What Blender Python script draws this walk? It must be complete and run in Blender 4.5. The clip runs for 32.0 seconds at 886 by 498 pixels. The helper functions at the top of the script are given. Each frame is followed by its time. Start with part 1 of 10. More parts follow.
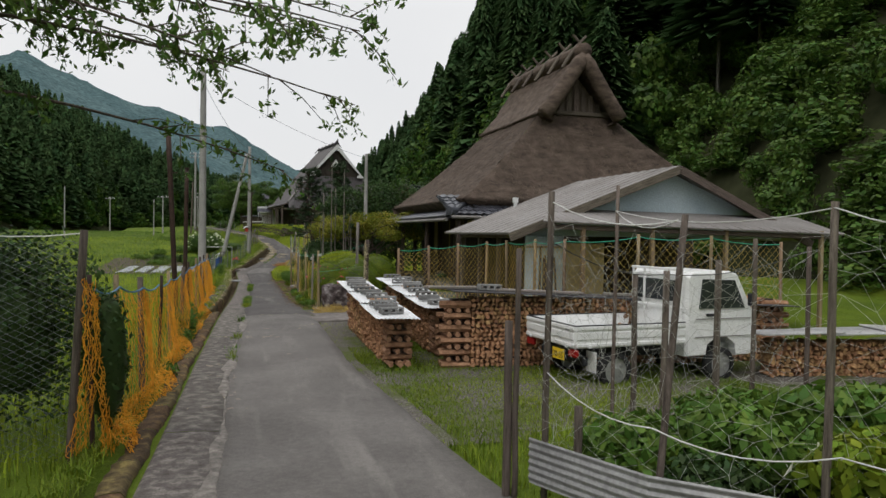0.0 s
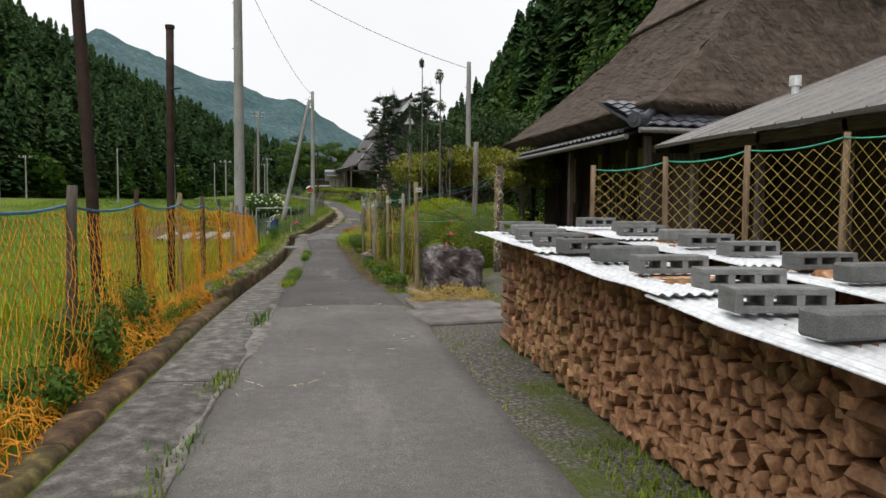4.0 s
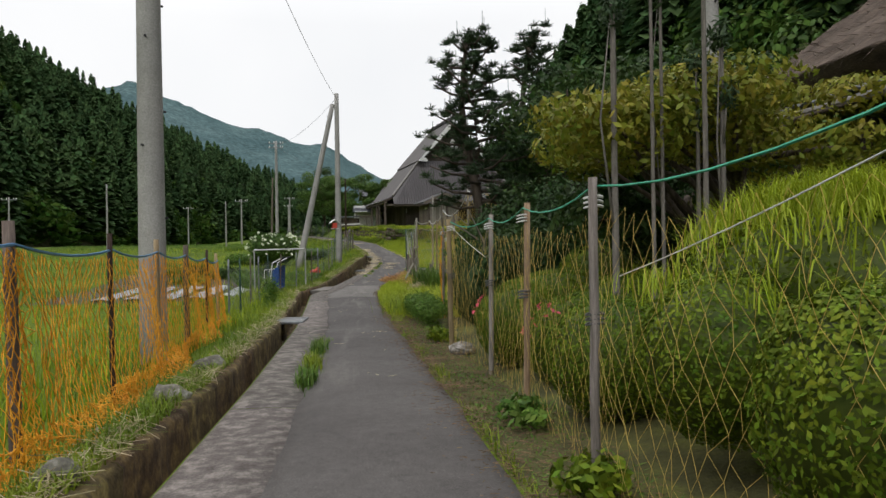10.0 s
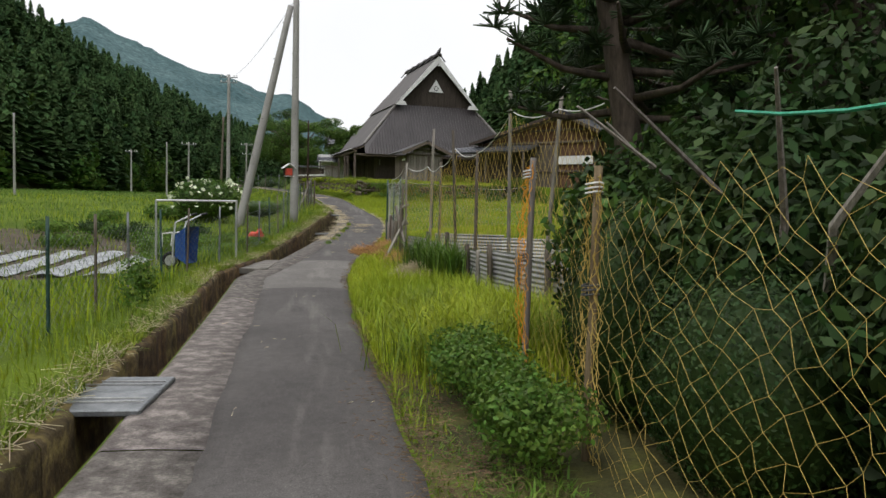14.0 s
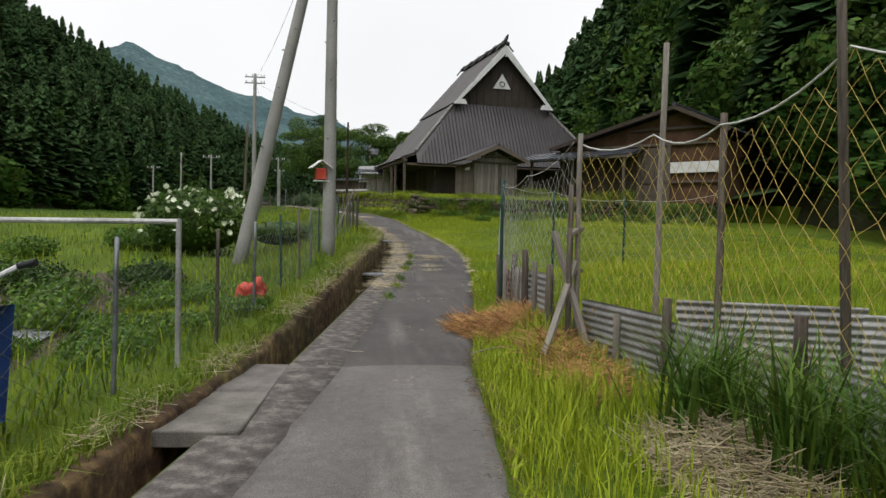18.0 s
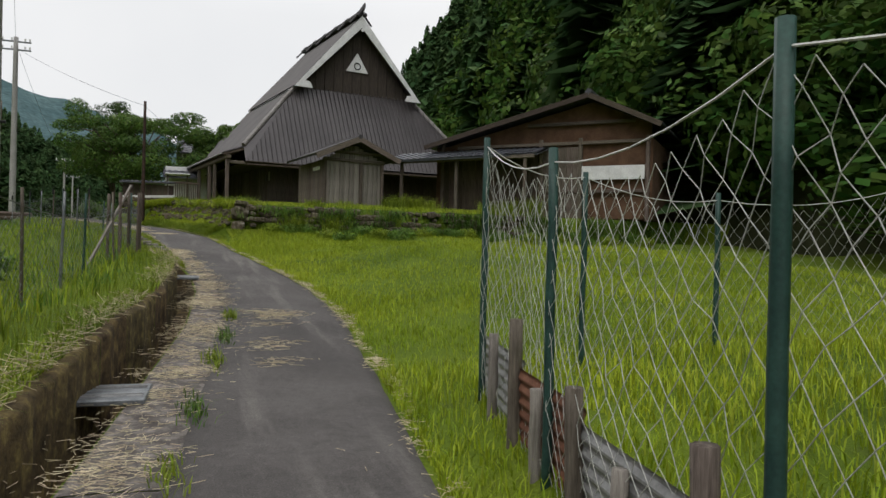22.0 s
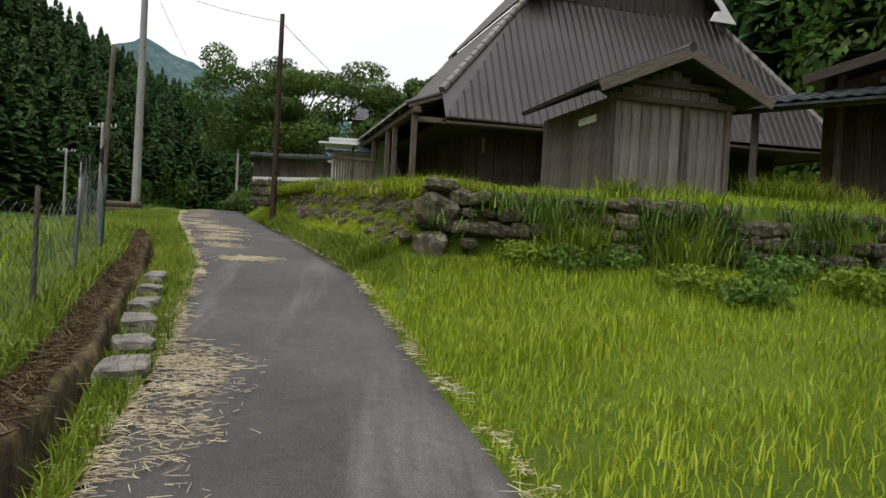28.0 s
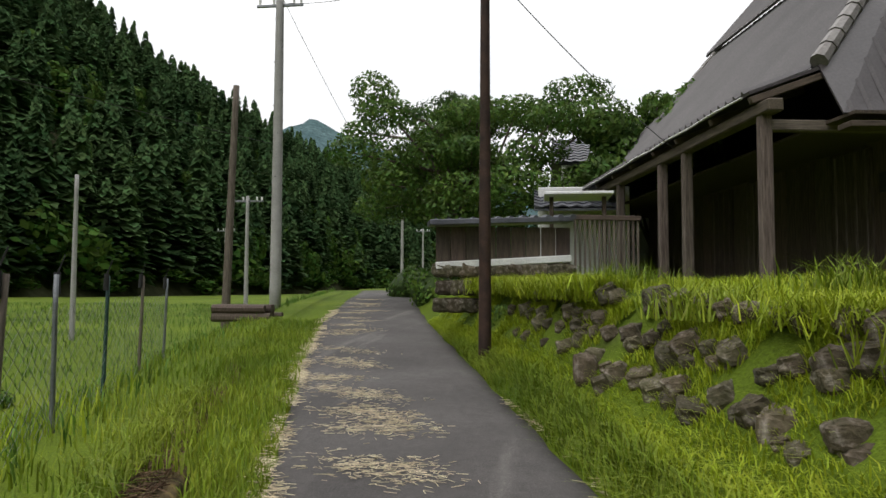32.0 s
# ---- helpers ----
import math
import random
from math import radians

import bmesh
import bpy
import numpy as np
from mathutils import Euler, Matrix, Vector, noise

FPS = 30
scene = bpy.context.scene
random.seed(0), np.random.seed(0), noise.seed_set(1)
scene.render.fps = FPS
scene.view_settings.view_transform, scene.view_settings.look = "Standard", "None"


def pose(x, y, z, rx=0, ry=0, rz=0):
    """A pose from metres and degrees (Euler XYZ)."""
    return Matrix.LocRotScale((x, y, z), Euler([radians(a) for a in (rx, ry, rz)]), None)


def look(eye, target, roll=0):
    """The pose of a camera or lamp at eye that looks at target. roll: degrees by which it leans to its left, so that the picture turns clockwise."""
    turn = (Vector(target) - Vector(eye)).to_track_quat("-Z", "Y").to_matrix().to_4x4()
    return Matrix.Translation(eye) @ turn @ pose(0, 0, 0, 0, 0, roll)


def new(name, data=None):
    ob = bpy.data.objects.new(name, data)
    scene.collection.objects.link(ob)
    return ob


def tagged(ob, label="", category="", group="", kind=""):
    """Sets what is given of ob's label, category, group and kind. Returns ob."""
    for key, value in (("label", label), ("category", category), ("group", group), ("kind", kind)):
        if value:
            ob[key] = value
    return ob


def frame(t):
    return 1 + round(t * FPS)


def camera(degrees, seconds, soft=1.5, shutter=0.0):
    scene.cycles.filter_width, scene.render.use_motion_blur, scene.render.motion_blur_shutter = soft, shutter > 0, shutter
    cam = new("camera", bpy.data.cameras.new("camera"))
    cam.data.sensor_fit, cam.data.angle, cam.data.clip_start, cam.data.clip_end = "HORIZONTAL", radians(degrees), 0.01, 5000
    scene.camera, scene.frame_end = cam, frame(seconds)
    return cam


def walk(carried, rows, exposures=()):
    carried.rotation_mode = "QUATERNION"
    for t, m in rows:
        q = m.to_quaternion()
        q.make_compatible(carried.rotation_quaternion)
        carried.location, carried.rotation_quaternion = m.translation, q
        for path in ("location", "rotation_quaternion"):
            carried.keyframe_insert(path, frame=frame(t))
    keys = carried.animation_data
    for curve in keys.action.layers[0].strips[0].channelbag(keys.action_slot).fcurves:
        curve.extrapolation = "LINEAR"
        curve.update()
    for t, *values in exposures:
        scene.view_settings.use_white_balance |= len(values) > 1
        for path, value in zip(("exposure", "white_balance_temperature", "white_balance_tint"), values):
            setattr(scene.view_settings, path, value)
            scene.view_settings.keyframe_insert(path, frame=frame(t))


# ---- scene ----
cam = camera(64.0, 32.0)
# seconds, eye, tilt, lean, heading
PATH = [
    (0, 0.000, 0.000, 1.983, 88.87, 0.87, -14.72),
    (0.5, 0.051, 1.207, 1.900, 88.63, 1.73, -16.24),
    (1, 0.091, 2.369, 1.814, 87.26, 2.09, -15.18),
    (1.5, 0.129, 3.481, 1.712, 85.31, 2.11, -13.51),
    (2, 0.229, 4.566, 1.590, 83.70, 1.87, -13.20),
    (2.5, 0.296, 5.728, 1.448, 82.76, 1.64, -13.38),
    (3, 0.332, 6.982, 1.315, 82.57, 0.65, -12.17),
    (3.5, 0.345, 8.332, 1.211, 84.90, 0.45, -10.58),
    (4, 0.380, 9.703, 1.132, 86.54, 0.41, -9.25),
    (4.5, 0.391, 10.930, 1.086, 88.76, -0.00, -8.06),
    (6.5, 0.661, 15.389, 0.962, 91.72, -0.25, -9.75),
    (7, 0.649, 16.514, 0.954, 91.17, -0.22, -9.86),
    (7.5, 0.627, 17.592, 0.951, 90.66, 0.43, -9.94),
    (8, 0.558, 18.654, 0.956, 90.79, 0.58, -9.94),
    (8.5, 0.479, 19.699, 0.945, 90.60, 0.50, -9.08),
    (9, 0.407, 20.713, 0.932, 89.93, -0.27, -7.91),
    (9.5, 0.320, 21.791, 0.914, 89.90, -0.52, -7.37),
    (10, 0.266, 22.912, 0.906, 89.94, -0.92, -6.96),
    (10.5, 0.253, 23.989, 0.906, 89.67, -0.99, -7.10),
    (11, 0.286, 25.044, 0.914, 89.30, -0.83, -8.51),
    (11.5, 0.316, 26.064, 0.922, 89.03, -0.54, -10.26),
    (12, 0.332, 27.173, 0.896, 88.82, -0.61, -11.77),
    (12.5, 0.325, 28.340, 0.867, 87.96, 0.67, -11.92),
    (13, 0.351, 29.469, 0.876, 86.77, 1.30, -10.86),
    (13.5, 0.397, 30.578, 0.900, 86.47, 0.98, -10.16),
    (14, 0.391, 31.811, 0.935, 86.67, 1.38, -9.82),
    (14.5, 0.359, 33.096, 0.953, 86.90, 1.46, -9.27),
    (15, 0.307, 34.391, 0.950, 86.94, 0.43, -8.05),
    (15.5, 0.258, 35.724, 0.955, 87.19, 0.94, -6.98),
    (17.5, 0.105, 41.186, 0.979, 87.52, 1.52, -6.82),
    (18, 0.045, 42.519, 0.970, 88.25, 1.23, -6.92),
    (18.5, -0.019, 43.819, 0.961, 88.73, -0.04, -6.86),
    (19, -0.098, 45.112, 0.963, 89.35, -0.77, -7.25),
    (19.5, -0.137, 46.410, 0.971, 90.03, -1.66, -9.09),
    (20, -0.114, 47.683, 0.979, 89.53, -0.74, -11.56),
    (20.5, 0.067, 48.892, 0.986, 88.99, -0.58, -13.31),
    (21, 0.329, 50.125, 1.009, 89.05, -0.38, -16.29),
    (21.5, 0.629, 51.385, 1.052, 89.26, 0.68, -18.87),
    (22, 0.896, 52.693, 1.120, 89.97, 1.39, -20.42),
    (22.5, 1.114, 54.042, 1.171, 90.47, 1.53, -21.04),
    (23, 1.298, 55.390, 1.205, 90.52, 1.59, -18.76),
    (23.5, 1.449, 56.681, 1.231, 90.69, 1.36, -17.26),
    (24, 1.575, 57.936, 1.267, 90.92, 0.62, -15.83),
    (24.5, 1.702, 59.188, 1.318, 91.59, -0.51, -14.13),
    (25, 1.782, 60.574, 1.423, 91.47, 0.32, -12.75),
    (25.5, 1.931, 61.882, 1.519, 91.45, -0.15, -11.83),
    (27.5, 2.061, 66.513, 1.703, 88.60, 2.75, -7.62),
    (28, 1.971, 67.717, 1.800, 88.99, 3.07, -5.60),
    (28.5, 1.792, 69.036, 1.919, 90.42, 2.78, -2.52),
    (29, 1.593, 70.342, 2.040, 91.28, 1.55, 0.43),
    (29.5, 1.335, 71.577, 2.164, 91.65, 2.00, 1.93),
    (30, 1.068, 72.770, 2.280, 92.01, 2.20, 2.99),
    (30.5, 0.762, 73.958, 2.406, 92.01, 2.54, 4.52),
    (31, 0.518, 75.077, 2.539, 91.94, 2.19, 6.32),
    (31.5, 0.253, 76.094, 2.664, 92.41, 0.98, 6.66),
    (32, 0.000, 77.142, 2.794, 93.20, 0.21, 7.35),
]

def carried_at(x, y, z, tilt, lean, head):
    turn = pose(0, 0, 0, 0, 0, head) @ pose(0, 0, 0, tilt) @ pose(0, 0, 0, 0, 0, LEANS * lean)
    return Matrix.Translation((x, y, z)) @ turn


LEANS = 1
walk(cam, [(t, carried_at(x, y, z, a, b, c)) for t, x, y, z, a, b, c in PATH], [(0, -0.32), (1.5, -0.05), (3.5, -0.06), (6.5, -0.25), (9, -0.12), (13, -0.1), (15, 0.08), (18, -0.1), (21, -0.28), (22, -0.25), (23, -0.12), (25, 0.02), (28, 0.0), (32, 0.0)])

# ---- sky and light: an overcast summer day ----
world = bpy.data.worlds.new("sky")
scene.world = world
world.use_nodes = True
wn = world.node_tree
wn.nodes.clear()
sky = wn.nodes.new("ShaderNodeTexSky")
sky.sky_type, sky.sun_disc = "NISHITA", False
sky.sun_elevation, sky.sun_rotation, sky.dust_density = radians(52), radians(-60), 4.0
sky_out, sky_bg = wn.nodes.new("ShaderNodeOutputWorld"), wn.nodes.new("ShaderNodeBackground")
cloud_bg, sky_mix = wn.nodes.new("ShaderNodeBackground"), wn.nodes.new("ShaderNodeMixShader")
cloud_tc, cloud_noise, cloud_ramp = wn.nodes.new("ShaderNodeTexCoord"), wn.nodes.new("ShaderNodeTexNoise"), wn.nodes.new("ShaderNodeValToRGB")
cloud_noise.inputs["Scale"].default_value, cloud_noise.inputs["Detail"].default_value = 2.2, 5.0
cloud_ramp.color_ramp.elements[0].position, cloud_ramp.color_ramp.elements[0].color = 0.3, (0.90, 0.91, 0.925, 1)
cloud_ramp.color_ramp.elements[1].position, cloud_ramp.color_ramp.elements[1].color = 0.7, (1.0, 1.0, 1.0, 1)
wn.links.new(cloud_tc.outputs["Generated"], cloud_noise.inputs["Vector"])
wn.links.new(cloud_noise.outputs[0], cloud_ramp.inputs[0])
wn.links.new(cloud_ramp.outputs[0], cloud_bg.inputs["Color"])
wn.links.new(sky.outputs[0], sky_bg.inputs["Color"])
sky_bg.inputs["Strength"].default_value, cloud_bg.inputs["Strength"].default_value = 0.1, 1.04
sky_mix.inputs[0].default_value = 0.92
# an overcast sky is brightest overhead
cloud_sep, cloud_rise = wn.nodes.new("ShaderNodeSeparateXYZ"), wn.nodes.new("ShaderNodeMapRange")
wn.links.new(cloud_tc.outputs["Generated"], cloud_sep.inputs[0])
wn.links.new(cloud_sep.outputs[2], cloud_rise.inputs["Value"])
for key, val in (("From Min", 0.30), ("From Max", 0.85), ("To Min", 1.14), ("To Max", 2.1)):
    cloud_rise.inputs[key].default_value = val
wn.links.new(cloud_rise.outputs[0], cloud_bg.inputs["Strength"])
wn.links.new(sky_bg.outputs[0], sky_mix.inputs[1])
wn.links.new(cloud_bg.outputs[0], sky_mix.inputs[2])
wn.links.new(sky_mix.outputs[0], sky_out.inputs[0])
sun = new("sun", bpy.data.lights.new("sun", "SUN"))
sun.data.energy, sun.data.angle, sun.data.color = 0.9, radians(25), (1.0, 0.97, 0.92)
sun.matrix_basis = look((0, 0, 50), (22, 32, 0))

# ---- materials ----
def mat(name, build):
    m = bpy.data.materials.new(name)
    m.use_nodes = True
    nt = m.node_tree
    nt.nodes.clear()
    out = nt.nodes.new("ShaderNodeOutputMaterial")
    b = nt.nodes.new("ShaderNodeBsdfPrincipled")
    nt.links.new(b.outputs[0], out.inputs[0])
    build(nt, b)
    return m


def node(nt, kind, **sets):
    n = nt.nodes.new(kind)
    for k, v in sets.items():
        if k in n.inputs:
            n.inputs[k].default_value = v
        else:
            setattr(n, k, v)
    return n


def coords(nt, scale=(1, 1, 1), space="Object"):
    tc = nt.nodes.new("ShaderNodeTexCoord")
    mp = node(nt, "ShaderNodeMapping")
    mp.inputs["Scale"].default_value = scale
    nt.links.new(tc.outputs[space], mp.inputs[0])
    return mp.outputs[0]


def noise_tex(nt, vec, scale, detail=4.0, rough=0.6):
    n = node(nt, "ShaderNodeTexNoise")
    n.inputs["Scale"].default_value, n.inputs["Detail"].default_value, n.inputs["Roughness"].default_value = scale, detail, rough
    nt.links.new(vec, n.inputs["Vector"])
    return n.outputs[0]


def ramp(nt, fac, stops):
    r = nt.nodes.new("ShaderNodeValToRGB")
    el = r.color_ramp.elements
    while len(el) < len(stops):
        el.new(0.5)
    for e, (p, c) in zip(el, stops):
        e.position, e.color = p, (*c, 1)
    nt.links.new(fac, r.inputs[0])
    return r.outputs[0]


def mixc(nt, fac, a, b, how="MIX"):
    m = node(nt, "ShaderNodeMix", data_type="RGBA", blend_type=how)
    for sock, v in ((m.inputs[0], fac), (m.inputs[6], a), (m.inputs[7], b)):
        if isinstance(v, bpy.types.NodeSocket):
            nt.links.new(v, sock)
        else:
            sock.default_value = v if isinstance(v, float) else (*v, 1)
    return m.outputs[2]


def bump(nt, b, height, strength=0.4, dist=0.02):
    n = node(nt, "ShaderNodeBump", Strength=strength, Distance=dist)
    nt.links.new(height, n.inputs["Height"])
    nt.links.new(n.outputs[0], b.inputs["Normal"])


def vary(nt, col, hue=0.02, val=0.35, island=False):
    """Piece to piece variation of value and a little of hue."""
    src = nt.nodes.new("ShaderNodeNewGeometry") if island else nt.nodes.new("ShaderNodeObjectInfo")
    rnd = src.outputs["Random Per Island"] if island else src.outputs["Random"]
    hs = nt.nodes.new("ShaderNodeHueSaturation")
    m1 = node(nt, "ShaderNodeMapRange")
    m1.inputs["To Min"].default_value, m1.inputs["To Max"].default_value = 1 - val, 1 + val
    nt.links.new(rnd, m1.inputs[0])
    nt.links.new(m1.outputs[0], hs.inputs["Value"])
    mul = node(nt, "ShaderNodeMath", operation="MULTIPLY")
    mul.inputs[1].default_value = 7.31
    fr = node(nt, "ShaderNodeMath", operation="FRACT")
    nt.links.new(rnd, mul.inputs[0])
    nt.links.new(mul.outputs[0], fr.inputs[0])
    m2 = node(nt, "ShaderNodeMapRange")
    m2.inputs["To Min"].default_value, m2.inputs["To Max"].default_value = 0.5 - hue, 0.5 + hue
    nt.links.new(fr.outputs[0], m2.inputs[0])
    nt.links.new(m2.outputs[0], hs.inputs["Hue"])
    nt.links.new(col, hs.inputs["Color"])
    return hs.outputs[0]


def simple(name, c1, c2, scale=6.0, rough=0.8, metal=0.0, bumpy=0.3, fine=60.0, stretch=(1, 1, 1), piece=None, hue=0.02, val=0.3, spec=0.3, space="Object", mid=None):
    """A surface of two tones at a coarse scale, with a fine grain and relief; piece: None, 'object' or 'island' variation."""
    def build(nt, b):
        v = coords(nt, stretch, space)
        big, small = noise_tex(nt, v, scale, 5.0), noise_tex(nt, v, fine, 3.0)
        stops = [(0.3, c1), (0.7, c2)] if mid is None else [(0.3, c1), (0.5, mid), (0.7, c2)]
        col = ramp(nt, big, stops)
        grain = ramp(nt, small, [(0.25, (0.72, 0.72, 0.72)), (0.75, (1.2, 1.2, 1.2))])
        col = mixc(nt, 1.0, col, grain, "MULTIPLY")
        if piece:
            col = vary(nt, col, hue, val, piece == "island")
        nt.links.new(col, b.inputs["Base Color"])
        b.inputs["Roughness"].default_value, b.inputs["Metallic"].default_value = rough, metal
        b.inputs["Specular IOR Level"].default_value = spec
        if bumpy:
            bump(nt, b, small, bumpy, 0.01)
    return mat(name, build)


def leafy(name, c1, c2, val=0.45, hue=0.03, rough=0.55, trans=0.25, scale=1.2, spec=0.2):
    """Foliage: every leaf or clump its own tone, some light passing through."""
    def build(nt, b):
        v = coords(nt)
        col = ramp(nt, noise_tex(nt, v, scale, 3.0), [(0.3, c1), (0.7, c2)])
        col = vary(nt, col, hue, val, True)
        nt.links.new(col, b.inputs["Base Color"])
        b.inputs["Roughness"].default_value = rough
        b.inputs["Specular IOR Level"].default_value = spec
        if trans:
            tr = nt.nodes.new("ShaderNodeBsdfTranslucent")
            nt.links.new(col, tr.inputs[0])
            mx = node(nt, "ShaderNodeMixShader")
            mx.inputs[0].default_value = trans
            out = [n for n in nt.nodes if n.type == "OUTPUT_MATERIAL"][0]
            nt.links.new(b.outputs[0], mx.inputs[1])
            nt.links.new(tr.outputs[0], mx.inputs[2])
            nt.links.new(mx.outputs[0], out.inputs[0])
    return mat(name, build)


# ---- mesh tools ----
class Geo:
    """Gathers vertices and faces for one mesh."""

    def __init__(self):
        self.v, self.f = [], []

    def add(self, verts, faces):
        n = len(self.v)
        self.v.extend(verts)
        self.f.extend([tuple(n + i for i in q) for q in faces])

    def box(self, c, s, m=None, bev=0.0):
        """A box round c of full size s, its edges taken off by bev; m turns it about c."""
        hx, hy, hz = s[0] / 2, s[1] / 2, s[2] / 2
        if bev > 0:
            b = min(bev, hx * 0.9, hy * 0.9, hz * 0.9)
            vs, fs = [], []
            for sx in (-1, 1):
                for sy in (-1, 1):
                    for sz in (-1, 1):
                        vs += [(sx * hx, sy * (hy - b), sz * (hz - b)), (sx * (hx - b), sy * hy, sz * (hz - b)), (sx * (hx - b), sy * (hy - b), sz * hz)]
            k = lambda sx, sy, sz, a: ((sx > 0) * 4 + (sy > 0) * 2 + (sz > 0)) * 3 + a  # noqa: E731
            for s_ in (-1, 1):
                fs += [(k(s_, -1, -1, 0), k(s_, 1, -1, 0), k(s_, 1, 1, 0), k(s_, -1, 1, 0))[::s_]]
                fs += [(k(-1, s_, -1, 1), k(-1, s_, 1, 1), k(1, s_, 1, 1), k(1, s_, -1, 1))[::s_]]
                fs += [(k(-1, -1, s_, 2), k(1, -1, s_, 2), k(1, 1, s_, 2), k(-1, 1, s_, 2))[::s_]]
                for q in (-1, 1):
                    fs += [(k(s_, q, -1, 0), k(s_, q, 1, 0), k(s_, q, 1, 1), k(s_, q, -1, 1))]
                    fs += [(k(s_, -1, q, 0), k(s_, 1, q, 0), k(s_, 1, q, 2), k(s_, -1, q, 2))]
                    fs += [(k(-1, s_, q, 1), k(1, s_, q, 1), k(1, s_, q, 2), k(-1, s_, q, 2))]
            for sx in (-1, 1):
                for sy in (-1, 1):
                    for sz in (-1, 1):
                        fs.append((k(sx, sy, sz, 0), k(sx, sy, sz, 1), k(sx, sy, sz, 2)))
        else:
            vs = [(sx * hx, sy * hy, sz * hz) for sx in (-1, 1) for sy in (-1, 1) for sz in (-1, 1)]
            fs = [(0, 1, 3, 2), (4, 6, 7, 5), (0, 4, 5, 1), (2, 3, 7, 6), (0, 2, 6, 4), (1, 5, 7, 3)]
        if m is not None:
            vs = [tuple(m @ Vector(p)) for p in vs]
        self.add([(p[0] + c[0], p[1] + c[1], p[2] + c[2]) for p in vs], fs)

    def rod(self, p0, p1, r0, r1=None, n=8, caps=True, wob=0.0):
        """A tapered round bar from p0 to p1."""
        r1 = r0 if r1 is None else r1
        p0, p1 = Vector(p0), Vector(p1)
        d = (p1 - p0).normalized()
        a = d.orthogonal().normalized()
        b = d.cross(a)
        vs = []
        for p, r in ((p0, r0), (p1, r1)):
            for i in range(n):
                t = 2 * math.pi * i / n
                k = r * (1 + wob * random.uniform(-1, 1))
                vs.append(tuple(p + a * (k * math.cos(t)) + b * (k * math.sin(t))))
        fs = [(i, (i + 1) % n, n + (i + 1) % n, n + i) for i in range(n)]
        if caps:
            fs += [tuple(range(n))[::-1], tuple(range(n, 2 * n))]
        self.add(vs, fs)

    def tube(self, pts, rs, n=6):
        """A bar along several points."""
        pts = [Vector(p) for p in pts]
        if not hasattr(rs, "__len__"):
            rs = [rs] * len(pts)
        vs, fs = [], []
        a = None
        for i, p in enumerate(pts):
            d = (pts[min(i + 1, len(pts) - 1)] - pts[max(i - 1, 0)]).normalized()
            a = d.orthogonal().normalized() if a is None else (a - d * a.dot(d)).normalized()
            b = d.cross(a)
            for k in range(n):
                t = 2 * math.pi * k / n
                vs.append(tuple(p + a * (rs[i] * math.cos(t)) + b * (rs[i] * math.sin(t))))
        for i in range(len(pts) - 1):
            for k in range(n):
                fs.append((i * n + k, i * n + (k + 1) % n, (i + 1) * n + (k + 1) % n, (i + 1) * n + k))
        fs += [tuple(range(n))[::-1], tuple(range((len(pts) - 1) * n, len(pts) * n))]
        self.add(vs, fs)

    def slab(self, poly, thick, normal=None):
        """A flat polygon given thickness along its normal (downwards from its face)."""
        ps = [Vector(p) for p in poly]
        nrm = Vector(normal) if normal else (ps[1] - ps[0]).cross(ps[2] - ps[0]).normalized()
        n = len(ps)
        vs = [tuple(p) for p in ps] + [tuple(p - nrm * thick) for p in ps]
        fs = [tuple(range(n)), tuple(range(2 * n - 1, n - 1, -1))] + [(i, n + i, n + (i + 1) % n, (i + 1) % n) for i in range(n)]
        self.add(vs, fs)

    def mesh(self, name, smooth=False):
        me = bpy.data.meshes.new(name)
        me.from_pydata(self.v, [], self.f)
        me.update()
        if smooth:
            me.polygons.foreach_set("use_smooth", [True] * len(me.polygons))
        return me


def part(name, geo, material, parent=None, label="", smooth=False, at=None):
    """Links a mesh as one object, under a thing or a part."""
    me = geo.mesh(name, smooth) if isinstance(geo, Geo) else geo
    if not me.materials:
        me.materials.append(material)
    ob = new(name, me)
    if at is not None:
        ob.matrix_basis = at
    if parent is not None:
        ob.parent = parent
    if label:
        ob["label"] = label
    return ob


def thing(name, at, label, category, group="", kind=""):
    """An empty at a thing's base."""
    ob = new(name)
    ob.empty_display_size = 0.1
    ob.matrix_basis = at if isinstance(at, Matrix) else Matrix.Translation(at)
    return tagged(ob, label, category, group, kind)


def solo(name, geo, material, label, category, group="", kind="", smooth=False, at=None):
    return tagged(part(name, geo, material, None, "", smooth, at), label, category, group, kind)


def lerp(x, xs, ys):
    if x <= xs[0]:
        return ys[0]
    for a, b, p, q in zip(xs, xs[1:], ys, ys[1:]):
        if x <= b:
            return p + (q - p) * (x - a) / (b - a)
    return ys[-1]


def smoothstep(a, b, x):
    t = min(max((x - a) / (b - a), 0.0), 1.0)
    return t * t * (3 - 2 * t)


def rnd(a, b):
    return random.uniform(a, b)


def nz(x, y, z=0.0, s=1.0):
    return noise.noise(Vector((x * s, y * s, z * s)))


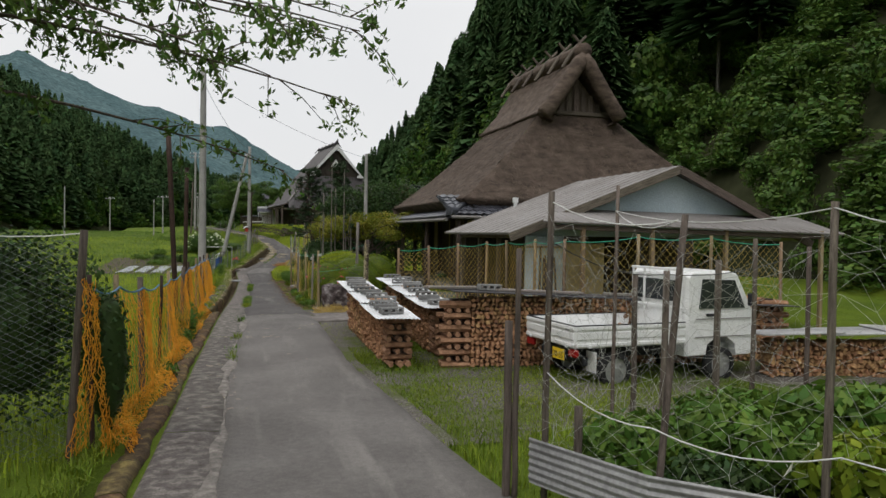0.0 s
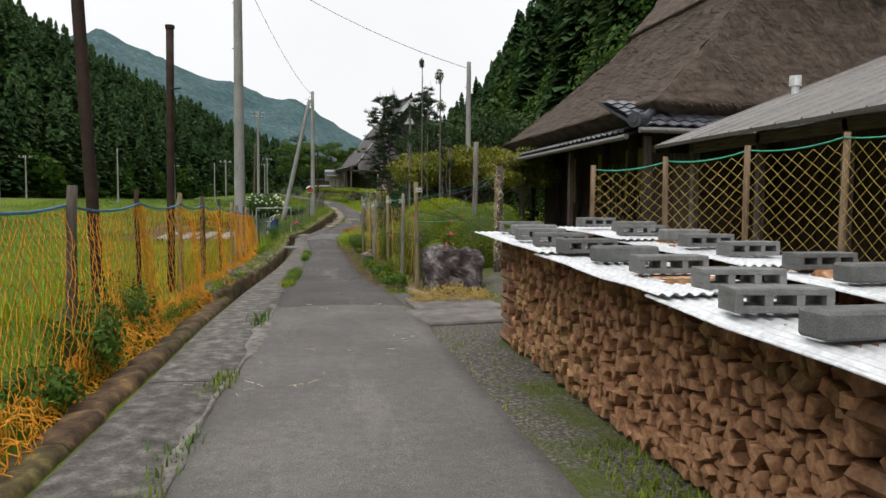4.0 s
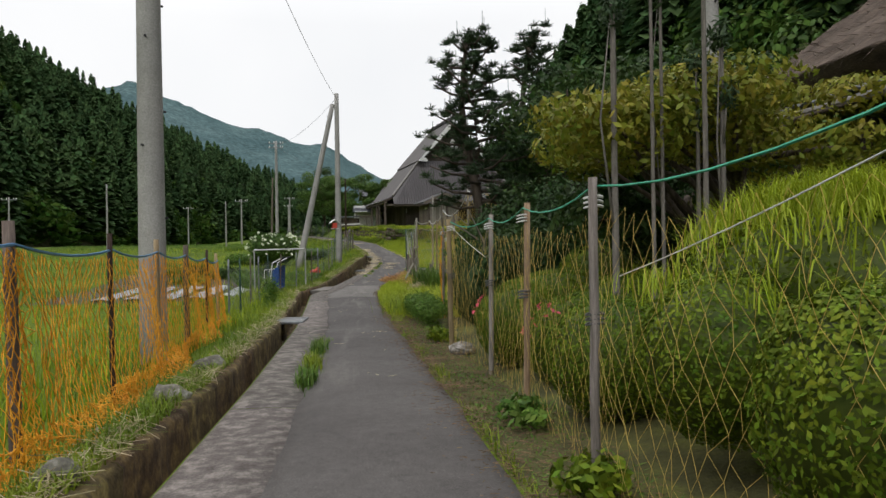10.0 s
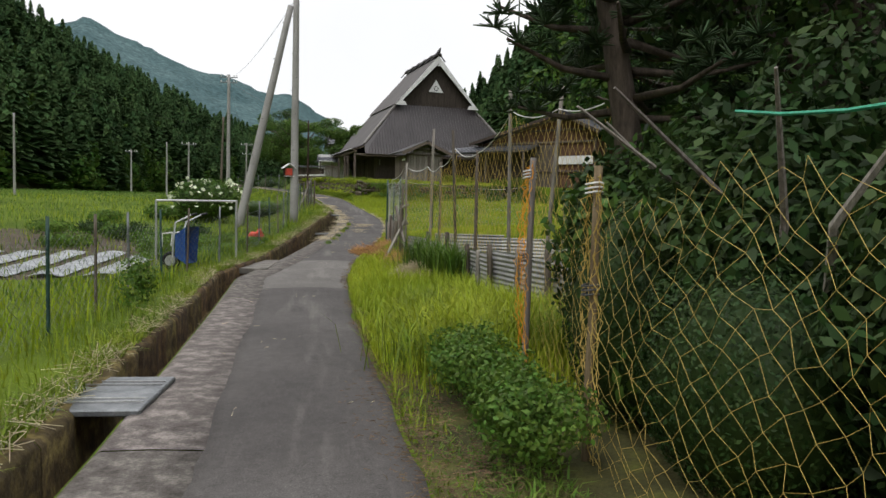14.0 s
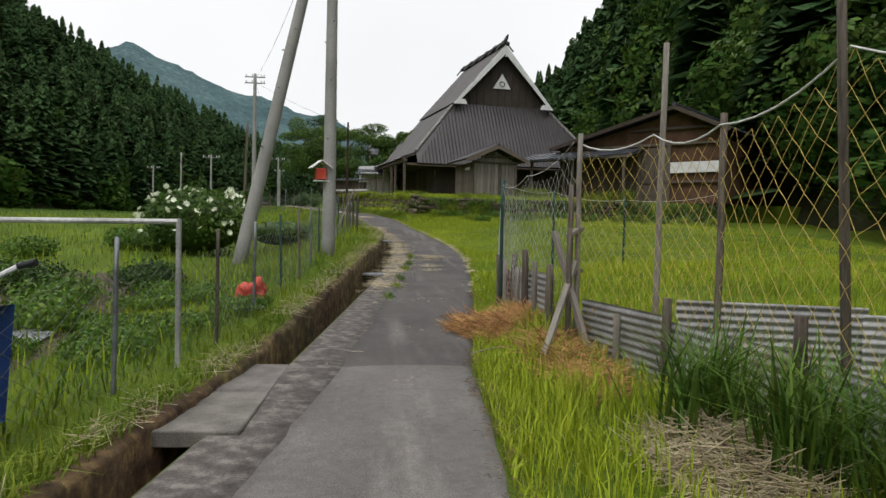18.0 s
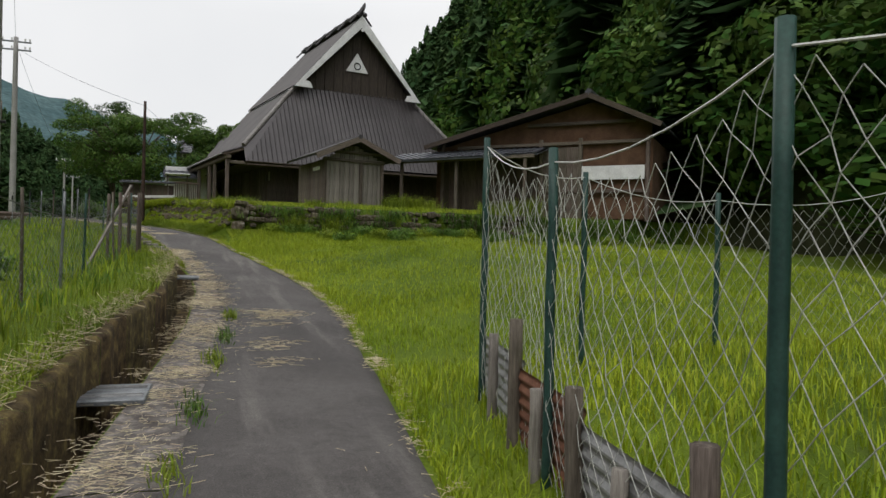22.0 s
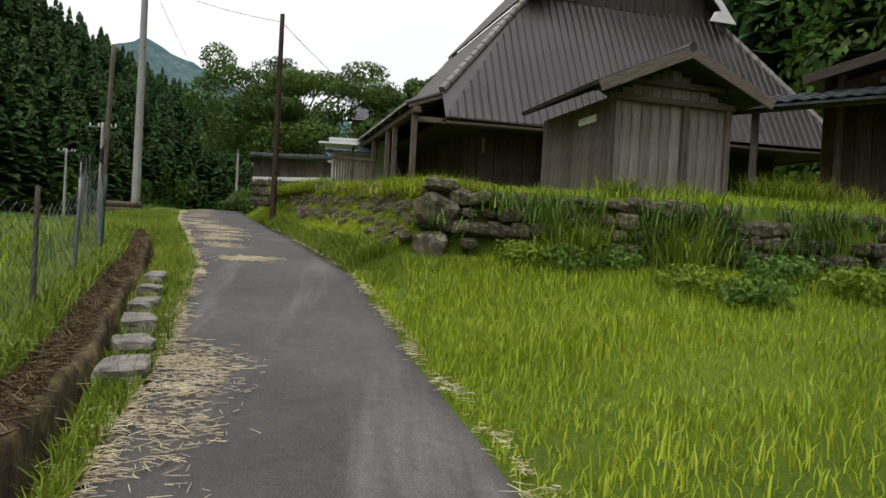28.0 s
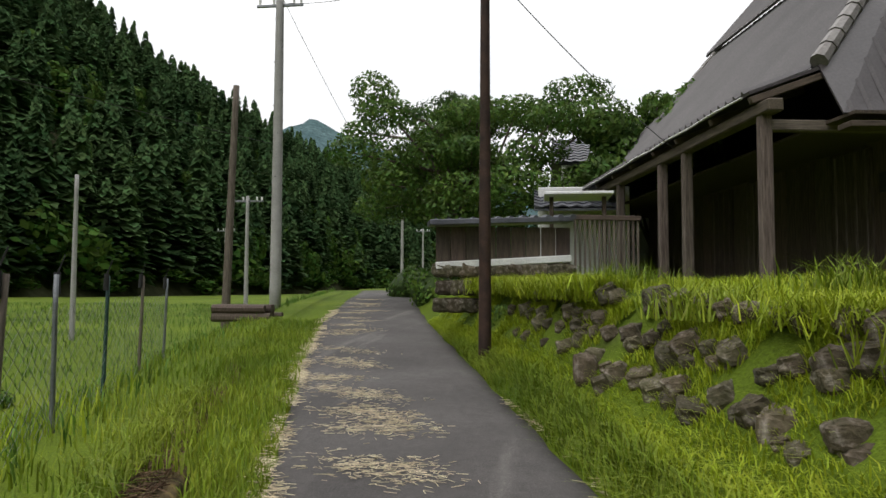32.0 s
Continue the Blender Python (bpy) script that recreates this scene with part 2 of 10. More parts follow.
# ---- the materials of this place ----
def asphalt_build(lo, mid_, hi, pale):
    """Old asphalt: aggregate speckle, broad stains, pale scuffed streaks along the lane."""
    def build(nt, b):
        v, vl = coords(nt), coords(nt, (2.2, 0.22, 1))
        big, small, streak, grit = noise_tex(nt, v, 0.7, 5.0), noise_tex(nt, v, 110, 2.0), noise_tex(nt, vl, 1.0, 5.0), noise_tex(nt, v, 13, 4.0)
        col = ramp(nt, big, [(0.3, lo), (0.5, mid_), (0.7, hi)])
        col = mixc(nt, ramp(nt, streak, [(0.56, (0, 0, 0)), (0.72, (0.75, 0.75, 0.75))]), col, pale)
        col = mixc(nt, 1.0, col, ramp(nt, small, [(0.3, (0.62, 0.62, 0.62)), (0.62, (1.1, 1.1, 1.1)), (0.75, (1.75, 1.72, 1.68))]), "MULTIPLY")
        col = mixc(nt, 1.0, col, ramp(nt, grit, [(0.3, (0.85, 0.85, 0.85)), (0.7, (1.12, 1.12, 1.12))]), "MULTIPLY")
        nt.links.new(col, b.inputs["Base Color"])
        b.inputs["Roughness"].default_value, b.inputs["Specular IOR Level"].default_value = 0.85, 0.25
        bump(nt, b, small, 0.45, 0.01)
    return build


ASPHALT = mat("asphalt", asphalt_build((0.060, 0.055, 0.053), (0.080, 0.073, 0.070), (0.106, 0.098, 0.094), (0.17, 0.157, 0.146)))
ASPHALT_WORN = mat("worn_asphalt", asphalt_build((0.105, 0.097, 0.090), (0.135, 0.125, 0.117), (0.175, 0.163, 0.153), (0.22, 0.205, 0.19)))
CONCRETE = simple("old_concrete", (0.095, 0.085, 0.077), (0.22, 0.202, 0.184), 3.2, 0.92, bumpy=0.7, fine=70, mid=(0.15, 0.137, 0.124), piece="object", val=0.12)
CRUMBLE = simple("crumbled_mortar", (0.11, 0.10, 0.09), (0.30, 0.275, 0.245), 9.0, 0.95, bumpy=1.0, fine=60, mid=(0.19, 0.172, 0.155))
EDGE_STRIP = simple("worn_edge_concrete", (0.06, 0.051, 0.046), (0.24, 0.215, 0.195), 7.5, 0.92, bumpy=0.9, fine=60, mid=(0.115, 0.102, 0.093), piece="object", val=0.18)
DRAIN_WALL = simple("mossy_drain_wall", (0.032, 0.021, 0.011), (0.20, 0.145, 0.055), 6.5, 0.95, bumpy=1.0, fine=30, mid=(0.085, 0.058, 0.028), piece="object", val=0.25)
LITTER = simple("leaf_litter", (0.075, 0.048, 0.028), (0.20, 0.135, 0.075), 3, 0.9, bumpy=0, piece="island", val=0.5)
GARDEN_FLOOR = simple("mossy_soil", (0.035, 0.034, 0.012), (0.125, 0.135, 0.028), 2.2, 0.95, bumpy=0.9, fine=40, mid=(0.07, 0.068, 0.022))
DIRT_VERGE = simple("trodden_verge", (0.055, 0.047, 0.033), (0.15, 0.135, 0.10), 2.4, 0.95, bumpy=0.8, fine=55, mid=(0.085, 0.082, 0.045))
BLOCK = simple("concrete_block", (0.13, 0.13, 0.125), (0.25, 0.25, 0.245), 8, 0.95, bumpy=0.6, fine=150, piece="object", val=0.25)
GRAVEL = simple("gravel", (0.07, 0.075, 0.06), (0.26, 0.25, 0.235), 30, 0.9, bumpy=1.0, fine=75, mid=(0.14, 0.135, 0.125))
SOIL = simple("soil", (0.045, 0.034, 0.022), (0.10, 0.08, 0.055), 3, 0.95, bumpy=0.6, fine=40)
STRAW = simple("straw", (0.38, 0.31, 0.19), (0.60, 0.52, 0.36), 5, 0.85, bumpy=0, piece="island", val=0.35)
DRYSTALK = simple("dry_stalks", (0.30, 0.145, 0.055), (0.58, 0.36, 0.15), 2, 0.85, bumpy=0, piece="island", val=0.45)
STONE = simple("field_stone", (0.07, 0.066, 0.062), (0.33, 0.315, 0.30), 9.0, 0.92, bumpy=0.9, fine=34, piece="object", val=0.35, hue=0.02, mid=(0.14, 0.13, 0.105))
OCHRE_STONE = simple("beige_stone", (0.16, 0.13, 0.09), (0.40, 0.35, 0.27), 6.0, 0.92, bumpy=0.9, fine=34, mid=(0.29, 0.245, 0.175))
MOSSY_STONE = simple("mossy_stone", (0.045, 0.042, 0.018), (0.25, 0.225, 0.19), 9.0, 0.95, bumpy=1.0, fine=34, piece="object", val=0.35, mid=(0.085, 0.07, 0.045))
BOULDER = simple("dark_boulder", (0.030, 0.022, 0.021), (0.30, 0.28, 0.275), 5.0, 0.92, bumpy=1.0, fine=45, mid=(0.078, 0.060, 0.058))
THATCH = simple("thatch", (0.05, 0.036, 0.028), (0.15, 0.112, 0.088), 2.6, 0.95, bumpy=1.0, fine=24, stretch=(1.0, 1.0, 2.5))
THATCH_STRAND = simple("thatch_strand", (0.06, 0.044, 0.034), (0.17, 0.13, 0.10), 2, 0.95, bumpy=0, piece="island", val=0.4)
WOOD_OLD = simple("weathered_wood", (0.055, 0.042, 0.034), (0.17, 0.14, 0.115), 5, 0.85, bumpy=0.5, fine=30, stretch=(9, 9, 0.7), piece="object", val=0.25)
WOOD_DARK = simple("dark_wood", (0.036, 0.027, 0.021), (0.105, 0.078, 0.060), 5, 0.8, bumpy=0.4, fine=30, stretch=(9, 9, 0.7), piece="object", val=0.3)
# near-black twin of dark_wood: gable colour, plus eave shade on the front wall
BOARD_BLACK = simple("near_black_boards", (0.020, 0.015, 0.013), (0.066, 0.050, 0.042), 5, 0.8, bumpy=0.4, fine=30, stretch=(9, 9, 0.7), piece="object", val=0.3)
WOOD_GREY = simple("grey_wood", (0.13, 0.115, 0.10), (0.30, 0.27, 0.24), 5, 0.88, bumpy=0.5, fine=34, stretch=(9, 9, 0.6), piece="object", val=0.25)
POST_WOOD = simple("post_wood", (0.16, 0.11, 0.06), (0.32, 0.24, 0.15), 4, 0.85, bumpy=0.5, fine=30, stretch=(9, 9, 0.6), piece="object", val=0.3)
LOG_END = simple("split_wood", (0.16, 0.075, 0.035), (0.52, 0.31, 0.16), 12, 0.85, bumpy=0.4, fine=60, piece="island", val=0.4, hue=0.015)
LOG_BARK = simple("split_wood_side", (0.15, 0.08, 0.042), (0.40, 0.245, 0.135), 6, 0.9, bumpy=0.5, fine=40, piece="island", val=0.4)
ROOF_METAL = simple("brown_sheet_roof", (0.040, 0.034, 0.036), (0.070, 0.061, 0.063), 0.7, 0.42, bumpy=0.05, fine=30, spec=0.5)
ROOF_DARK = simple("dark_roof", (0.03, 0.028, 0.03), (0.07, 0.066, 0.07), 2, 0.5, bumpy=0.15, fine=40)
SHED_ROOF = simple("grey_sheet_roof", (0.17, 0.155, 0.145), (0.26, 0.245, 0.235), 0.9, 0.55, metal=0.2, bumpy=0.08, fine=20)
TILE = simple("kawara_tile", (0.035, 0.037, 0.045), (0.10, 0.105, 0.125), 3, 0.4, bumpy=0.1, fine=40, piece="object", val=0.25, spec=0.5)
TIN = simple("galvanised_tin", (0.20, 0.20, 0.20), (0.50, 0.50, 0.50), 1.2, 0.5, metal=0.35, bumpy=0.08, fine=25, piece="object", val=0.2)
TIN_BRIGHT = simple("bright_tin", (0.55, 0.56, 0.57), (0.78, 0.79, 0.80), 1.5, 0.45, metal=0.25, bumpy=0.05, fine=25, piece="object", val=0.1)
RUST = simple("rusty_tin", (0.09, 0.035, 0.02), (0.22, 0.10, 0.06), 3, 0.8, bumpy=0.3, fine=40)
RUST_POLE = simple("rusted_steel", (0.018, 0.011, 0.009), (0.06, 0.032, 0.022), 6, 0.75, bumpy=0.3, fine=50)
POLE_CONC = simple("pole_concrete", (0.24, 0.235, 0.225), (0.36, 0.35, 0.34), 1.2, 0.85, bumpy=0.2, fine=50)
WHITE_PAINT = simple("white_board", (0.62, 0.62, 0.62), (0.80, 0.80, 0.80), 3, 0.6, bumpy=0.05)
BLUE_WALL = simple("pale_blue_wall", (0.36, 0.44, 0.50), (0.47, 0.55, 0.60), 1.5, 0.7, bumpy=0.1, fine=30)
PLASTER = simple("white_plaster", (0.55, 0.55, 0.54), (0.72, 0.72, 0.71), 2, 0.9, bumpy=0.1)
OCHRE = simple("ochre_plaster", (0.30, 0.235, 0.12), (0.42, 0.34, 0.19), 2, 0.9, bumpy=0.1)
MUD = simple("mud_wall", (0.075, 0.04, 0.024), (0.14, 0.08, 0.05), 2, 0.95, bumpy=0.3, fine=25)
NET_ORANGE = simple("orange_net", (0.68, 0.25, 0.012), (0.84, 0.40, 0.025), 1.2, 0.6, bumpy=0)
NET_YELLOW = simple("yellow_net", (0.42, 0.29, 0.06), (0.62, 0.45, 0.13), 1.2, 0.6, bumpy=0)
NET_WHITE = simple("pale_net", (0.30, 0.31, 0.28), (0.50, 0.50, 0.46), 1.2, 0.6, bumpy=0)
ROPE_GREEN = simple("green_cord", (0.03, 0.26, 0.15), (0.06, 0.40, 0.26), 9, 0.6, bumpy=0)
ROPE_BLUE = simple("blue_cord", (0.05, 0.14, 0.28), (0.10, 0.24, 0.38), 9, 0.6, bumpy=0)
ROPE_WHITE = simple("white_cord", (0.50, 0.50, 0.48), (0.68, 0.68, 0.66), 9, 0.6, bumpy=0)
WIRE = simple("wire", (0.05, 0.05, 0.05), (0.09, 0.09, 0.09), 9, 0.5, bumpy=0)
STEEL_POST = simple("dull_steel", (0.10, 0.11, 0.12), (0.24, 0.25, 0.26), 6, 0.5, metal=0.5, bumpy=0.1)
GREEN_POST = simple("green_steel", (0.015, 0.04, 0.035), (0.03, 0.075, 0.06), 6, 0.5, bumpy=0.05)
TRUCK_WHITE = simple("white_car_paint", (0.70, 0.71, 0.70), (0.80, 0.80, 0.79), 2.5, 0.35, bumpy=0.0, spec=0.5)
RUBBER = simple("tyre_rubber", (0.012, 0.012, 0.012), (0.03, 0.03, 0.03), 20, 0.85, bumpy=0.2)
BLACK = simple("black_plastic", (0.012, 0.013, 0.016), (0.03, 0.03, 0.035), 12, 0.6, bumpy=0.05)
CHROME = simple("wheel_steel", (0.35, 0.35, 0.36), (0.55, 0.55, 0.56), 9, 0.4, metal=0.7, bumpy=0.05)
GLASS_DARK = simple("window_glass", (0.02, 0.024, 0.026), (0.035, 0.04, 0.042), 3, 0.08, bumpy=0.0, spec=0.6)
PLATE_YELLOW = simple("yellow_plate", (0.72, 0.50, 0.02), (0.78, 0.55, 0.03), 6, 0.5, bumpy=0)
RED_LAMP = simple("red_lamp", (0.25, 0.01, 0.01), (0.35, 0.02, 0.02), 6, 0.25, bumpy=0)
BLUE_PAINT = simple("blue_tray", (0.015, 0.05, 0.20), (0.03, 0.09, 0.30), 6, 0.5, bumpy=0.05)
RED_BAG = simple("red_bag", (0.42, 0.035, 0.02), (0.60, 0.11, 0.07), 6, 0.6, bumpy=0.1)
GREEN_SACK = simple("green_sack", (0.03, 0.09, 0.035), (0.06, 0.15, 0.06), 9, 0.6, bumpy=0.2, fine=40)
MULCH = simple("silver_mulch_film", (0.10, 0.11, 0.12), (0.42, 0.44, 0.47), 3.0, 0.35, bumpy=0.4, fine=9)
MOSS = simple("moss", (0.07, 0.095, 0.015), (0.16, 0.17, 0.035), 3, 0.95, bumpy=0.8, fine=50)
BARK = simple("bark", (0.04, 0.03, 0.024), (0.12, 0.095, 0.075), 4, 0.9, bumpy=0.8, fine=20, stretch=(6, 6, 1))
BARK_PALE = simple("pale_bark", (0.10, 0.09, 0.08), (0.22, 0.20, 0.175), 4, 0.9, bumpy=0.6, fine=20, stretch=(6, 6, 1))
GRASS_LEAF = leafy("grass_blades", (0.095, 0.16, 0.012), (0.235, 0.29, 0.026), 0.35, 0.015, scale=0.35)
RICE = leafy("field_grass", (0.18, 0.26, 0.014), (0.35, 0.41, 0.028), 0.3, 0.012, scale=0.2)
WEED = leafy("weeds", (0.05, 0.11, 0.016), (0.13, 0.215, 0.032), 0.4, 0.02, scale=0.8)
HEDGE_LEAF = leafy("azalea_leaves", (0.055, 0.105, 0.010), (0.19, 0.235, 0.020), 0.45, 0.02, scale=1.6, trans=0.15, spec=0.08)
MAPLE_LEAF = leafy("maple_leaves", (0.08, 0.125, 0.010), (0.28, 0.25, 0.03), 0.4, 0.03, scale=0.9)
TREE_LEAF = leafy("tree_leaves", (0.036, 0.082, 0.014), (0.10, 0.17, 0.03), 0.45, 0.02, scale=0.7)
# dark evergreen leaves, and the shade lump inside most shrubs
DARK_LEAF_AND_SHADE = leafy("dark_leaves_and_shade", (0.018, 0.044, 0.012), (0.055, 0.095, 0.024), 0.45, 0.02, scale=0.7)
PINE_LEAF = leafy("pine_needles", (0.02, 0.042, 0.018), (0.05, 0.085, 0.035), 0.4, 0.02, scale=1.2, trans=0.1)
CEDAR_LEAF = leafy("cedar_foliage", (0.032, 0.066, 0.027), (0.074, 0.128, 0.048), 0.4, 0.02, scale=0.06, trans=0.25, rough=0.9, spec=0.03)
# inner shade of azaleas and tall weeds, given as a dark colour
SHRUB_SHADE = leafy("shrub_shade", (0.035, 0.058, 0.008), (0.075, 0.10, 0.014), 0.1, 0.01, scale=14, trans=0.0)
BROAD_LEAF = leafy("hillside_foliage", (0.024, 0.058, 0.010), (0.066, 0.12, 0.021), 0.5, 0.025, scale=0.12, trans=0.25, rough=0.8, spec=0.06)
FLOWER_PINK = leafy("pink_petals", (0.70, 0.06, 0.16), (0.85, 0.14, 0.26), 0.2, 0.02, trans=0.2)
FLOWER_WHITE = leafy("cream_petals", (0.66, 0.70, 0.50), (0.80, 0.82, 0.68), 0.15, 0.02, trans=0.2)


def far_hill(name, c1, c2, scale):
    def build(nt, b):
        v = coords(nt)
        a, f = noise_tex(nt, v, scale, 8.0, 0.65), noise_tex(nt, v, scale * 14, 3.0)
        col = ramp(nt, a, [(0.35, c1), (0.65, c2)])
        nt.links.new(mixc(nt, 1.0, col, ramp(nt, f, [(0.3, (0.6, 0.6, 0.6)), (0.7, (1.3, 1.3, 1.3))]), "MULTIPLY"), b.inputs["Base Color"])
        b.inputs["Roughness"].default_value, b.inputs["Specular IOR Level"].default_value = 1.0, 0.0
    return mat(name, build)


# distant forest with the blue haze of distance mixed into its base colour
HAZED_HILL = far_hill("hazed_forest", (0.052, 0.088, 0.094), (0.088, 0.134, 0.138), 0.02)
MID_HILL = far_hill("hill_floor", (0.030, 0.034, 0.018), (0.062, 0.066, 0.034), 0.05)


def ground_build(nt, b):
    """Short grass with worn earth, straw and moss in patches."""
    v = coords(nt)
    big, mid_, small = noise_tex(nt, v, 0.25, 5.0), noise_tex(nt, v, 2.2, 5.0), noise_tex(nt, v, 45, 3.0)
    col = ramp(nt, big, [(0.3, (0.055, 0.092, 0.008)), (0.6, (0.115, 0.165, 0.012)), (0.75, (0.15, 0.185, 0.016))])
    col = mixc(nt, ramp(nt, mid_, [(0.58, (0, 0, 0)), (0.75, (0.4, 0.4, 0.4))]), col, (0.07, 0.06, 0.032))
    col = mixc(nt, 1.0, col, ramp(nt, small, [(0.25, (0.55, 0.55, 0.55)), (0.75, (1.3, 1.3, 1.3))]), "MULTIPLY")
    nt.links.new(col, b.inputs["Base Color"])
    b.inputs["Roughness"].default_value, b.inputs["Specular IOR Level"].default_value = 0.95, 0.15
    bump(nt, b, small, 0.8, 0.03)


GROUND = mat("grassy_ground", ground_build)


def yard_build(nt, b):
    """Gravel with patches of short grass and moss grown through it."""
    v = coords(nt)
    patchy, pebble, fine_ = noise_tex(nt, v, 0.9, 6.0, 0.7), noise_tex(nt, v, 38, 3.0), noise_tex(nt, v, 90, 2.0)
    stone = ramp(nt, pebble, [(0.3, (0.045, 0.040, 0.034)), (0.5, (0.105, 0.095, 0.083)), (0.72, (0.28, 0.26, 0.24))])
    grass = ramp(nt, fine_, [(0.3, (0.04, 0.055, 0.012)), (0.7, (0.11, 0.135, 0.03))])
    nt.links.new(mixc(nt, ramp(nt, patchy, [(0.44, (0, 0, 0)), (0.58, (0.95, 0.95, 0.95))]), stone, grass), b.inputs["Base Color"])
    b.inputs["Roughness"].default_value, b.inputs["Specular IOR Level"].default_value = 0.95, 0.15
    bump(nt, b, pebble, 1.0, 0.02)


YARD = mat("grassy_gravel", yard_build)

# ---- the plan: the lane runs along +y; its edges and height by distance ----
LANE_Y = (-25, 0, 6, 12, 18, 24, 30, 36, 41, 46, 50, 54, 58, 63, 66, 68, 70.5, 73, 76, 80, 86, 92, 100, 112, 130, 160)
LANE_L = (0.4, -0.62, -0.95, -0.96, -0.90, -0.84, -0.82, -0.85, -1.02, -1.22, -0.62, -0.12, 0.40, 1.02, 1.2, 1.15, 0.85, 0.55, 0.0, -1.2, -2.95, -4.5, -6.1, -8.6, -13.0, -24.0)
LANE_R = (3.1, 2.5, 2.0, 1.54, 1.45, 1.15, 1.1, 0.95, 0.85, 0.92, 1.3, 1.98, 2.6, 3.22, 3.25, 3.08, 2.72, 2.3, 1.76, 0.68, -0.75, -2.2, -3.9, -6.2, -10.6, -21.0)
RISE_Y = (-25, 0, 3.5, 7, 11, 17.6, 20.7, 24, 27, 30.6, 34.4, 42.5, 46.4, 50, 54, 58, 62, 65.5, 69, 72.8, 76, 80, 88, 100, 115, 160)
RISE_Z = (0.1, 0.0, -0.10, -0.18, -0.19, -0.15, -0.20, -0.30, -0.39, -0.46, -0.49, -0.54, -0.53, -0.48, -0.39, -0.26, -0.05, 0.22, 0.52, 0.89, 1.28, 1.57, 1.9, 2.4, 2.65, 2.5)


def lane_l(y):
    return lerp(y, LANE_Y, LANE_L)


def lane_r(y):
    return lerp(y, LANE_Y, LANE_R)


def rise(y):
    return lerp(y, RISE_Y, RISE_Z)


def drain_at(y):
    """The right-hand edge of the drain: beside the lane at first, then off behind a verge."""
    return lane_l(y) - lerp(y, (66, 70, 71.1, 72, 73.4, 75, 80, 82.5), (0.02, 0.05, 0.18, 0.27, 0.42, 0.5, 0.45, 0.53))


def terrace_edge(y):
    """Where the terrace wall stands along the lane past the corner stone."""
    return lerp(y, (76.3, 78, 80.7, 83, 85.5, 88, 96), (2.78, 2.66, 2.02, 0.95, 0.22, -0.6, -2.3))


def ground_z(x, y):
    """Height of the ground, off the lane."""
    zr = rise(y)
    if x < lane_l(y):
        d = drain_at(y) - 0.42 - x
        if d < 0:
            return zr - 0.02
        bank = lerp(y, (0, 40, 50, 55, 60, 66, 73, 79), (0.02, 0.05, 0.10, 0.30, 0.48, 0.40, 0.12, 0.0))
        low = lerp(y, (0, 40, 52, 60, 68, 80, 100), (-0.22, -0.25, -0.1, 0.25, -0.1, -0.6, -0.9))
        return zr + bank + (low - bank) * smoothstep(0.5, 3.0, d) + 0.012 * d * smoothstep(6, 90, d)
    if x > lane_r(y):
        d = x - lane_r(y)
        z = zr - 0.02 + 0.06 * nz(x, y, 0, 0.6) * smoothstep(0.2, 2, d)
        z += lerp(y, (17.5, 21, 34, 37), (0, 0.30, 0.30, 0)) * smoothstep(0.6, 2.2, d)
        z += lerp(y, (49.5, 51, 57, 60), (0, 0.28, 0.28, 0)) * smoothstep(0.25, 0.8, d)
        z += lerp(y, (52, 58, 70, 74), (0, 0.30, 0.50, 0.30)) * smoothstep(0.3, 5.0, d)
        top = lerp(y, (76, 84, 100), (2.38, 2.8, 2.95))
        if y > 76.45 and x > terrace_edge(y) + 0.1:
            z = max(z, top)
        if y < 9:
            z += 0.16 * smoothstep(0.5, 1.3, d) * smoothstep(7.6, 6.2, y)
        if y > 76.45:
            e = terrace_edge(y) + 0.1
            if x <= e:
                z = max(z, zr + 0.22 * smoothstep(0.0, 0.4, d) + (top - 0.30 - zr) * smoothstep(0.34, 0.98, (x - lane_r(y)) / max(0.2, e - lane_r(y))))
        elif y > 74.2 and x > 2.3:
            z += (1.5 - z) * smoothstep(74.2, 76.2, y)
        if x > 22 and y < 70:
            z += (x - 22) * 0.35
        return z
    return zr


def np_mesh(name, verts, faces):
    """A mesh from arrays: verts (n, 3), faces (m, k)."""
    verts, faces = np.asarray(verts, np.float32), np.asarray(faces, np.int32)
    me = bpy.data.meshes.new(name)
    m, k = faces.shape
    me.vertices.add(len(verts))
    me.vertices.foreach_set("co", verts.ravel())
    me.loops.add(m * k)
    me.loops.foreach_set("vertex_index", faces.ravel())
    me.polygons.add(m)
    me.polygons.foreach_set("loop_start", np.arange(0, m * k, k, dtype=np.int32))
    me.polygons.foreach_set("loop_total", np.full(m, k, np.int32))
    me.update(calc_edges=True)
    return me


def strip(name, ys, cols):
    """A sheet of rows along y; cols(y) gives the points of one row."""
    vs, fs, n = [], [], 0
    for y in ys:
        row = cols(y)
        n = len(row)
        vs += row
    for i in range(len(ys) - 1):
        for j in range(n - 1):
            a = i * n + j
            fs.append((a, a + 1, a + n + 1, a + n))
    return np_mesh(name, vs, fs)


def frange(a, b, s):
    return [a + s * i for i in range(int(round((b - a) / s)) + 1)]


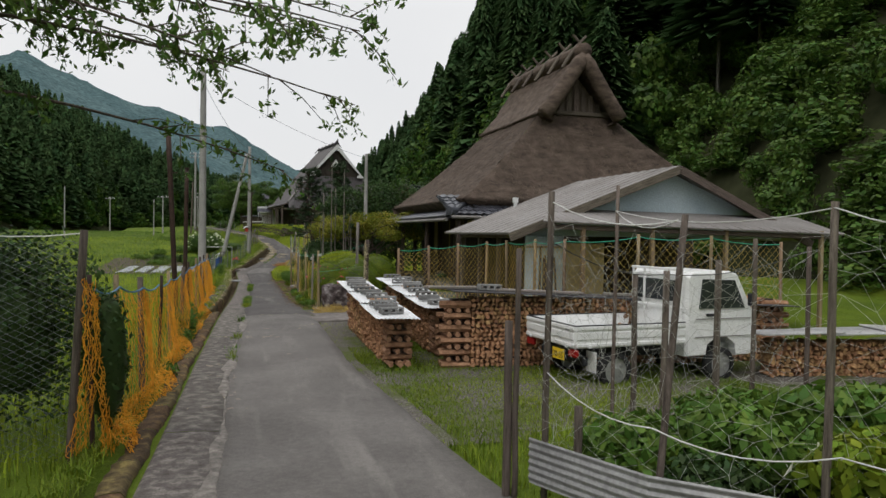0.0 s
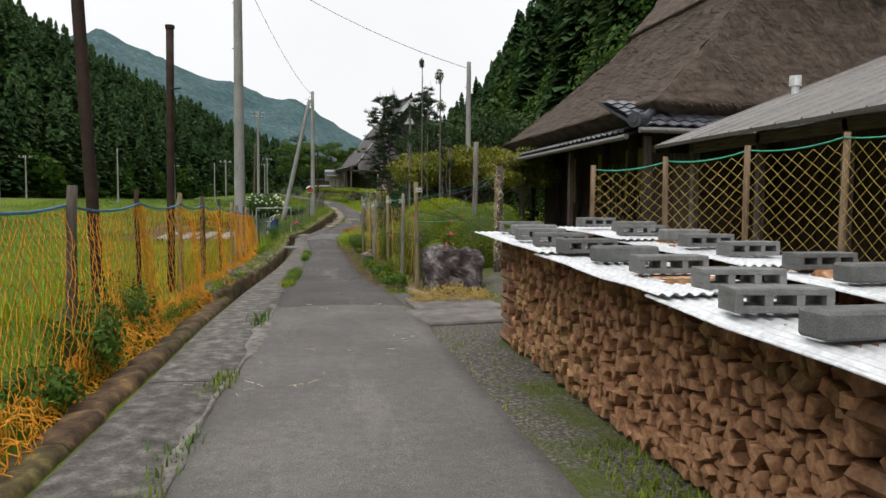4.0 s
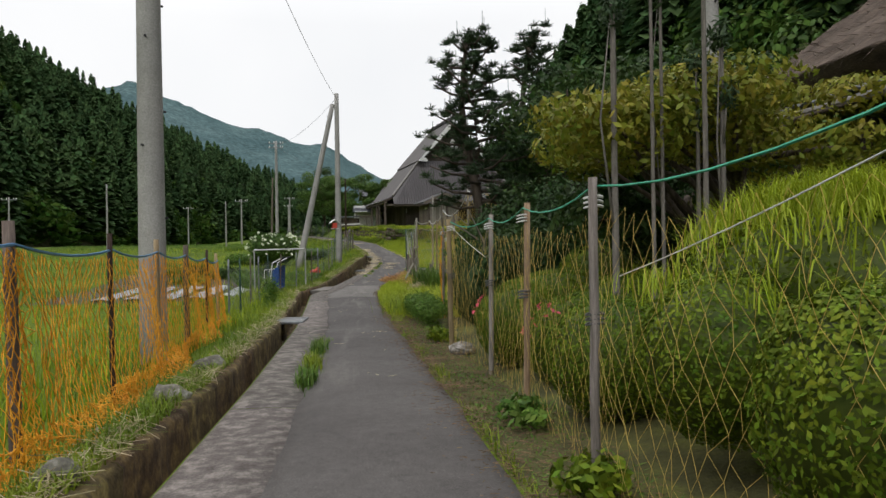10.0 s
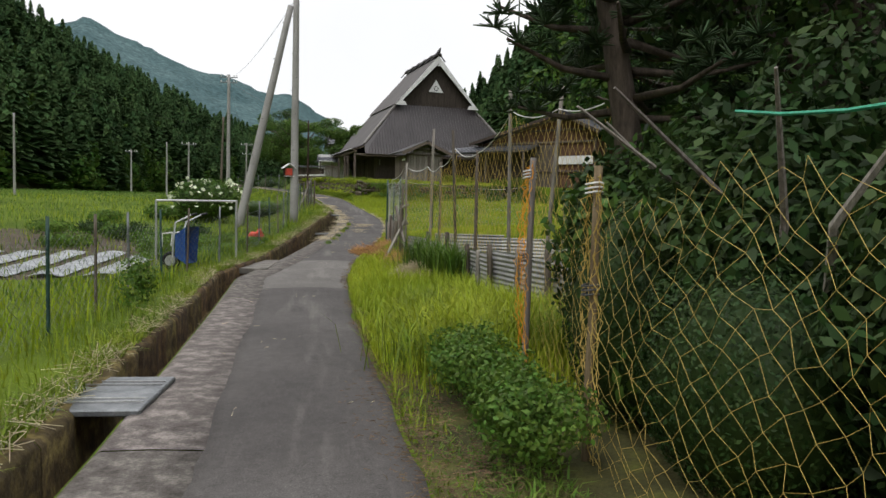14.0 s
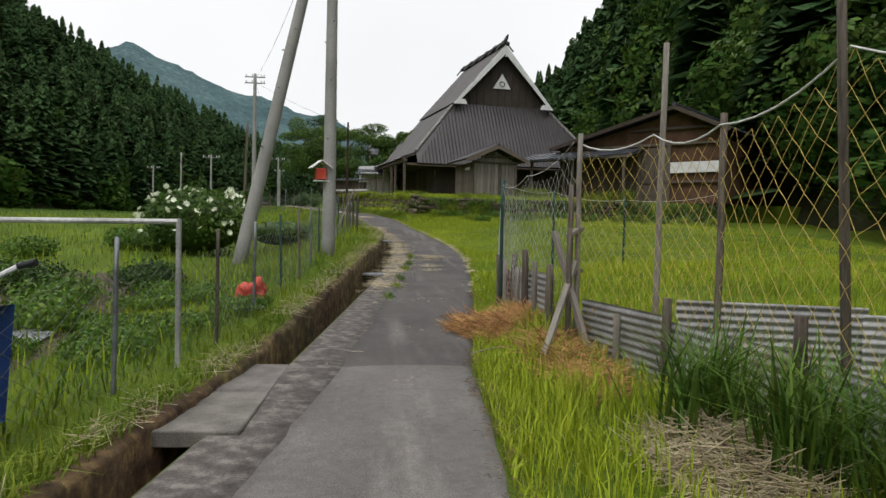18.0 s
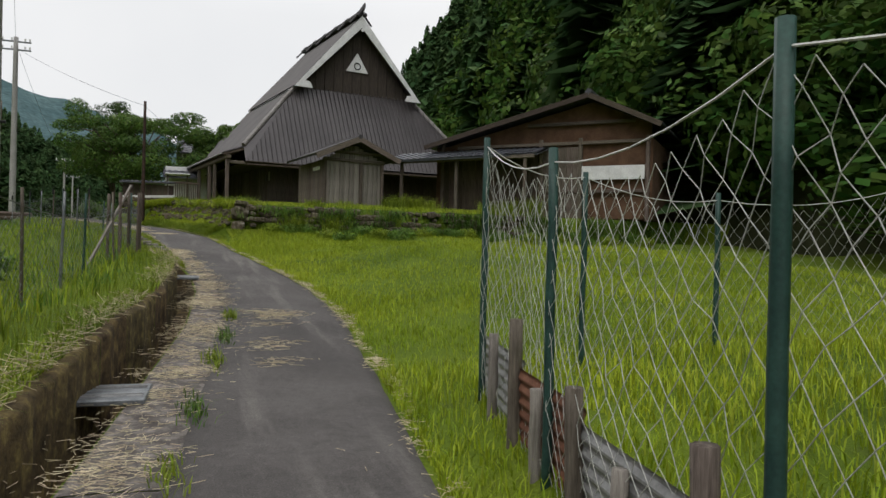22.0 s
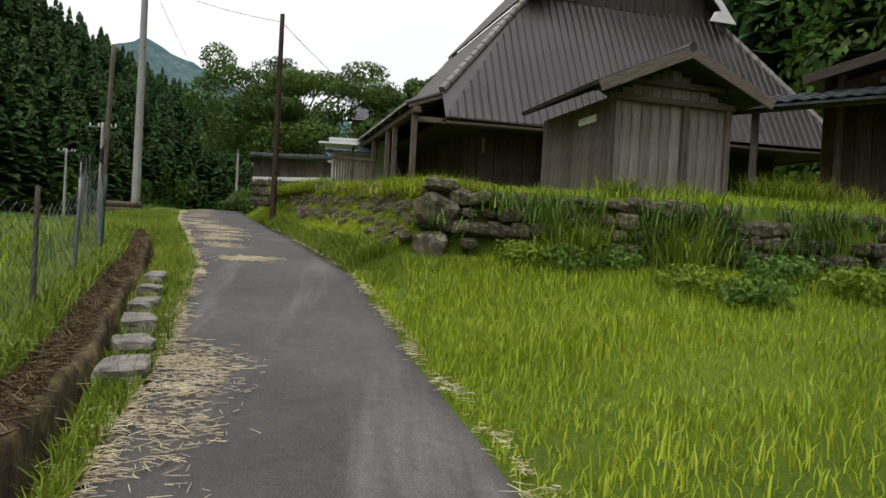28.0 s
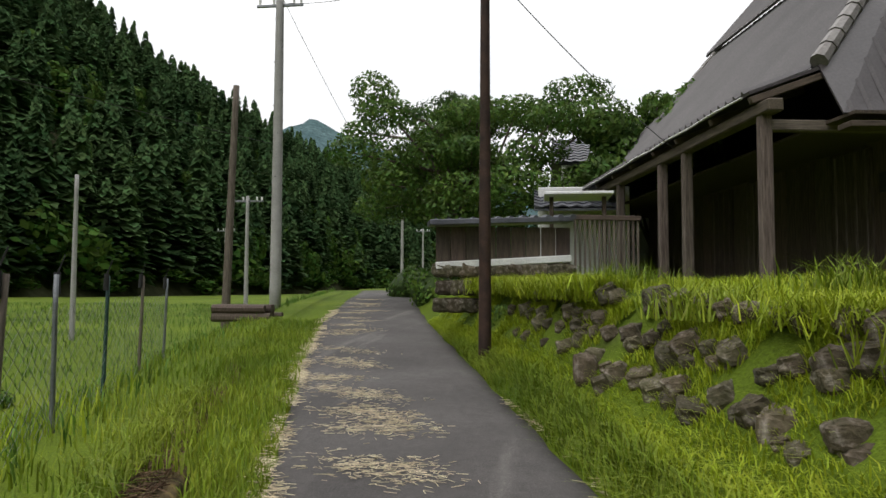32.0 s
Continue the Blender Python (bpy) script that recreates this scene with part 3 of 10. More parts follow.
def ground_row(y):
    l, r, dr = lane_l(y), lane_r(y), drain_at(y)
    deep = 0.38 if 19.4 < y < 82 else 0.03
    row = []
    for d in (900, 400, 200, 120, 80, 55, 40, 28, 20, 14, 10, 7, 5, 3.5, 2.4, 1.6, 1.0, 0.6, 0.3, 0.1, 0.0):
        x = dr - 0.42 - d
        row.append((x, y, ground_z(x, y) + (0.03 * nz(x, y, 3, 1.3) if 0 < d < 30 else 0)))
    z = rise(y)
    row += [(dr - 0.40, y, z - deep), (dr - 0.2, y, z - deep - 0.03), (dr - 0.02, y, z - deep), (dr, y, z - 0.015)]
    row += [(l + (0.02 if dr > l - 0.1 else 0.0), y, z - 0.015), ((l + r) / 2, y, z - 0.03), (r, y, z - 0.015)]
    for d in (0.15, 0.4, 0.7, 1.1, 1.5, 2.0, 2.6, 3.2, 4, 5, 6, 7.5, 9, 11, 13, 16, 20, 25, 32, 45, 80, 200, 900):
        x = r + d
        row.append((x, y, ground_z(x, y)))
    return row


GROUND_YS = [-900, -300, -120, -60, -30] + frange(-20, 76, 0.5) + [76.4, 76.5] + frange(76.75, 110, 0.25) + [115, 120, 130, 145, 160, 200, 300, 500, 900]
ground = tagged(part("ground", strip("ground", GROUND_YS, ground_row), GROUND, smooth=True), "grassy valley floor with verges, banks and field edges", "ground", kind="structure")

LANE_YS = frange(-20, 130, 0.25)


def lane_row(y):
    l, r, z = lane_l(y), lane_r(y), rise(y)
    a = l + lerp(y, (-20, 60, 66, 70), (0.62, 0.55, 0.35, 0.0)) + 0.05 * nz(y, 0, 0, 0.6) + 0.035 * nz(y, 0, 0, 2.5)
    b = r + 0.05 * nz(y, 5, 0, 1.2) + 0.02 * nz(y, 9, 0, 5)
    return [(a, y, z - 0.05), (a, y, z + 0.012)] + [(a + (b - a) * k, y, z + 0.012 + 0.025 * math.sin(math.pi * k) + 0.006 * nz(a + (b - a) * k, y, 0, 1.1)) for k in (0.1, 0.25, 0.4, 0.5, 0.6, 0.75, 0.9)] + [(b - 0.03, y, z + 0.008), (b, y, z - 0.05)]


road = tagged(part("road", strip("road", frange(18.75, 44.25, 0.25), lane_row), ASPHALT, smooth=True), "narrow dark asphalt village lane", "road", kind="structure")
tagged(part("road_patch", strip("road_patch", frange(44.25, 49.75, 0.25), lane_row), ASPHALT_WORN, smooth=True), "pale patched stretch of the lane", "road", kind="structure")
tagged(part("road_upper", strip("road_upper", frange(49.75, 130, 0.25), lane_row), ASPHALT, smooth=True), "narrow dark asphalt lane climbing past the meadow", "road", kind="structure")
road_worn = tagged(part("road_worn", strip("road_worn", frange(-20, 18.75, 0.25), lane_row), ASPHALT_WORN, smooth=True), "worn pale grey asphalt at the yard", "road", kind="structure")


def concrete_row(y):
    l, z = lane_l(y), rise(y)
    a = l + lerp(y, (-20, 60, 66, 70), (0.62, 0.55, 0.35, 0.02)) + 0.06
    return [(l + 0.004, y, z - 0.36), (l + 0.004, y, z + 0.0), (l + 0.04, y, z + 0.02), ((l + a) / 2, y, z + 0.022 + 0.006 * nz(l, y, 0, 2)), (a - 0.01, y, z + 0.004), (a, y, z - 0.05)]


# the concrete edge strip, cast in bays with open joints
edge_strip = thing("pavement", (0, 0, 0), "weathered concrete edge strip beside the drain", "kerb", kind="structure")
bay = -20.0
while bay < 69:
    length = 7.0 + 2.0 * nz(bay, 2)
    part("slab", strip("slab", [bay + k * (length - 0.02) / 18 for k in range(19)], concrete_row), EDGE_STRIP, edge_strip, smooth=True)
    bay += length


def drain_row(y):
    x, z = drain_at(y), rise(y)
    return [(x - 0.385, y, z - 0.10), (x - 0.37, y, z - 0.36), (x - 0.2, y, z - 0.385 + 0.02 * nz(y, 1, 0, 2)), (x - 0.03, y, z - 0.36), (x - 0.006, y, z - 0.02)]


tagged(part("drain_bed", strip("drain_bed", frange(19.25, 81.5, 0.25), drain_row), DRAIN_WALL, smooth=True), "dark damp bed of the roadside drain", "drain", kind="structure")

# ---- house building tools ----
def corrugated(width, length, pitch, amp, seg=4, flat=False):
    """A ribbed sheet, width along x, length along y, ribs run along y, thickness 3 mm."""
    n = max(2, int(width / pitch)) * seg
    xs = [width * i / n for i in range(n + 1)]
    if flat:
        zs = [amp if (i % seg) == 0 else 0.0 for i in range(n + 1)]
    else:
        zs = [amp * 0.5 * math.sin(2 * math.pi * i / seg) for i in range(n + 1)]
    g = Geo()
    vs = [(x, 0, z) for x, z in zip(xs, zs)] + [(x, length, z) for x, z in zip(xs, zs)]
    m = n + 1
    vs += [(x, y, z - 0.004) for x, y, z in vs]
    fs = [(i, i + 1, m + i + 1, m + i) for i in range(n)] + [(2 * m + i + 1, 2 * m + i, 3 * m + i, 3 * m + i + 1) for i in range(n)]
    g.add(vs, fs)
    return g


def plank_wall(parent, a, b, h, material, width=0.22, z0=0.0, gap=0.012, thick=0.03, label="", top=None):
    """Upright boards from a to b (points on the ground line), each a part."""
    a, b = Vector(a), Vector(b)
    d = b - a
    n = max(1, int(d.length / width))
    u = d.normalized()
    yaw = math.atan2(u.y, u.x)
    meshes = {}
    for i in range(n):
        c = a + d * ((i + 0.5) / n)
        hh = h if top is None else top((i + 0.5) / n)
        key = round(hh, 1)
        if key not in meshes:
            g = Geo()
            g.box((0, 0, hh / 2), (d.length / n - gap, thick, hh), None, 0.006)
            me = g.mesh("plank")
            me.materials.append(material)
            meshes[key] = me
        part("plank", meshes[key], material, parent, at=pose(c.x, c.y, c.z + z0, 0, 0, math.degrees(yaw)) @ Matrix.Translation((0, rnd(-0.006, 0.006), 0)))


def beam(parent, name, p, q, w, h, material, label=""):
    """A squared timber between two points."""
    p, q = Vector(p), Vector(q)
    d = q - p
    g = Geo()
    g.box((0, 0, d.length / 2), (w, h, d.length), None, min(w, h) * 0.12)
    m = Matrix.Translation(p) @ d.to_track_quat("Z", "Y").to_matrix().to_4x4()
    return part(name, g, material, parent, label, at=m)


def ribbed_face(parent, name, poly, pitch, rib, material, thick=0.02, label=""):
    """A planar roof face, given as corners with the eave first, covered with raised seams running up the slope."""
    p = [Vector(q) for q in poly]
    ex = (p[1] - p[0]).normalized()
    nrm = (p[1] - p[0]).cross(p[-1] - p[0]).normalized()
    ey = nrm.cross(ex)
    loc = [((q - p[0]).dot(ex), (q - p[0]).dot(ey)) for q in p]
    face = Geo()
    face.slab(poly, thick, tuple(nrm))
    ob = part(name, face, material, parent, label)
    seams = Geo()
    x0, x1 = min(a for a, _ in loc), max(a for a, _ in loc)
    x = x0 + pitch * 0.5
    n = len(loc)
    while x < x1:
        ys = []
        for i in range(n):
            (ax, ay), (bx, by) = loc[i], loc[(i + 1) % n]
            if (ax - x) * (bx - x) < 0:
                ys.append(ay + (by - ay) * (x - ax) / (bx - ax))
        if len(ys) == 2 and abs(ys[0] - ys[1]) > 0.05:
            a, b = (p[0] + ex * x + ey * y for y in sorted(ys))
            w = rib
            seams.add([tuple(a - ex * w), tuple(a + ex * w), tuple(a + nrm * rib * 1.3), tuple(b - ex * w), tuple(b + ex * w), tuple(b + nrm * rib * 1.3)],
                      [(0, 2, 5, 3), (2, 1, 4, 5), (0, 1, 2), (3, 5, 4)])
        x += pitch
    part("seams", seams, material, ob)
    return ob


def tile_roof(parent, name, a, b, up, rows, pitch=0.27):
    """A tiled slope: rows of pan tiles from the eave line a-b along the vector up, each row a wavy stepped strip."""
    a, b, up = Vector(a), Vector(b), Vector(up)
    ex = (b - a).normalized()
    nrm = ex.cross(up).normalized()
    if nrm.z < 0:
        nrm = -nrm
    width = (b - a).length
    n = max(2, int(width / pitch))
    roof = thing(name, (0, 0, 0), "", "") if parent is None else part(name, slab_geo([a, b, b + up, a + up], 0.05), TILE, parent)
    step = up / rows
    for r in range(rows):
        g = Geo()
        vs, fs = [], []
        base = a + step * r
        k = n * 4
        for i in range(k + 1):
            x = width * i / k
            ph = (i % 4) / 4
            h = 0.045 * (0.5 + 0.5 * math.cos(2 * math.pi * ph)) + 0.01
            lo, hi = base + ex * x + nrm * (h + 0.035), base + ex * x + step * 1.08 + nrm * (h + 0.005)
            vs += [tuple(lo - nrm * 0.03), tuple(lo), tuple(hi)]
        for i in range(k):
            q = 3 * i
            fs += [(q, q + 3, q + 4, q + 1), (q + 1, q + 4, q + 5, q + 2)]
        g.add(vs, fs)
        part("tile_course", g, TILE, roof, smooth=False)
    return roof


def slab_geo(poly, thick):
    g = Geo()
    g.slab([tuple(p) for p in poly], thick)
    return g


# ---- the brown sheet-clad farmhouse on the terrace ----
def clad_house():
    z0 = 2.85
    h = thing("farmhouse", pose(HX, HY, 0, 0, 0, HTURN), "large old farmhouse with a steep brown sheet-metal hipped gable roof", "house")
    W, D = HW, 12.5
    ez, tz, az = 5.02, 9.1, 13.05
    gx0, gx1, mid = 3.1, 9.6, 6.35
    gy = 2.5
    fl, fr, bl, br = (0, 0, ez), (W, 0, ez), (0, D, ez), (W, D, ez)
    tl, trr = (gx0, gy, tz), (gx1, gy, tz)
    tlb, trb = (gx0, D - gy, tz), (gx1, D - gy, tz)
    r0, r1 = (mid, gy - 0.55, az), (mid, D - gy + 0.55, az)
    fa, hip = (0.10, 0.28, 4.9), (0.10, 0.76, 5.62)
    ribbed_face(h, "front_roof", [fa, fr, trr, tl], 0.23, 0.03, ROOF_METAL)
    g = Geo()
    g.slab([fa, tl, hip], 0.03)
    part("corner_flap", g, ROOF_METAL, h)
    ribbed_face(h, "side_roof", [(0.10, D, 5.62), hip, tl, tlb], 0.23, 0.04, ROOF_METAL)
    ribbed_face(h, "side_roof", [fr, br, trb, trr], 0.23, 0.022, ROOF_METAL)
    ribbed_face(h, "back_roof", [br, bl, tlb, trb], 0.23, 0.022, ROOF_METAL)
    up0, up1 = (gx0 - 0.25, gy - 0.55, tz - 0.05), (gx0 - 0.25, D - gy + 0.55, tz - 0.05)
    dn0, dn1 = (gx1 + 0.25, gy - 0.55, tz - 0.05), (gx1 + 0.25, D - gy + 0.55, tz - 0.05)
    ribbed_face(h, "upper_roof", [up1, up0, r0, r1], 0.23, 0.022, ROOF_METAL, 0.06)
    ribbed_face(h, "upper_roof", [dn0, dn1, r1, r0], 0.23, 0.022, ROOF_METAL, 0.06)
    # gable board wall, white bargeboards, emblem
    g = Geo()
    g.slab([(gx0, gy - 0.02, tz), (gx1, gy - 0.02, tz), (mid, gy - 0.02, az - 0.1)], 0.06, (0, -1, 0))
    gable = part("gable_wall", g, BOARD_BLACK, h, "dark boarded gable")
    for k in range(12):
        x = gx0 + (gx1 - gx0) * (k + 1) / 13
        top = tz + (az - 0.2 - tz) * (1 - abs(x - mid) / (mid - gx0))
        if top > tz + 0.25:
            b = Geo()
            b.box((x, gy - 0.045, (tz + top) / 2), (0.03, 0.05, top - tz))
            part("batten", b, BOARD_BLACK, gable)
    for s in (-1, 1):
        x1 = mid + s * (mid - gx0 + 0.28)
        g = Geo()
        p0, p1 = Vector((x1, gy - 0.62, tz - 0.12)), Vector((mid, gy - 0.62, az + 0.02))
        wv = Vector((-s * 0.36, 0, -0.12))
        g.slab([tuple(p0), tuple(p0 + Vector((-s * 0.95, 0, 0.0))), tuple(p0 + Vector((-s * 0.80, 0, 0.30))), tuple(p0 + Vector((-s * 0.55, 0, 0.34))), tuple(p1 + Vector((0, 0, -0.62))), tuple(p1)][::s], 0.05, (0, -1, 0))
        part("bargeboard", g, WHITE_PAINT, h, "white bargeboard")
    g = Geo()
    g.slab([(mid - 0.62, gy - 0.10, tz + 1.15), (mid + 0.62, gy - 0.10, tz + 1.15), (mid, gy - 0.10, tz + 2.15)], 0.06, (0, -1, 0))
    emb = part("emblem_panel", g, WHITE_PAINT, h, "white triangular emblem")
    ring = Geo()
    for i in range(10):
        t0, t1 = 2 * math.pi * i / 10, 2 * math.pi * (i + 1) / 10
        ring.rod((mid + 0.17 * math.cos(t0), gy - 0.12, tz + 1.45 + 0.17 * math.sin(t0)), (mid + 0.17 * math.cos(t1), gy - 0.12, tz + 1.45 + 0.17 * math.sin(t1)), 0.03, n=5)
    part("emblem_ring", ring, BLACK, emb)
    g = Geo()
    g.rod((mid, gy - 0.64, az - 0.75), (mid, gy - 0.70, az - 0.75), 0.08, n=10)
    part("boss", g, WHITE_PAINT, h)
    # ridge cap with cross saddles
    g = Geo()
    g.box((mid, D / 2, az + 0.10), (0.55, D - 2 * gy + 1.3, 0.22), None, 0.06)
    ridge = part("ridge_cap", g, ROOF_DARK, h)
    for k in range(6):
        b = Geo()
        y = gy - 0.4 + k * (D - 2 * gy + 0.8) / 5
        b.box((mid, y, az + 0.24), (0.34, 0.30, 0.18), None, 0.05)
        b.rod((mid - 0.62, y, az - 0.38), (mid + 0.05, y, az + 0.38), 0.05, n=6)
        b.rod((mid + 0.62, y, az - 0.38), (mid - 0.05, y, az + 0.38), 0.05, n=6)
        part("saddle", b, ROOF_DARK, ridge)
    b = Geo()
    b.tube([(mid - 0.30, gy - 0.7, az - 0.05), (mid - 0.02, gy - 0.75, az + 0.38), (mid + 0.05, gy - 0.8, az + 0.62)], [0.09, 0.12, 0.05], 8)
    part("finial", b, ROOF_DARK, ridge)
    for p, q in ((hip, tl), (fr, trr), (bl, tlb), (br, trb)):
        g = Geo()
        P, Q = Vector(p) + Vector((0, 0, 0.05)), Vector(q) + Vector((0, 0, 0.05))
        n = 16
        for i in range(n):
            a, c = P.lerp(Q, i / n), P.lerp(Q, (i + 0.97) / n)
            g = Geo()
            g.rod(tuple(a), tuple(c), 0.115, 0.10, 8)
            part("hip_cap", g, SHED_ROOF, h, "pale hip ridge cap")
    # eave boards and deep dark soffit
    for a, c in ((fa, fr), (fr, br)):
        A, C = Vector(a), Vector(c)
        beam(h, "fascia", A - Vector((0, 0, 0.16)), C - Vector((0, 0, 0.16)), 0.28, 0.07, WOOD_DARK)
    inn = 1.45
    w0, w1 = inn, W - inn
    g = Geo()
    g.slab([(0.15, 0.15, ez - 0.12), (W - 0.15, 0.15, ez - 0.12), (W - 0.15, D - 0.15, ez - 0.12), (0.15, D - 0.15, ez - 0.12)], 0.04)
    part("soffit", g, WOOD_DARK, h)
    # walls of boards behind the eaves; the front is toned darker for the eave's shade
    plank_wall(h, (w0, inn, z0), (w1, inn, z0), ez - z0 - 0.1, BOARD_BLACK, 0.42)
    plank_wall(h, (w0, inn, z0), (w0, D - inn, z0), ez - z0 - 0.1, WOOD_DARK, 0.42)
    plank_wall(h, (w1, inn, z0), (w1, D - inn, z0), ez - z0 - 0.1, WOOD_DARK, 0.6)
    plank_wall(h, (w0, D - inn, z0), (w1, D - inn, z0), ez - z0 - 0.1, WOOD_DARK, 0.8)
    # the low eave along the side, carried on posts
    ribbed_face(h, "side_eave", [(-0.82, 12.3, 5.24), (-0.82, 0.75, 5.27), (0.08, 0.74, 5.60), (0.08, 12.3, 5.60)], 0.23, 0.04, ROOF_METAL, 0.04)
    for k, y in enumerate((0.8, 3.3, 4.4, 6.9)):
        beam(h, "post", (-0.6, y, z0 - 0.25), (-0.6, y, 5.02), 0.15, 0.15, WOOD_OLD)
        b = Geo()
        b.box((-0.6, y, z0 - 0.14), (0.34, 0.34, 0.2), None, 0.05)
        part("footing", b, STONE, h)
    beam(h, "plate", (-0.6, 0.5, 5.05), (-0.6, 11.7, 5.08), 0.2, 0.16, WOOD_DARK)
    for y in (0.8, 2.0, 3.3, 4.4, 5.7, 6.9, 8.2, 9.5, 10.8):
        beam(h, "rafter", (-0.78, y, 5.16), (0.6, y, 5.66), 0.09, 0.09, WOOD_DARK)
    beam(h, "tie", (-0.6, 0.8, 4.85), (1.5, 0.8, 4.85), 0.14, 0.14, WOOD_OLD)
    for y in (2.2, 5.0, 6.5):
        b = Geo()
        b.box((w0 - 0.03, y, z0 + 1.0), (0.05, 0.9, 1.9), None, 0.01)
        dr = part("door", b, WOOD_DARK, h, "dark sliding board door")
        for k in range(4):
            c = Geo()
            c.box((w0 - 0.06, y - 0.36 + 0.24 * k, z0 + 1.0), (0.03, 0.03, 1.85))
            part("lattice_bar", c, WOOD_OLD, dr)
    b = Geo()
    b.box((w0 - 0.035, 1.05, z0 + 1.5), (0.02, 0.22, 0.42), None, 0.005)
    part("notice", b, SHED_ROOF, h, "pale notice board")
    b = Geo()
    b.box((w0 - 0.04, 1.5, z0 + 1.42), (0.03, 0.14, 0.28), None, 0.004)
    part("name_plate", b, BLACK, h)
    # service cable clip along the side eave
    b = Geo()
    b.tube([(-0.84, 0.9 + 0.85 * i, 5.22 + 0.02 * (i % 2)) for i in range(13)], 0.015, 5)
    part("eave_cable", b, ROPE_WHITE, h)
    return h


HX, HY, HTURN, HW = 3.6, 85.7, 10.0, 12.7
farmhouse = clad_house()


def board_hut():
    """The small boarded hut that juts out before the farmhouse."""
    h = thing("hut", pose(UX, UY, 0, 0, 0, 9), "small weathered board hut with a dark gabled roof", "hut")
    w, d, z0, ez, az = 2.45, 3.2, 2.35, 4.55, 5.42
    plank_wall(h, (0, 0, z0), (w, 0, z0), 1.0, WOOD_GREY, 0.19, label="grey boards", top=lambda k: ez - z0 + 0.05 + (az - ez - 0.2) * (1 - abs(k - 0.5) * 2) * 0.9)
    plank_wall(h, (0, 0, z0), (0, d, z0), ez - z0, WOOD_OLD, 0.26)
    plank_wall(h, (w, 0, z0), (w, d, z0), ez - z0, WOOD_OLD, 0.26)
    for x in (0, w * 0.62, w):
        beam(h, "post", (x, -0.04, z0 - 0.2), (x, -0.04, ez), 0.12, 0.12, WOOD_OLD)
    beam(h, "lintel", (-0.1, -0.06, ez), (w + 0.1, -0.06, ez), 0.14, 0.12, WOOD_OLD)
    beam(h, "gable_beam", (0.1, -0.06, ez + 0.32), (w - 0.1, -0.06, ez + 0.32), 0.12, 0.10, WOOD_OLD)
    for s in (-1, 1):
        m = w / 2
        e = m + s * (m + 0.55)
        lo = ez + 0.08
        q = [(e, -0.6, lo), (e, d, lo), (m, d, az), (m, -0.6, az)]
        ribbed_face(h, "roof_slope", q if s < 0 else q[::-1][2:] + q[::-1][:2], 0.3, 0.02, ROOF_DARK, 0.07)
        beam(h, "bargeboard", (e, -0.62, lo - 0.06), (m, -0.62, az - 0.06), 0.05, 0.2, WOOD_OLD)
    b = Geo()
    b.rod((w / 2, -0.65, az + 0.03), (w / 2, d, az + 0.03), 0.09, n=8)
    part("ridge", b, ROOF_DARK, h)
    b = Geo()
    b.box((-0.03, 0.9, ez - 0.32), (0.04, 0.75, 0.14), None, 0.01)
    part("white_strip", b, WHITE_PAINT, h, "short white strip on the side wall")
    return h


UX, UY = 6.2, 80.5
board_hut()


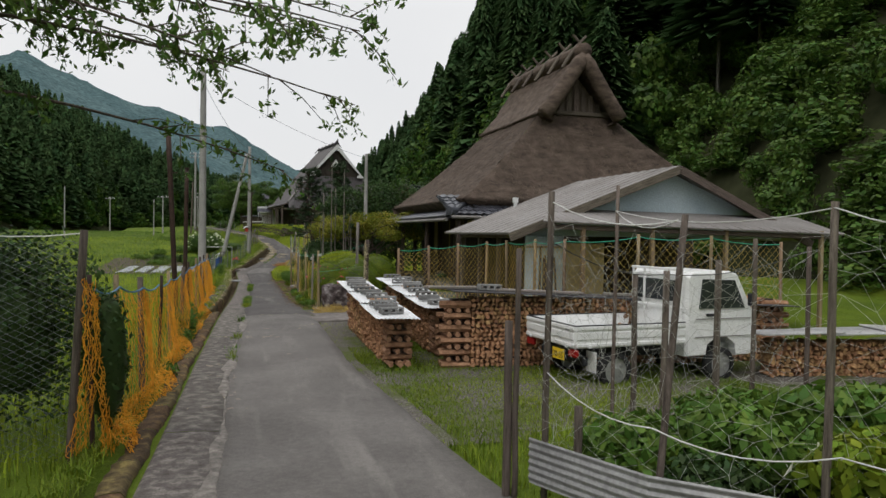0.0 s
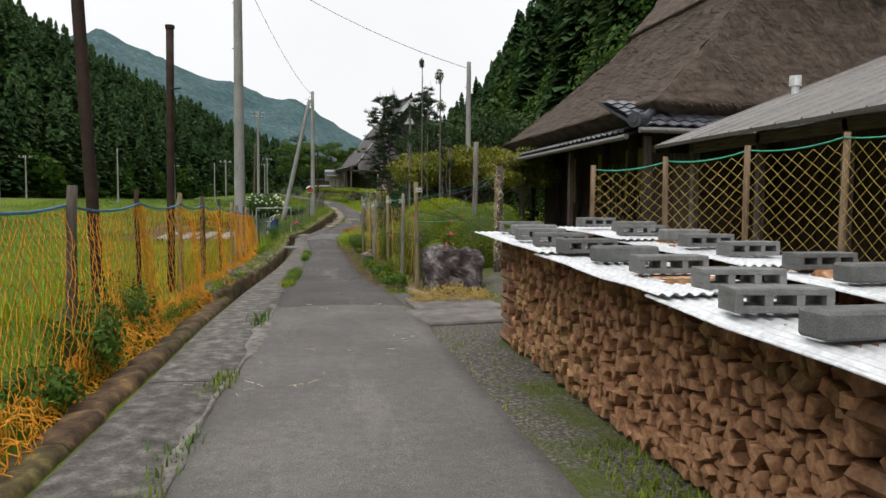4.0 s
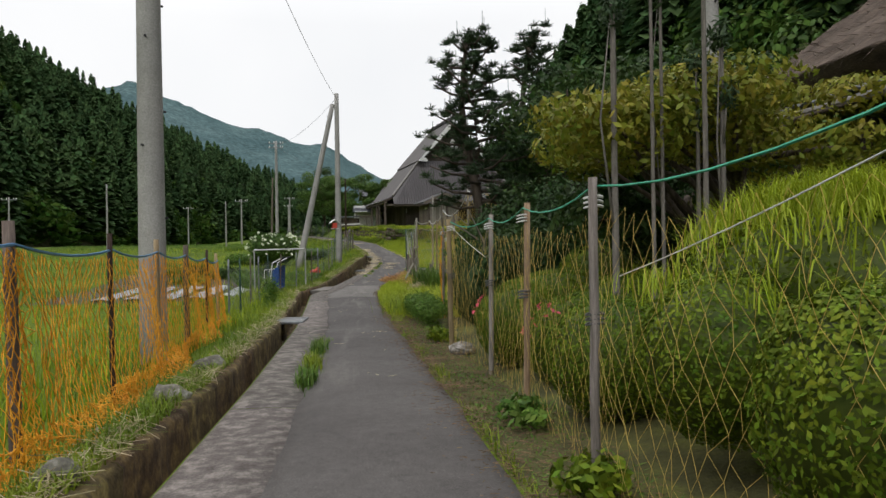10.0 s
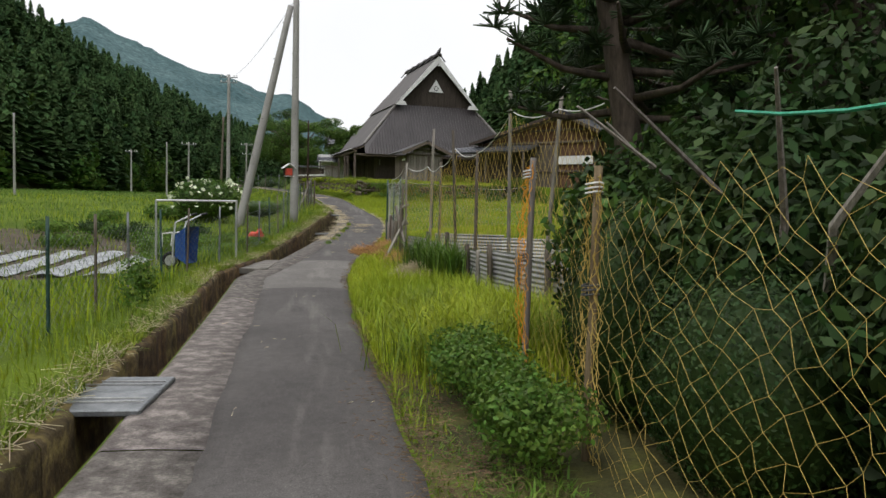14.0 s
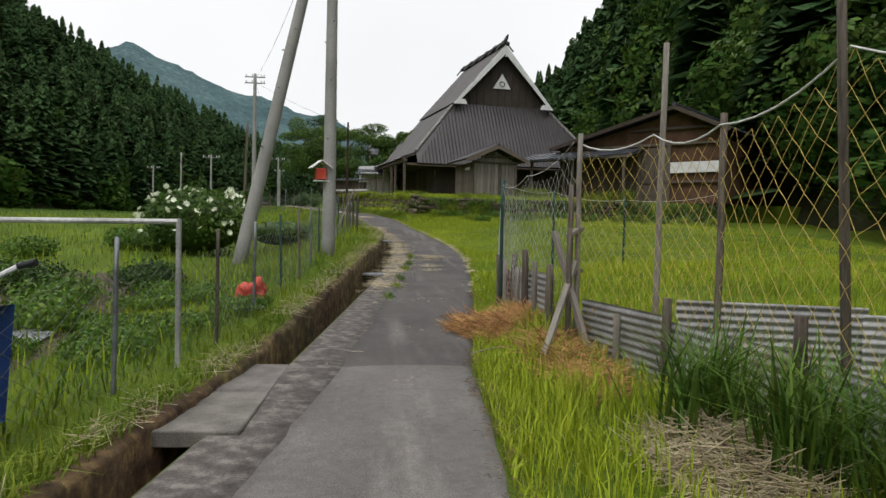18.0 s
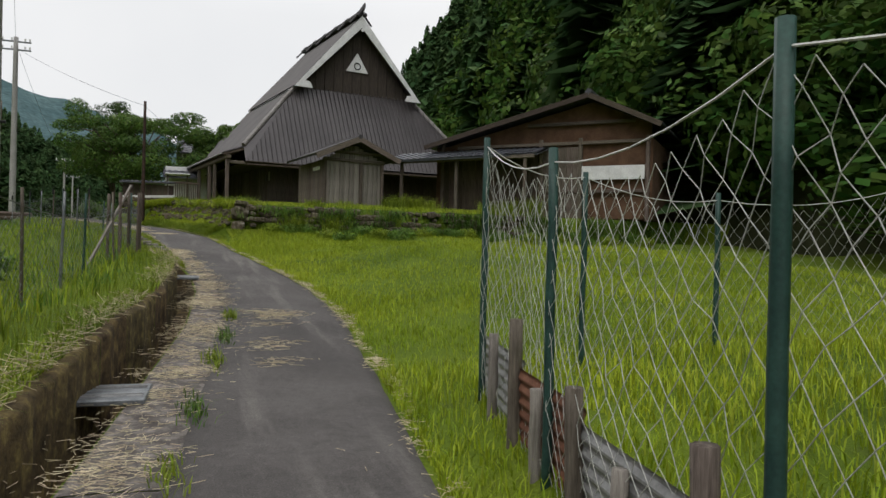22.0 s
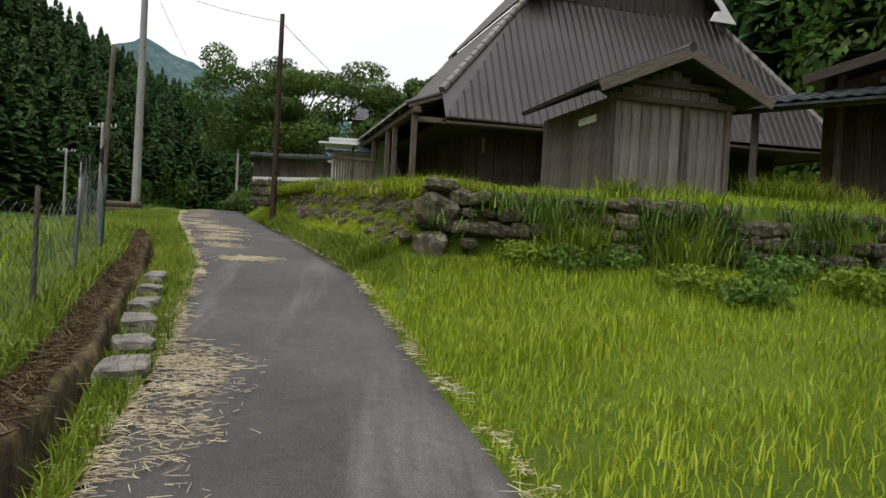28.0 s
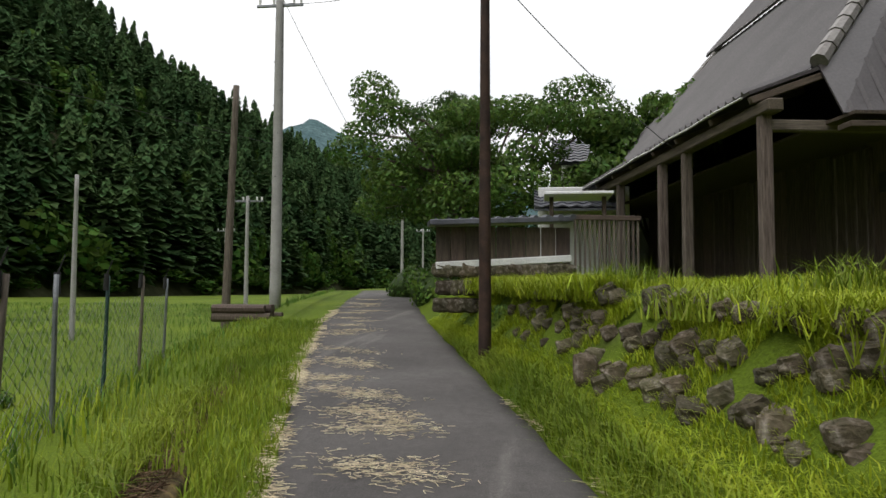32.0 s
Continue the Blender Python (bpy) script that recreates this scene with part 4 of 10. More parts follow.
def barn():
    """The long mud-walled barn right of the farmhouse, gable end to the meadow."""
    h = thing("barn", pose(BX, BY, 0, 0, 0, BTURN), "mud-walled wooden barn with a dark tiled roof and lean-to", "barn")
    w, d, z0, ez, az = 9.2, 6.0, 2.45, 5.6, 7.3
    # local x along the gable end, y to the back
    g = Geo()
    g.slab([(0, 0, z0), (w, 0, z0), (w, 0, ez + 0.55), (6.9, 0, az - 0.15), (0, 0, ez - 0.1)], 0.14, (0, -1, 0))
    part("gable_wall", g, MUD, h, "brown mud gable wall")
    for x0, x1 in ((0, 0.14), (w, 0.14)):
        b = Geo()
        b.box((x0, d / 2, (z0 + ez) / 2), (0.14, d, ez - z0), None, 0.01)
        part("side_wall", b, MUD, h)
    b = Geo()
    b.box((w / 2, d, (z0 + ez) / 2), (w, 0.14, ez - z0), None, 0.01)
    part("back_wall", b, MUD, h)
    plank_wall(h, (4.85, -0.10, z0), (6.4, -0.10, z0), 2.9, WOOD_OLD, 0.24)
    for x in (0.3, 4.8, 6.45, w - 0.1):
        beam(h, "post", (x, -0.12, z0 - 0.1), (x, -0.12, ez + 0.1), 0.15, 0.15, WOOD_OLD)
    for z, xa, xb in ((z0 + 1.1, 4.8, w), (ez - 0.1, 1.0, w), (ez + 0.7, 4.2, 8.6)):
        beam(h, "rail", (xa, -0.13, z), (xb, -0.13, z), 0.1, 0.13, WOOD_OLD)
    b = Geo()
    b.box((7.75, -0.16, 4.28), (2.5, 0.03, 0.55), None, 0.008)
    part("sheet_panel", b, WHITE_PAINT, h, "long pale sheet fixed on the wall")
    m = 6.9
    for x, lo in ((-0.3, ez - 0.08), (w + 0.5, ez + 0.4)):
        q = [(x, -0.8, lo), (x, d + 0.5, lo), (m, d + 0.5, az), (m, -0.8, az)]
        if x > 0:
            q = [q[1], q[0], q[3], q[2]]
        a, bb = Vector(q[0]), Vector(q[1])
        tile_roof(h, "roof_slope", tuple(a), tuple(bb), tuple(Vector(q[3]) - a), 14, 0.3)
        beam(h, "bargeboard", (x, -0.82, lo - 0.03), (m, -0.82, az - 0.03), 0.06, 0.2, WOOD_DARK)
    b = Geo()
    b.rod((m, -0.85, az + 0.1), (m, d + 0.5, az + 0.1), 0.13, n=8)
    part("ridge", b, TILE, h)
    g = Geo()
    g.slab([(m - 0.12, -0.8, az + 0.02), (m - 4.2, -0.8, az - 0.98), (m - 4.2, -0.5, az - 0.98), (m - 0.12, -0.5, az + 0.02)][::-1], 0.05)
    part("verge_tin", g, TIN_BRIGHT, h, "bright tin strip along the verge")
    # pent roof along the near wall towards the farmhouse
    tile_roof(h, "pent_roof", (-1.6, -2.2, 4.75), (5.1, -1.5, 4.95), (0.0, 2.0, 0.55), 6, 0.3)
    for x in (-1.0, 1.6, 4.6):
        beam(h, "pent_post", (x, -1.5, z0 - 0.1), (x, -1.5, 4.85), 0.13, 0.13, WOOD_OLD)
    beam(h, "pent_beam", (-1.5, -1.55, 4.8), (5.0, -1.55, 4.86), 0.12, 0.14, WOOD_OLD)
    plank_wall(h, (0.3, -0.12, z0), (4.7, -0.12, z0), 2.6, WOOD_DARK, 0.3)
    return h


BX, BY, BTURN = 11.6, 82.3, -46.5
barn()


def boxy(r, seed, nu=14, nv=10, amp=0.16, e=0.5):
    """A blocky, chipped stone."""
    g = Geo()
    vs, fs = [], []
    for j in range(nv + 1):
        a = math.pi * j / nv
        for i in range(nu):
            b = 2 * math.pi * i / nu
            d = [math.sin(a) * math.cos(b), math.sin(a) * math.sin(b), math.cos(a)]
            d = [math.copysign(abs(q) ** e, q) for q in d]
            k = 0.86 * (1 + amp * nz(d[0] * 1.3 + seed, d[1] * 1.3, d[2] * 1.3 + seed) + amp * 0.5 * nz(d[0] * 4 + seed, d[1] * 4, d[2] * 4) + amp * 0.3 * nz(d[0] * 9 + seed, d[1] * 9, d[2] * 9))
            vs.append((d[0] * r[0] * k, d[1] * r[1] * k, d[2] * r[2] * k))
    for j in range(nv):
        for i in range(nu):
            fs.append((j * nu + i, (j + 1) * nu + i, (j + 1) * nu + (i + 1) % nu, j * nu + (i + 1) % nu))
    g.add(vs, fs)
    return g


# ---- the thatched farmhouse by the yard ----
def thatched_house():
    h = thing("thatched_house", pose(TX, TY, 0, 0, 0, TTURN), "old farmhouse with a thick brown thatched hipped gable roof", "house")
    W, D, z0 = 11.2, 10.8, -0.15
    ez, tz, az = 3.2, 6.75, 9.05
    gx0, gx1, mid, gy = 3.9, 6.95, 5.42, 2.5

    def face(name, poly, nu=26, nv=18, thick=0.5):
        """A thatched slope with an uneven combed surface."""
        a, b, c, d = (Vector(p) for p in poly)
        nrm = (b - a).cross(d - a).normalized()
        vs, fs = [], []
        for j in range(nv + 1):
            for i in range(nu + 1):
                u, v = i / nu, j / nv
                p = a.lerp(b, u).lerp(d.lerp(c, u), v)
                p = p + nrm * (0.07 * nz(p.x, p.y, p.z, 1.6) + 0.04 * nz(p.x, p.y, p.z, 5) + (0.10 if j % 3 == 0 else 0.0) * (0.4 + 0.6 * abs(nz(u * 9, j))) * 0.5) - Vector((0, 0, 0.35 * math.sin(math.pi * v) * 0.5))
                vs.append(tuple(p))
        m = nu + 1
        for j in range(nv):
            for i in range(nu):
                q = j * m + i
                fs.append((q, q + 1, q + m + 1, q + m))
        n = len(vs)
        for i in range(m):
            p = a.lerp(b, i / nu)
            inward = ((c + d) / 2 - (a + b) / 2)
            inward.z = 0
            inward.normalize()
            vs.append(tuple(p + inward * 0.5 - Vector((0, 0, thick * 0.55 + 0.04 * nz(i, 3)))))
        for i in range(nu):
            fs.append((i + 1, i, n + i, n + i + 1))
        g = Geo()
        g.add(vs, fs)
        return part(name, g, THATCH, h, smooth=True)

    fl, fr, bl, br = (0, 0, ez), (W, 0, ez), (0, D, ez), (W, D, ez)
    tl, trr, tlb, trb = (gx0, gy, tz), (gx1, gy, tz), (gx0, D - gy, tz), (gx1, D - gy, tz)
    r0, r1 = (mid, gy - 0.6, az), (mid, D - gy + 0.6, az)
    slopes = [face("thatch_front", [fl, fr, trr, tl]), face("thatch_side", [bl, fl, tl, tlb]), face("thatch_side", [fr, br, trb, trr]), face("thatch_back", [br, bl, tlb, trb])]
    slopes += [face("thatch_top", [(gx0 - 0.2, D - gy + 0.6, tz - 0.1), (gx0 - 0.2, gy - 0.6, tz - 0.1), r0, r1], 12, 10), face("thatch_top", [(gx1 + 0.2, gy - 0.6, tz - 0.1), (gx1 + 0.2, D - gy + 0.6, tz - 0.1), r1, r0], 12, 10)]
    # loose straw ends over the slopes
    n = 9000
    rng = np.random.default_rng(5)
    quads = [(fl, fr, trr, tl), (bl, fl, tl, tlb)]
    V, F = [], []
    for q in quads:
        a, b, c, d = (np.array(p, float) for p in q)
        nrm = np.cross(b - a, d - a)
        nrm /= np.linalg.norm(nrm)
        u, v = rng.random((2, n))
        p = ((a + (b - a) * u[:, None]) * (1 - v[:, None]) + (d + (c - d) * u[:, None]) * v[:, None])
        p[:, 2] -= 0.175 * np.sin(np.pi * v)
        p += nrm * 0.03
        down = ((a + b) - (c + d)) / 2
        down /= np.linalg.norm(down)
        dirs = down + nrm * rng.uniform(0.1, 0.5, (n, 1)) + rng.normal(0, 0.25, (n, 3))
        ln = rng.uniform(0.08, 0.25, (n, 1))
        side = np.cross(dirs, nrm)
        side /= np.linalg.norm(side, axis=1, keepdims=True)
        w = 0.008
        V.append(np.stack([p - side * w, p + side * w, p + dirs * ln], 1).reshape(-1, 3))
    V = np.concatenate(V)
    me = np_mesh("loose_straw", V, np.arange(len(V)).reshape(-1, 3))
    tagged(part("loose_straw", me, THATCH_STRAND, h), kind="stuff")
    # gable: dark boarded hollow with a sill beam, framed by thatch
    g = Geo()
    g.slab([(gx0 + 0.1, gy + 0.15, tz), (gx1 - 0.1, gy + 0.15, tz), (mid, gy + 0.15, az - 0.6)], 0.05, (0, -1, 0))
    gw = part("gable_wall", g, WOOD_DARK, h)
    for k in range(9):
        x = gx0 + 0.35 + k * 0.31
        t = tz + (az - 0.8 - tz) * (1 - abs(x - mid) / (mid - gx0))
        b = Geo()
        b.box((x, gy + 0.07, (tz + t) / 2), (0.2, 0.03, max(0.1, t - tz)), None, 0.006)
        part("board", b, WOOD_OLD, gw)
    beam(h, "gable_sill", (gx0 + 0.05, gy - 0.1, tz + 0.05), (gx1 - 0.05, gy - 0.1, tz + 0.05), 0.16, 0.16, WOOD_OLD)
    for s in (-1, 1):
        x = mid + s * (mid - gx0 + 0.1)
        b = Geo()
        P, Q = Vector((x, gy - 0.62, tz - 0.15)), Vector((mid, gy - 0.62, az - 0.12))
        b.tube([tuple(P.lerp(Q, k / 8) + Vector((0, 0, -0.06 * math.sin(math.pi * k / 8)))) for k in range(9)], [0.30] * 8 + [0.22], 8)
        part("verge_roll", b, THATCH, h, smooth=True)
    b = Geo()
    b.tube([(mid, gy - 0.7 + k * (D - 2 * gy + 1.4) / 10, az + 0.06 + 0.03 * nz(k, 1)) for k in range(11)], 0.32, 9)
    ridge = part("ridge_roll", b, THATCH, h, smooth=True)
    for k in range(6):
        c = Geo()
        y = gy - 0.3 + k * (D - 2 * gy + 0.6) / 5
        for s in (-1, 1):
            c.tube([(mid + s * 0.75, y, az - 0.55), (mid + s * 0.25, y, az + 0.2), (mid - s * 0.28, y + 0.05, az + 0.75)], [0.06, 0.07, 0.05], 6)
        part("ridge_fork", c, WOOD_OLD, ridge)
    # rooms below: dark boards, ochre bays, posts
    inn = 1.2
    plank_wall(h, (inn, inn, z0), (W - inn, inn, z0), ez - z0 - 0.1, WOOD_DARK, 0.45)
    plank_wall(h, (inn, inn, z0), (inn, D - inn, z0), ez - z0 - 0.1, WOOD_DARK, 0.45)
    plank_wall(h, (W - inn, inn, z0), (W - inn, D - inn, z0), ez - z0 - 0.1, WOOD_DARK, 0.7)
    plank_wall(h, (inn, D - inn, z0), (W - inn, D - inn, z0), ez - z0 - 0.1, WOOD_DARK, 0.7)
    for y in (1.2, 2.9, 4.6, 6.4, 8.2, 10.6):
        beam(h, "post", (inn - 0.1, y, z0 + 0.15), (inn - 0.1, y, ez - 0.35), 0.16, 0.16, WOOD_DARK)
    for y, wd in ((2.5, 0.95), (3.32, 0.34), (5.0, 0.34), (6.9, 0.9)):
        b = Geo()
        b.box((inn - 0.04, y, z0 + 2.05), (0.05, wd, 1.3), None, 0.01)
        part("plaster_bay", b, OCHRE, h, "ochre plaster bay between posts")
    for y in (2.95, 3.08):
        beam(h, "jamb", (inn - 0.12, y, z0 + 0.3), (inn - 0.12, y, ez - 0.4), 0.12, 0.11, WOOD_OLD)
    b = Geo()
    b.box((inn - 0.05, 4.16, z0 + 1.35), (0.06, 1.3, 2.1), None, 0.01)
    dr = part("door", b, WOOD_OLD, h, "dark sliding door")
    for k in range(6):
        c = Geo()
        c.box((inn - 0.09, 3.58 + 0.23 * k, z0 + 1.35), (0.03, 0.03, 2.05))
        part("lattice_bar", c, WOOD_DARK, dr)
    for k in range(3):
        b = Geo()
        b.box((inn - 0.06, 2.15 + 0.35 * k, z0 + 0.85), (0.05, 0.32, 1.05), None, 0.008)
        part("wainscot_board", b, WOOD_OLD, h)
    # stone and earth plinth
    b = Geo()
    b.box((inn - 0.35, D / 2, z0 + 0.16), (1.3, D - 1.2, 0.50), None, 0.05)
    part("plinth", b, DIRT_VERGE, h, "worn earthen plinth along the front")
    q = random.Random(15)
    for k in range(26):
        g = boxy((q.uniform(0.12, 0.22), 0.10, q.uniform(0.12, 0.17)), 200 + k, 10, 7, 0.2)
        part("plinth_stone", g, STONE if k % 3 else OCHRE_STONE, h, at=pose(inn - 1.02, 0.9 + 0.36 * k, z0 + 0.24, 0, 0, 90 + q.uniform(-8, 8)))
    # tiled skirt roof under the thatch, along the front and the near corner
    tile_roof(h, "skirt_roof_side", (-0.55, D - 0.2, ez - 0.62), (-0.55, 0.0, ez - 0.62), (1.0, 0, 0.30), 3)
    tile_roof(h, "skirt_roof_front", (-0.55, -0.6, ez - 0.55), (6.0, -0.6, ez - 0.55), (0, 1.9, 0.72), 6)
    for p, q in (((-0.62, D - 0.2, ez - 0.70), (-0.62, -0.2, ez - 0.70)), ((-0.6, -0.7, ez - 0.62), (5.5, -0.7, ez - 0.62))):
        b = Geo()
        b.rod(p, q, 0.055, n=8)
        part("gutter", b, SHED_ROOF, h, "pale half-round gutter")
    b = Geo()
    b.tube([(-0.5, -0.55, ez - 0.48), (0.1, 0.2, ez - 0.15), (0.8, 1.0, ez + 0.15)], [0.10, 0.09, 0.08], 8)
    part("hip_tiles", b, TILE, h)
    b = Geo()
    b.rod((-0.66, -0.60, ez - 0.42), (-0.40, -0.42, ez - 0.42), 0.15, n=14)
    b.rod((-0.69, -0.62, ez - 0.42), (-0.40, -0.42, ez - 0.42), 0.07, n=10)
    part("end_tile", b, TILE, h, "round grey end tile")
    for y in (-0.35, 3.6, 7.5):
        beam(h, "eave_post", (-0.25, y, z0), (-0.25, y, ez - 0.7), 0.13, 0.13, WOOD_DARK)
    plank_wall(h, (0.2, 0.3, z0), (5.8, 0.3, z0), 2.4, WOOD_DARK, 0.45)
    return h


TX, TY, TTURN = 6.7, 23.0, 2.0
thatched_house()


def shed():
    """The pale blue sheet-roofed shed with an open lean-to."""
    h = thing("shed", (0, 0, 0), "pale blue shed with a grey sheet roof and an open lean-to", "shed")
    x0, x1, y0, y1, z0 = 5.68, 12.5, 14.8, 19.5, -0.2
    xm, ez, az = 9.35, 2.18, 3.66
    er = 2.3
    g = Geo()
    g.slab([(x0, y0, 2.0), (x1, y0, 2.0), (x1, y0, er - 0.05), (xm, y0, az - 0.12), (x0, y0, ez - 0.05)], 0.08, (0, -1, 0))
    part("gable_wall", g, BLUE_WALL, h, "pale blue gable wall")
    b = Geo()
    b.box((6.2, 14.72, 0.9), (0.9, 0.08, 2.2), None, 0.01)
    part("front_wall", b, BLUE_WALL, h)
    b = Geo()
    b.box((7.2, 14.8, 0.8), (1.0, 0.07, 2.1), None, 0.01)
    part("door", b, OCHRE, h, "faded yellowish sheet door")
    # added dark panel in place of the open bay's shaded interior
    b = Geo()
    b.box((x0 + 1.5, (y0 + y1) / 2, 1.0), (0.08, y1 - y0, 2.4), None, 0.01)
    part("inner_wall", b, WOOD_DARK, h, "dark panel standing in for the shade inside the open bay")
    for yy in (16.3, 17.8, 19.4):
        beam(h, "bay_post", (x0, yy, z0 - 0.05), (x0, yy, 2.1), 0.1, 0.1, WOOD_OLD)
    beam(h, "bay_beam", (x0, y0, 2.0), (x0, y1, 2.0), 0.1, 0.14, WOOD_OLD)
    b = Geo()
    b.box((9.2, y1, 1.0), (x1 - x0, 0.08, 2.4), None, 0.01)
    part("back_wall", b, WOOD_DARK, h)
    for z in (0.75, 1.75):
        b = Geo()
        b.box((6.2, 14.66, z), (0.9, 0.03, 0.05))
        part("rail", b, WOOD_GREY, h)
    ribbed_face(h, "roof_slope", [(x0 - 0.45, y1 + 0.3, ez - 0.12), (x0 - 0.45, y0 - 0.45, ez - 0.12), (xm, y0 - 0.45, az), (xm, y1 + 0.3, az)], 0.45, 0.018, SHED_ROOF, 0.05)
    ribbed_face(h, "roof_slope", [(x1 + 0.5, y0 - 0.45, er - 0.3), (x1 + 0.5, y1 + 0.3, er - 0.3), (xm, y1 + 0.3, az), (xm, y0 - 0.45, az)], 0.45, 0.018, SHED_ROOF, 0.05)
    beam(h, "bargeboard", (x0 - 0.45, y0 - 0.47, ez - 0.23), (xm, y0 - 0.47, az - 0.1), 0.04, 0.18, WOOD_OLD)
    beam(h, "bargeboard", (x1 + 0.5, y0 - 0.47, er - 0.42), (xm, y0 - 0.47, az - 0.1), 0.04, 0.18, WOOD_OLD)
    ribbed_face(h, "lean_to_roof", [(5.55, 13.25, 2.3), (12.9, 13.25, 2.14), (12.9, 14.75, 2.55), (6.3, 14.75, 2.62)], 0.3, 0.015, SHED_ROOF, 0.03)
    for x in (6.5, 8.1, 9.9, 12.4):
        beam(h, "lean_to_post", (x, 13.4, z0 - 0.05), (x, 13.4, 2.2), 0.09, 0.09, POST_WOOD)
    beam(h, "lean_to_beam", (5.7, 13.4, 2.19), (12.8, 13.4, 2.06), 0.08, 0.1, WOOD_OLD)
    # firewood stored under the lean-to reads as dark clutter
    b = Geo()
    b.tube([(7.25, 19.4, 2.45), (7.25, 19.4, 3.0)], 0.055, 12)
    b.rod((7.25, 19.4, 2.95), (7.25, 19.4, 3.1), 0.085, 0.085, 12)
    part("chimney", b, TIN_BRIGHT, h, "bright tin chimney with a cowl")
    return h


shed()

# ---- strands, nets, posts ----
def strand_mesh(name, A, B, r):
    """Thin three-sided bars from every point of A to that of B."""
    A, B = np.asarray(A, float), np.asarray(B, float)
    d = B - A
    d /= np.linalg.norm(d, axis=1, keepdims=True) + 1e-9
    ref = np.where(np.abs(d[:, 2:3]) > 0.9, [[1.0, 0, 0]], [[0, 0, 1.0]])
    u = np.cross(d, ref)
    u /= np.linalg.norm(u, axis=1, keepdims=True) + 1e-9
    w = np.cross(d, u)
    r = np.asarray(r, float).reshape(-1, 1) if np.ndim(r) else r
    ring = [u * r, (-0.5 * u + 0.866 * w) * r, (-0.5 * u - 0.866 * w) * r]
    V = np.stack([A + k for k in ring] + [B + k for k in ring], 1).reshape(-1, 3)
    base = np.arange(len(A))[:, None, None] * 6
    F = (base + np.array([[0, 1, 4, 3], [1, 2, 5, 4], [2, 0, 3, 5]])[None]).reshape(-1, 4)
    return np_mesh(name, V, F)


def net_mesh(name, tops, foots, cell, tall, r, seed=1, slack=0.03, sagging=0.08, billow=0.12):
    """A knotted net hung between posts: tops and foots are lists of points along the fence."""
    rng = np.random.default_rng(seed)
    tops, foots = np.array(tops, float), np.array(foots, float)
    seglen = np.linalg.norm(np.diff(tops, axis=0), axis=1)
    s = np.r_[0, np.cumsum(seglen)]
    n = max(4, int(s[-1] / cell))
    h = np.linalg.norm(tops[0] - foots[0])
    m = max(3, int(h / tall)) * 2
    at = np.linspace(0, s[-1], n + 1)
    T_ = np.stack([np.interp(at, s, tops[:, k]) for k in range(3)], 1)
    B_ = np.stack([np.interp(at, s, foots[:, k]) for k in range(3)], 1)
    k = np.clip(np.searchsorted(s, at, side="right") - 1, 0, len(seglen) - 1)
    ph = (at - s[k]) / np.maximum(seglen[k], 1e-6)
    T_[:, 2] -= sagging * 4 * ph * (1 - ph)
    along = (tops[-1] - tops[0]) / np.linalg.norm(tops[-1] - tops[0])
    out = np.array([-along[1], along[0], 0])
    v = np.linspace(0, 1, m + 1)
    G = T_[:, None] * (1 - v[None, :, None]) + B_[:, None] * v[None, :, None]
    wave = np.sin(at * 2.1 + seed)[:, None] * np.sin(np.pi * v)[None] * billow
    G = G + out * wave[..., None] + rng.normal(0, slack * 0.4, G.shape) + along * (np.sin(at * 3.3)[:, None] * np.sin(v * 5)[None] * slack)[..., None]
    a, b = [], []
    for j in range(m):
        o = j % 2
        i0 = np.arange(o, n + 1, 2)
        for dd in (-1, 1):
            i1 = i0 + dd
            ok = (i1 >= 0) & (i1 <= n)
            a.append(G[i0[ok], j])
            b.append(G[i1[ok], j + 1])
    return strand_mesh(name, np.concatenate(a), np.concatenate(b), r)


def cord(name, pts, r, material, label, group="", sag=0.05, parent=None):
    """A cord tied from point to point, hanging a little between."""
    g = Geo()
    line = []
    for p, q in zip(pts, pts[1:]):
        P, Q = Vector(p), Vector(q)
        for k in range(6):
            t = k / 6
            line.append(tuple(P.lerp(Q, t) - Vector((0, 0, sag * 4 * t * (1 - t)))))
    line.append(tuple(pts[-1]))
    g.tube(line, r, 5)
    if parent is not None:
        return part(name, g, material, parent, label)
    return solo(name, g, material, label, "cord", group)


def stake(parent, x, y, top, r, material, lean=(0, 0), name="post", foot=None, n=8, label=""):
    """A round post, a little uneven, with a worn top."""
    z = ground_z(x, y) if foot is None else foot
    g = Geo()
    k = 5
    pts = [(x + lean[0] * i / k + 0.012 * nz(x * 9, i), y + lean[1] * i / k + 0.012 * nz(y * 9, i + 9), z - 0.25 + (top - z + 0.25) * i / k) for i in range(k + 1)]
    g.tube(pts, [r * (1.05 - 0.12 * i / k + 0.05 * nz(x, y, i)) for i in range(k + 1)], n)
    return part(name, g, material, parent, label, smooth=True)


def rag_band(parent, p, r, material):
    """Cord wound round a post."""
    g = Geo()
    for k in range(3):
        z = p[2] - 0.025 * k
        ring = [(p[0] + r * math.cos(t * math.pi / 5), p[1] + r * math.sin(t * math.pi / 5), z + 0.006 * math.sin(t)) for t in range(11)]
        g.tube(ring, 0.006, 4)
    part("tie", g, material, parent)


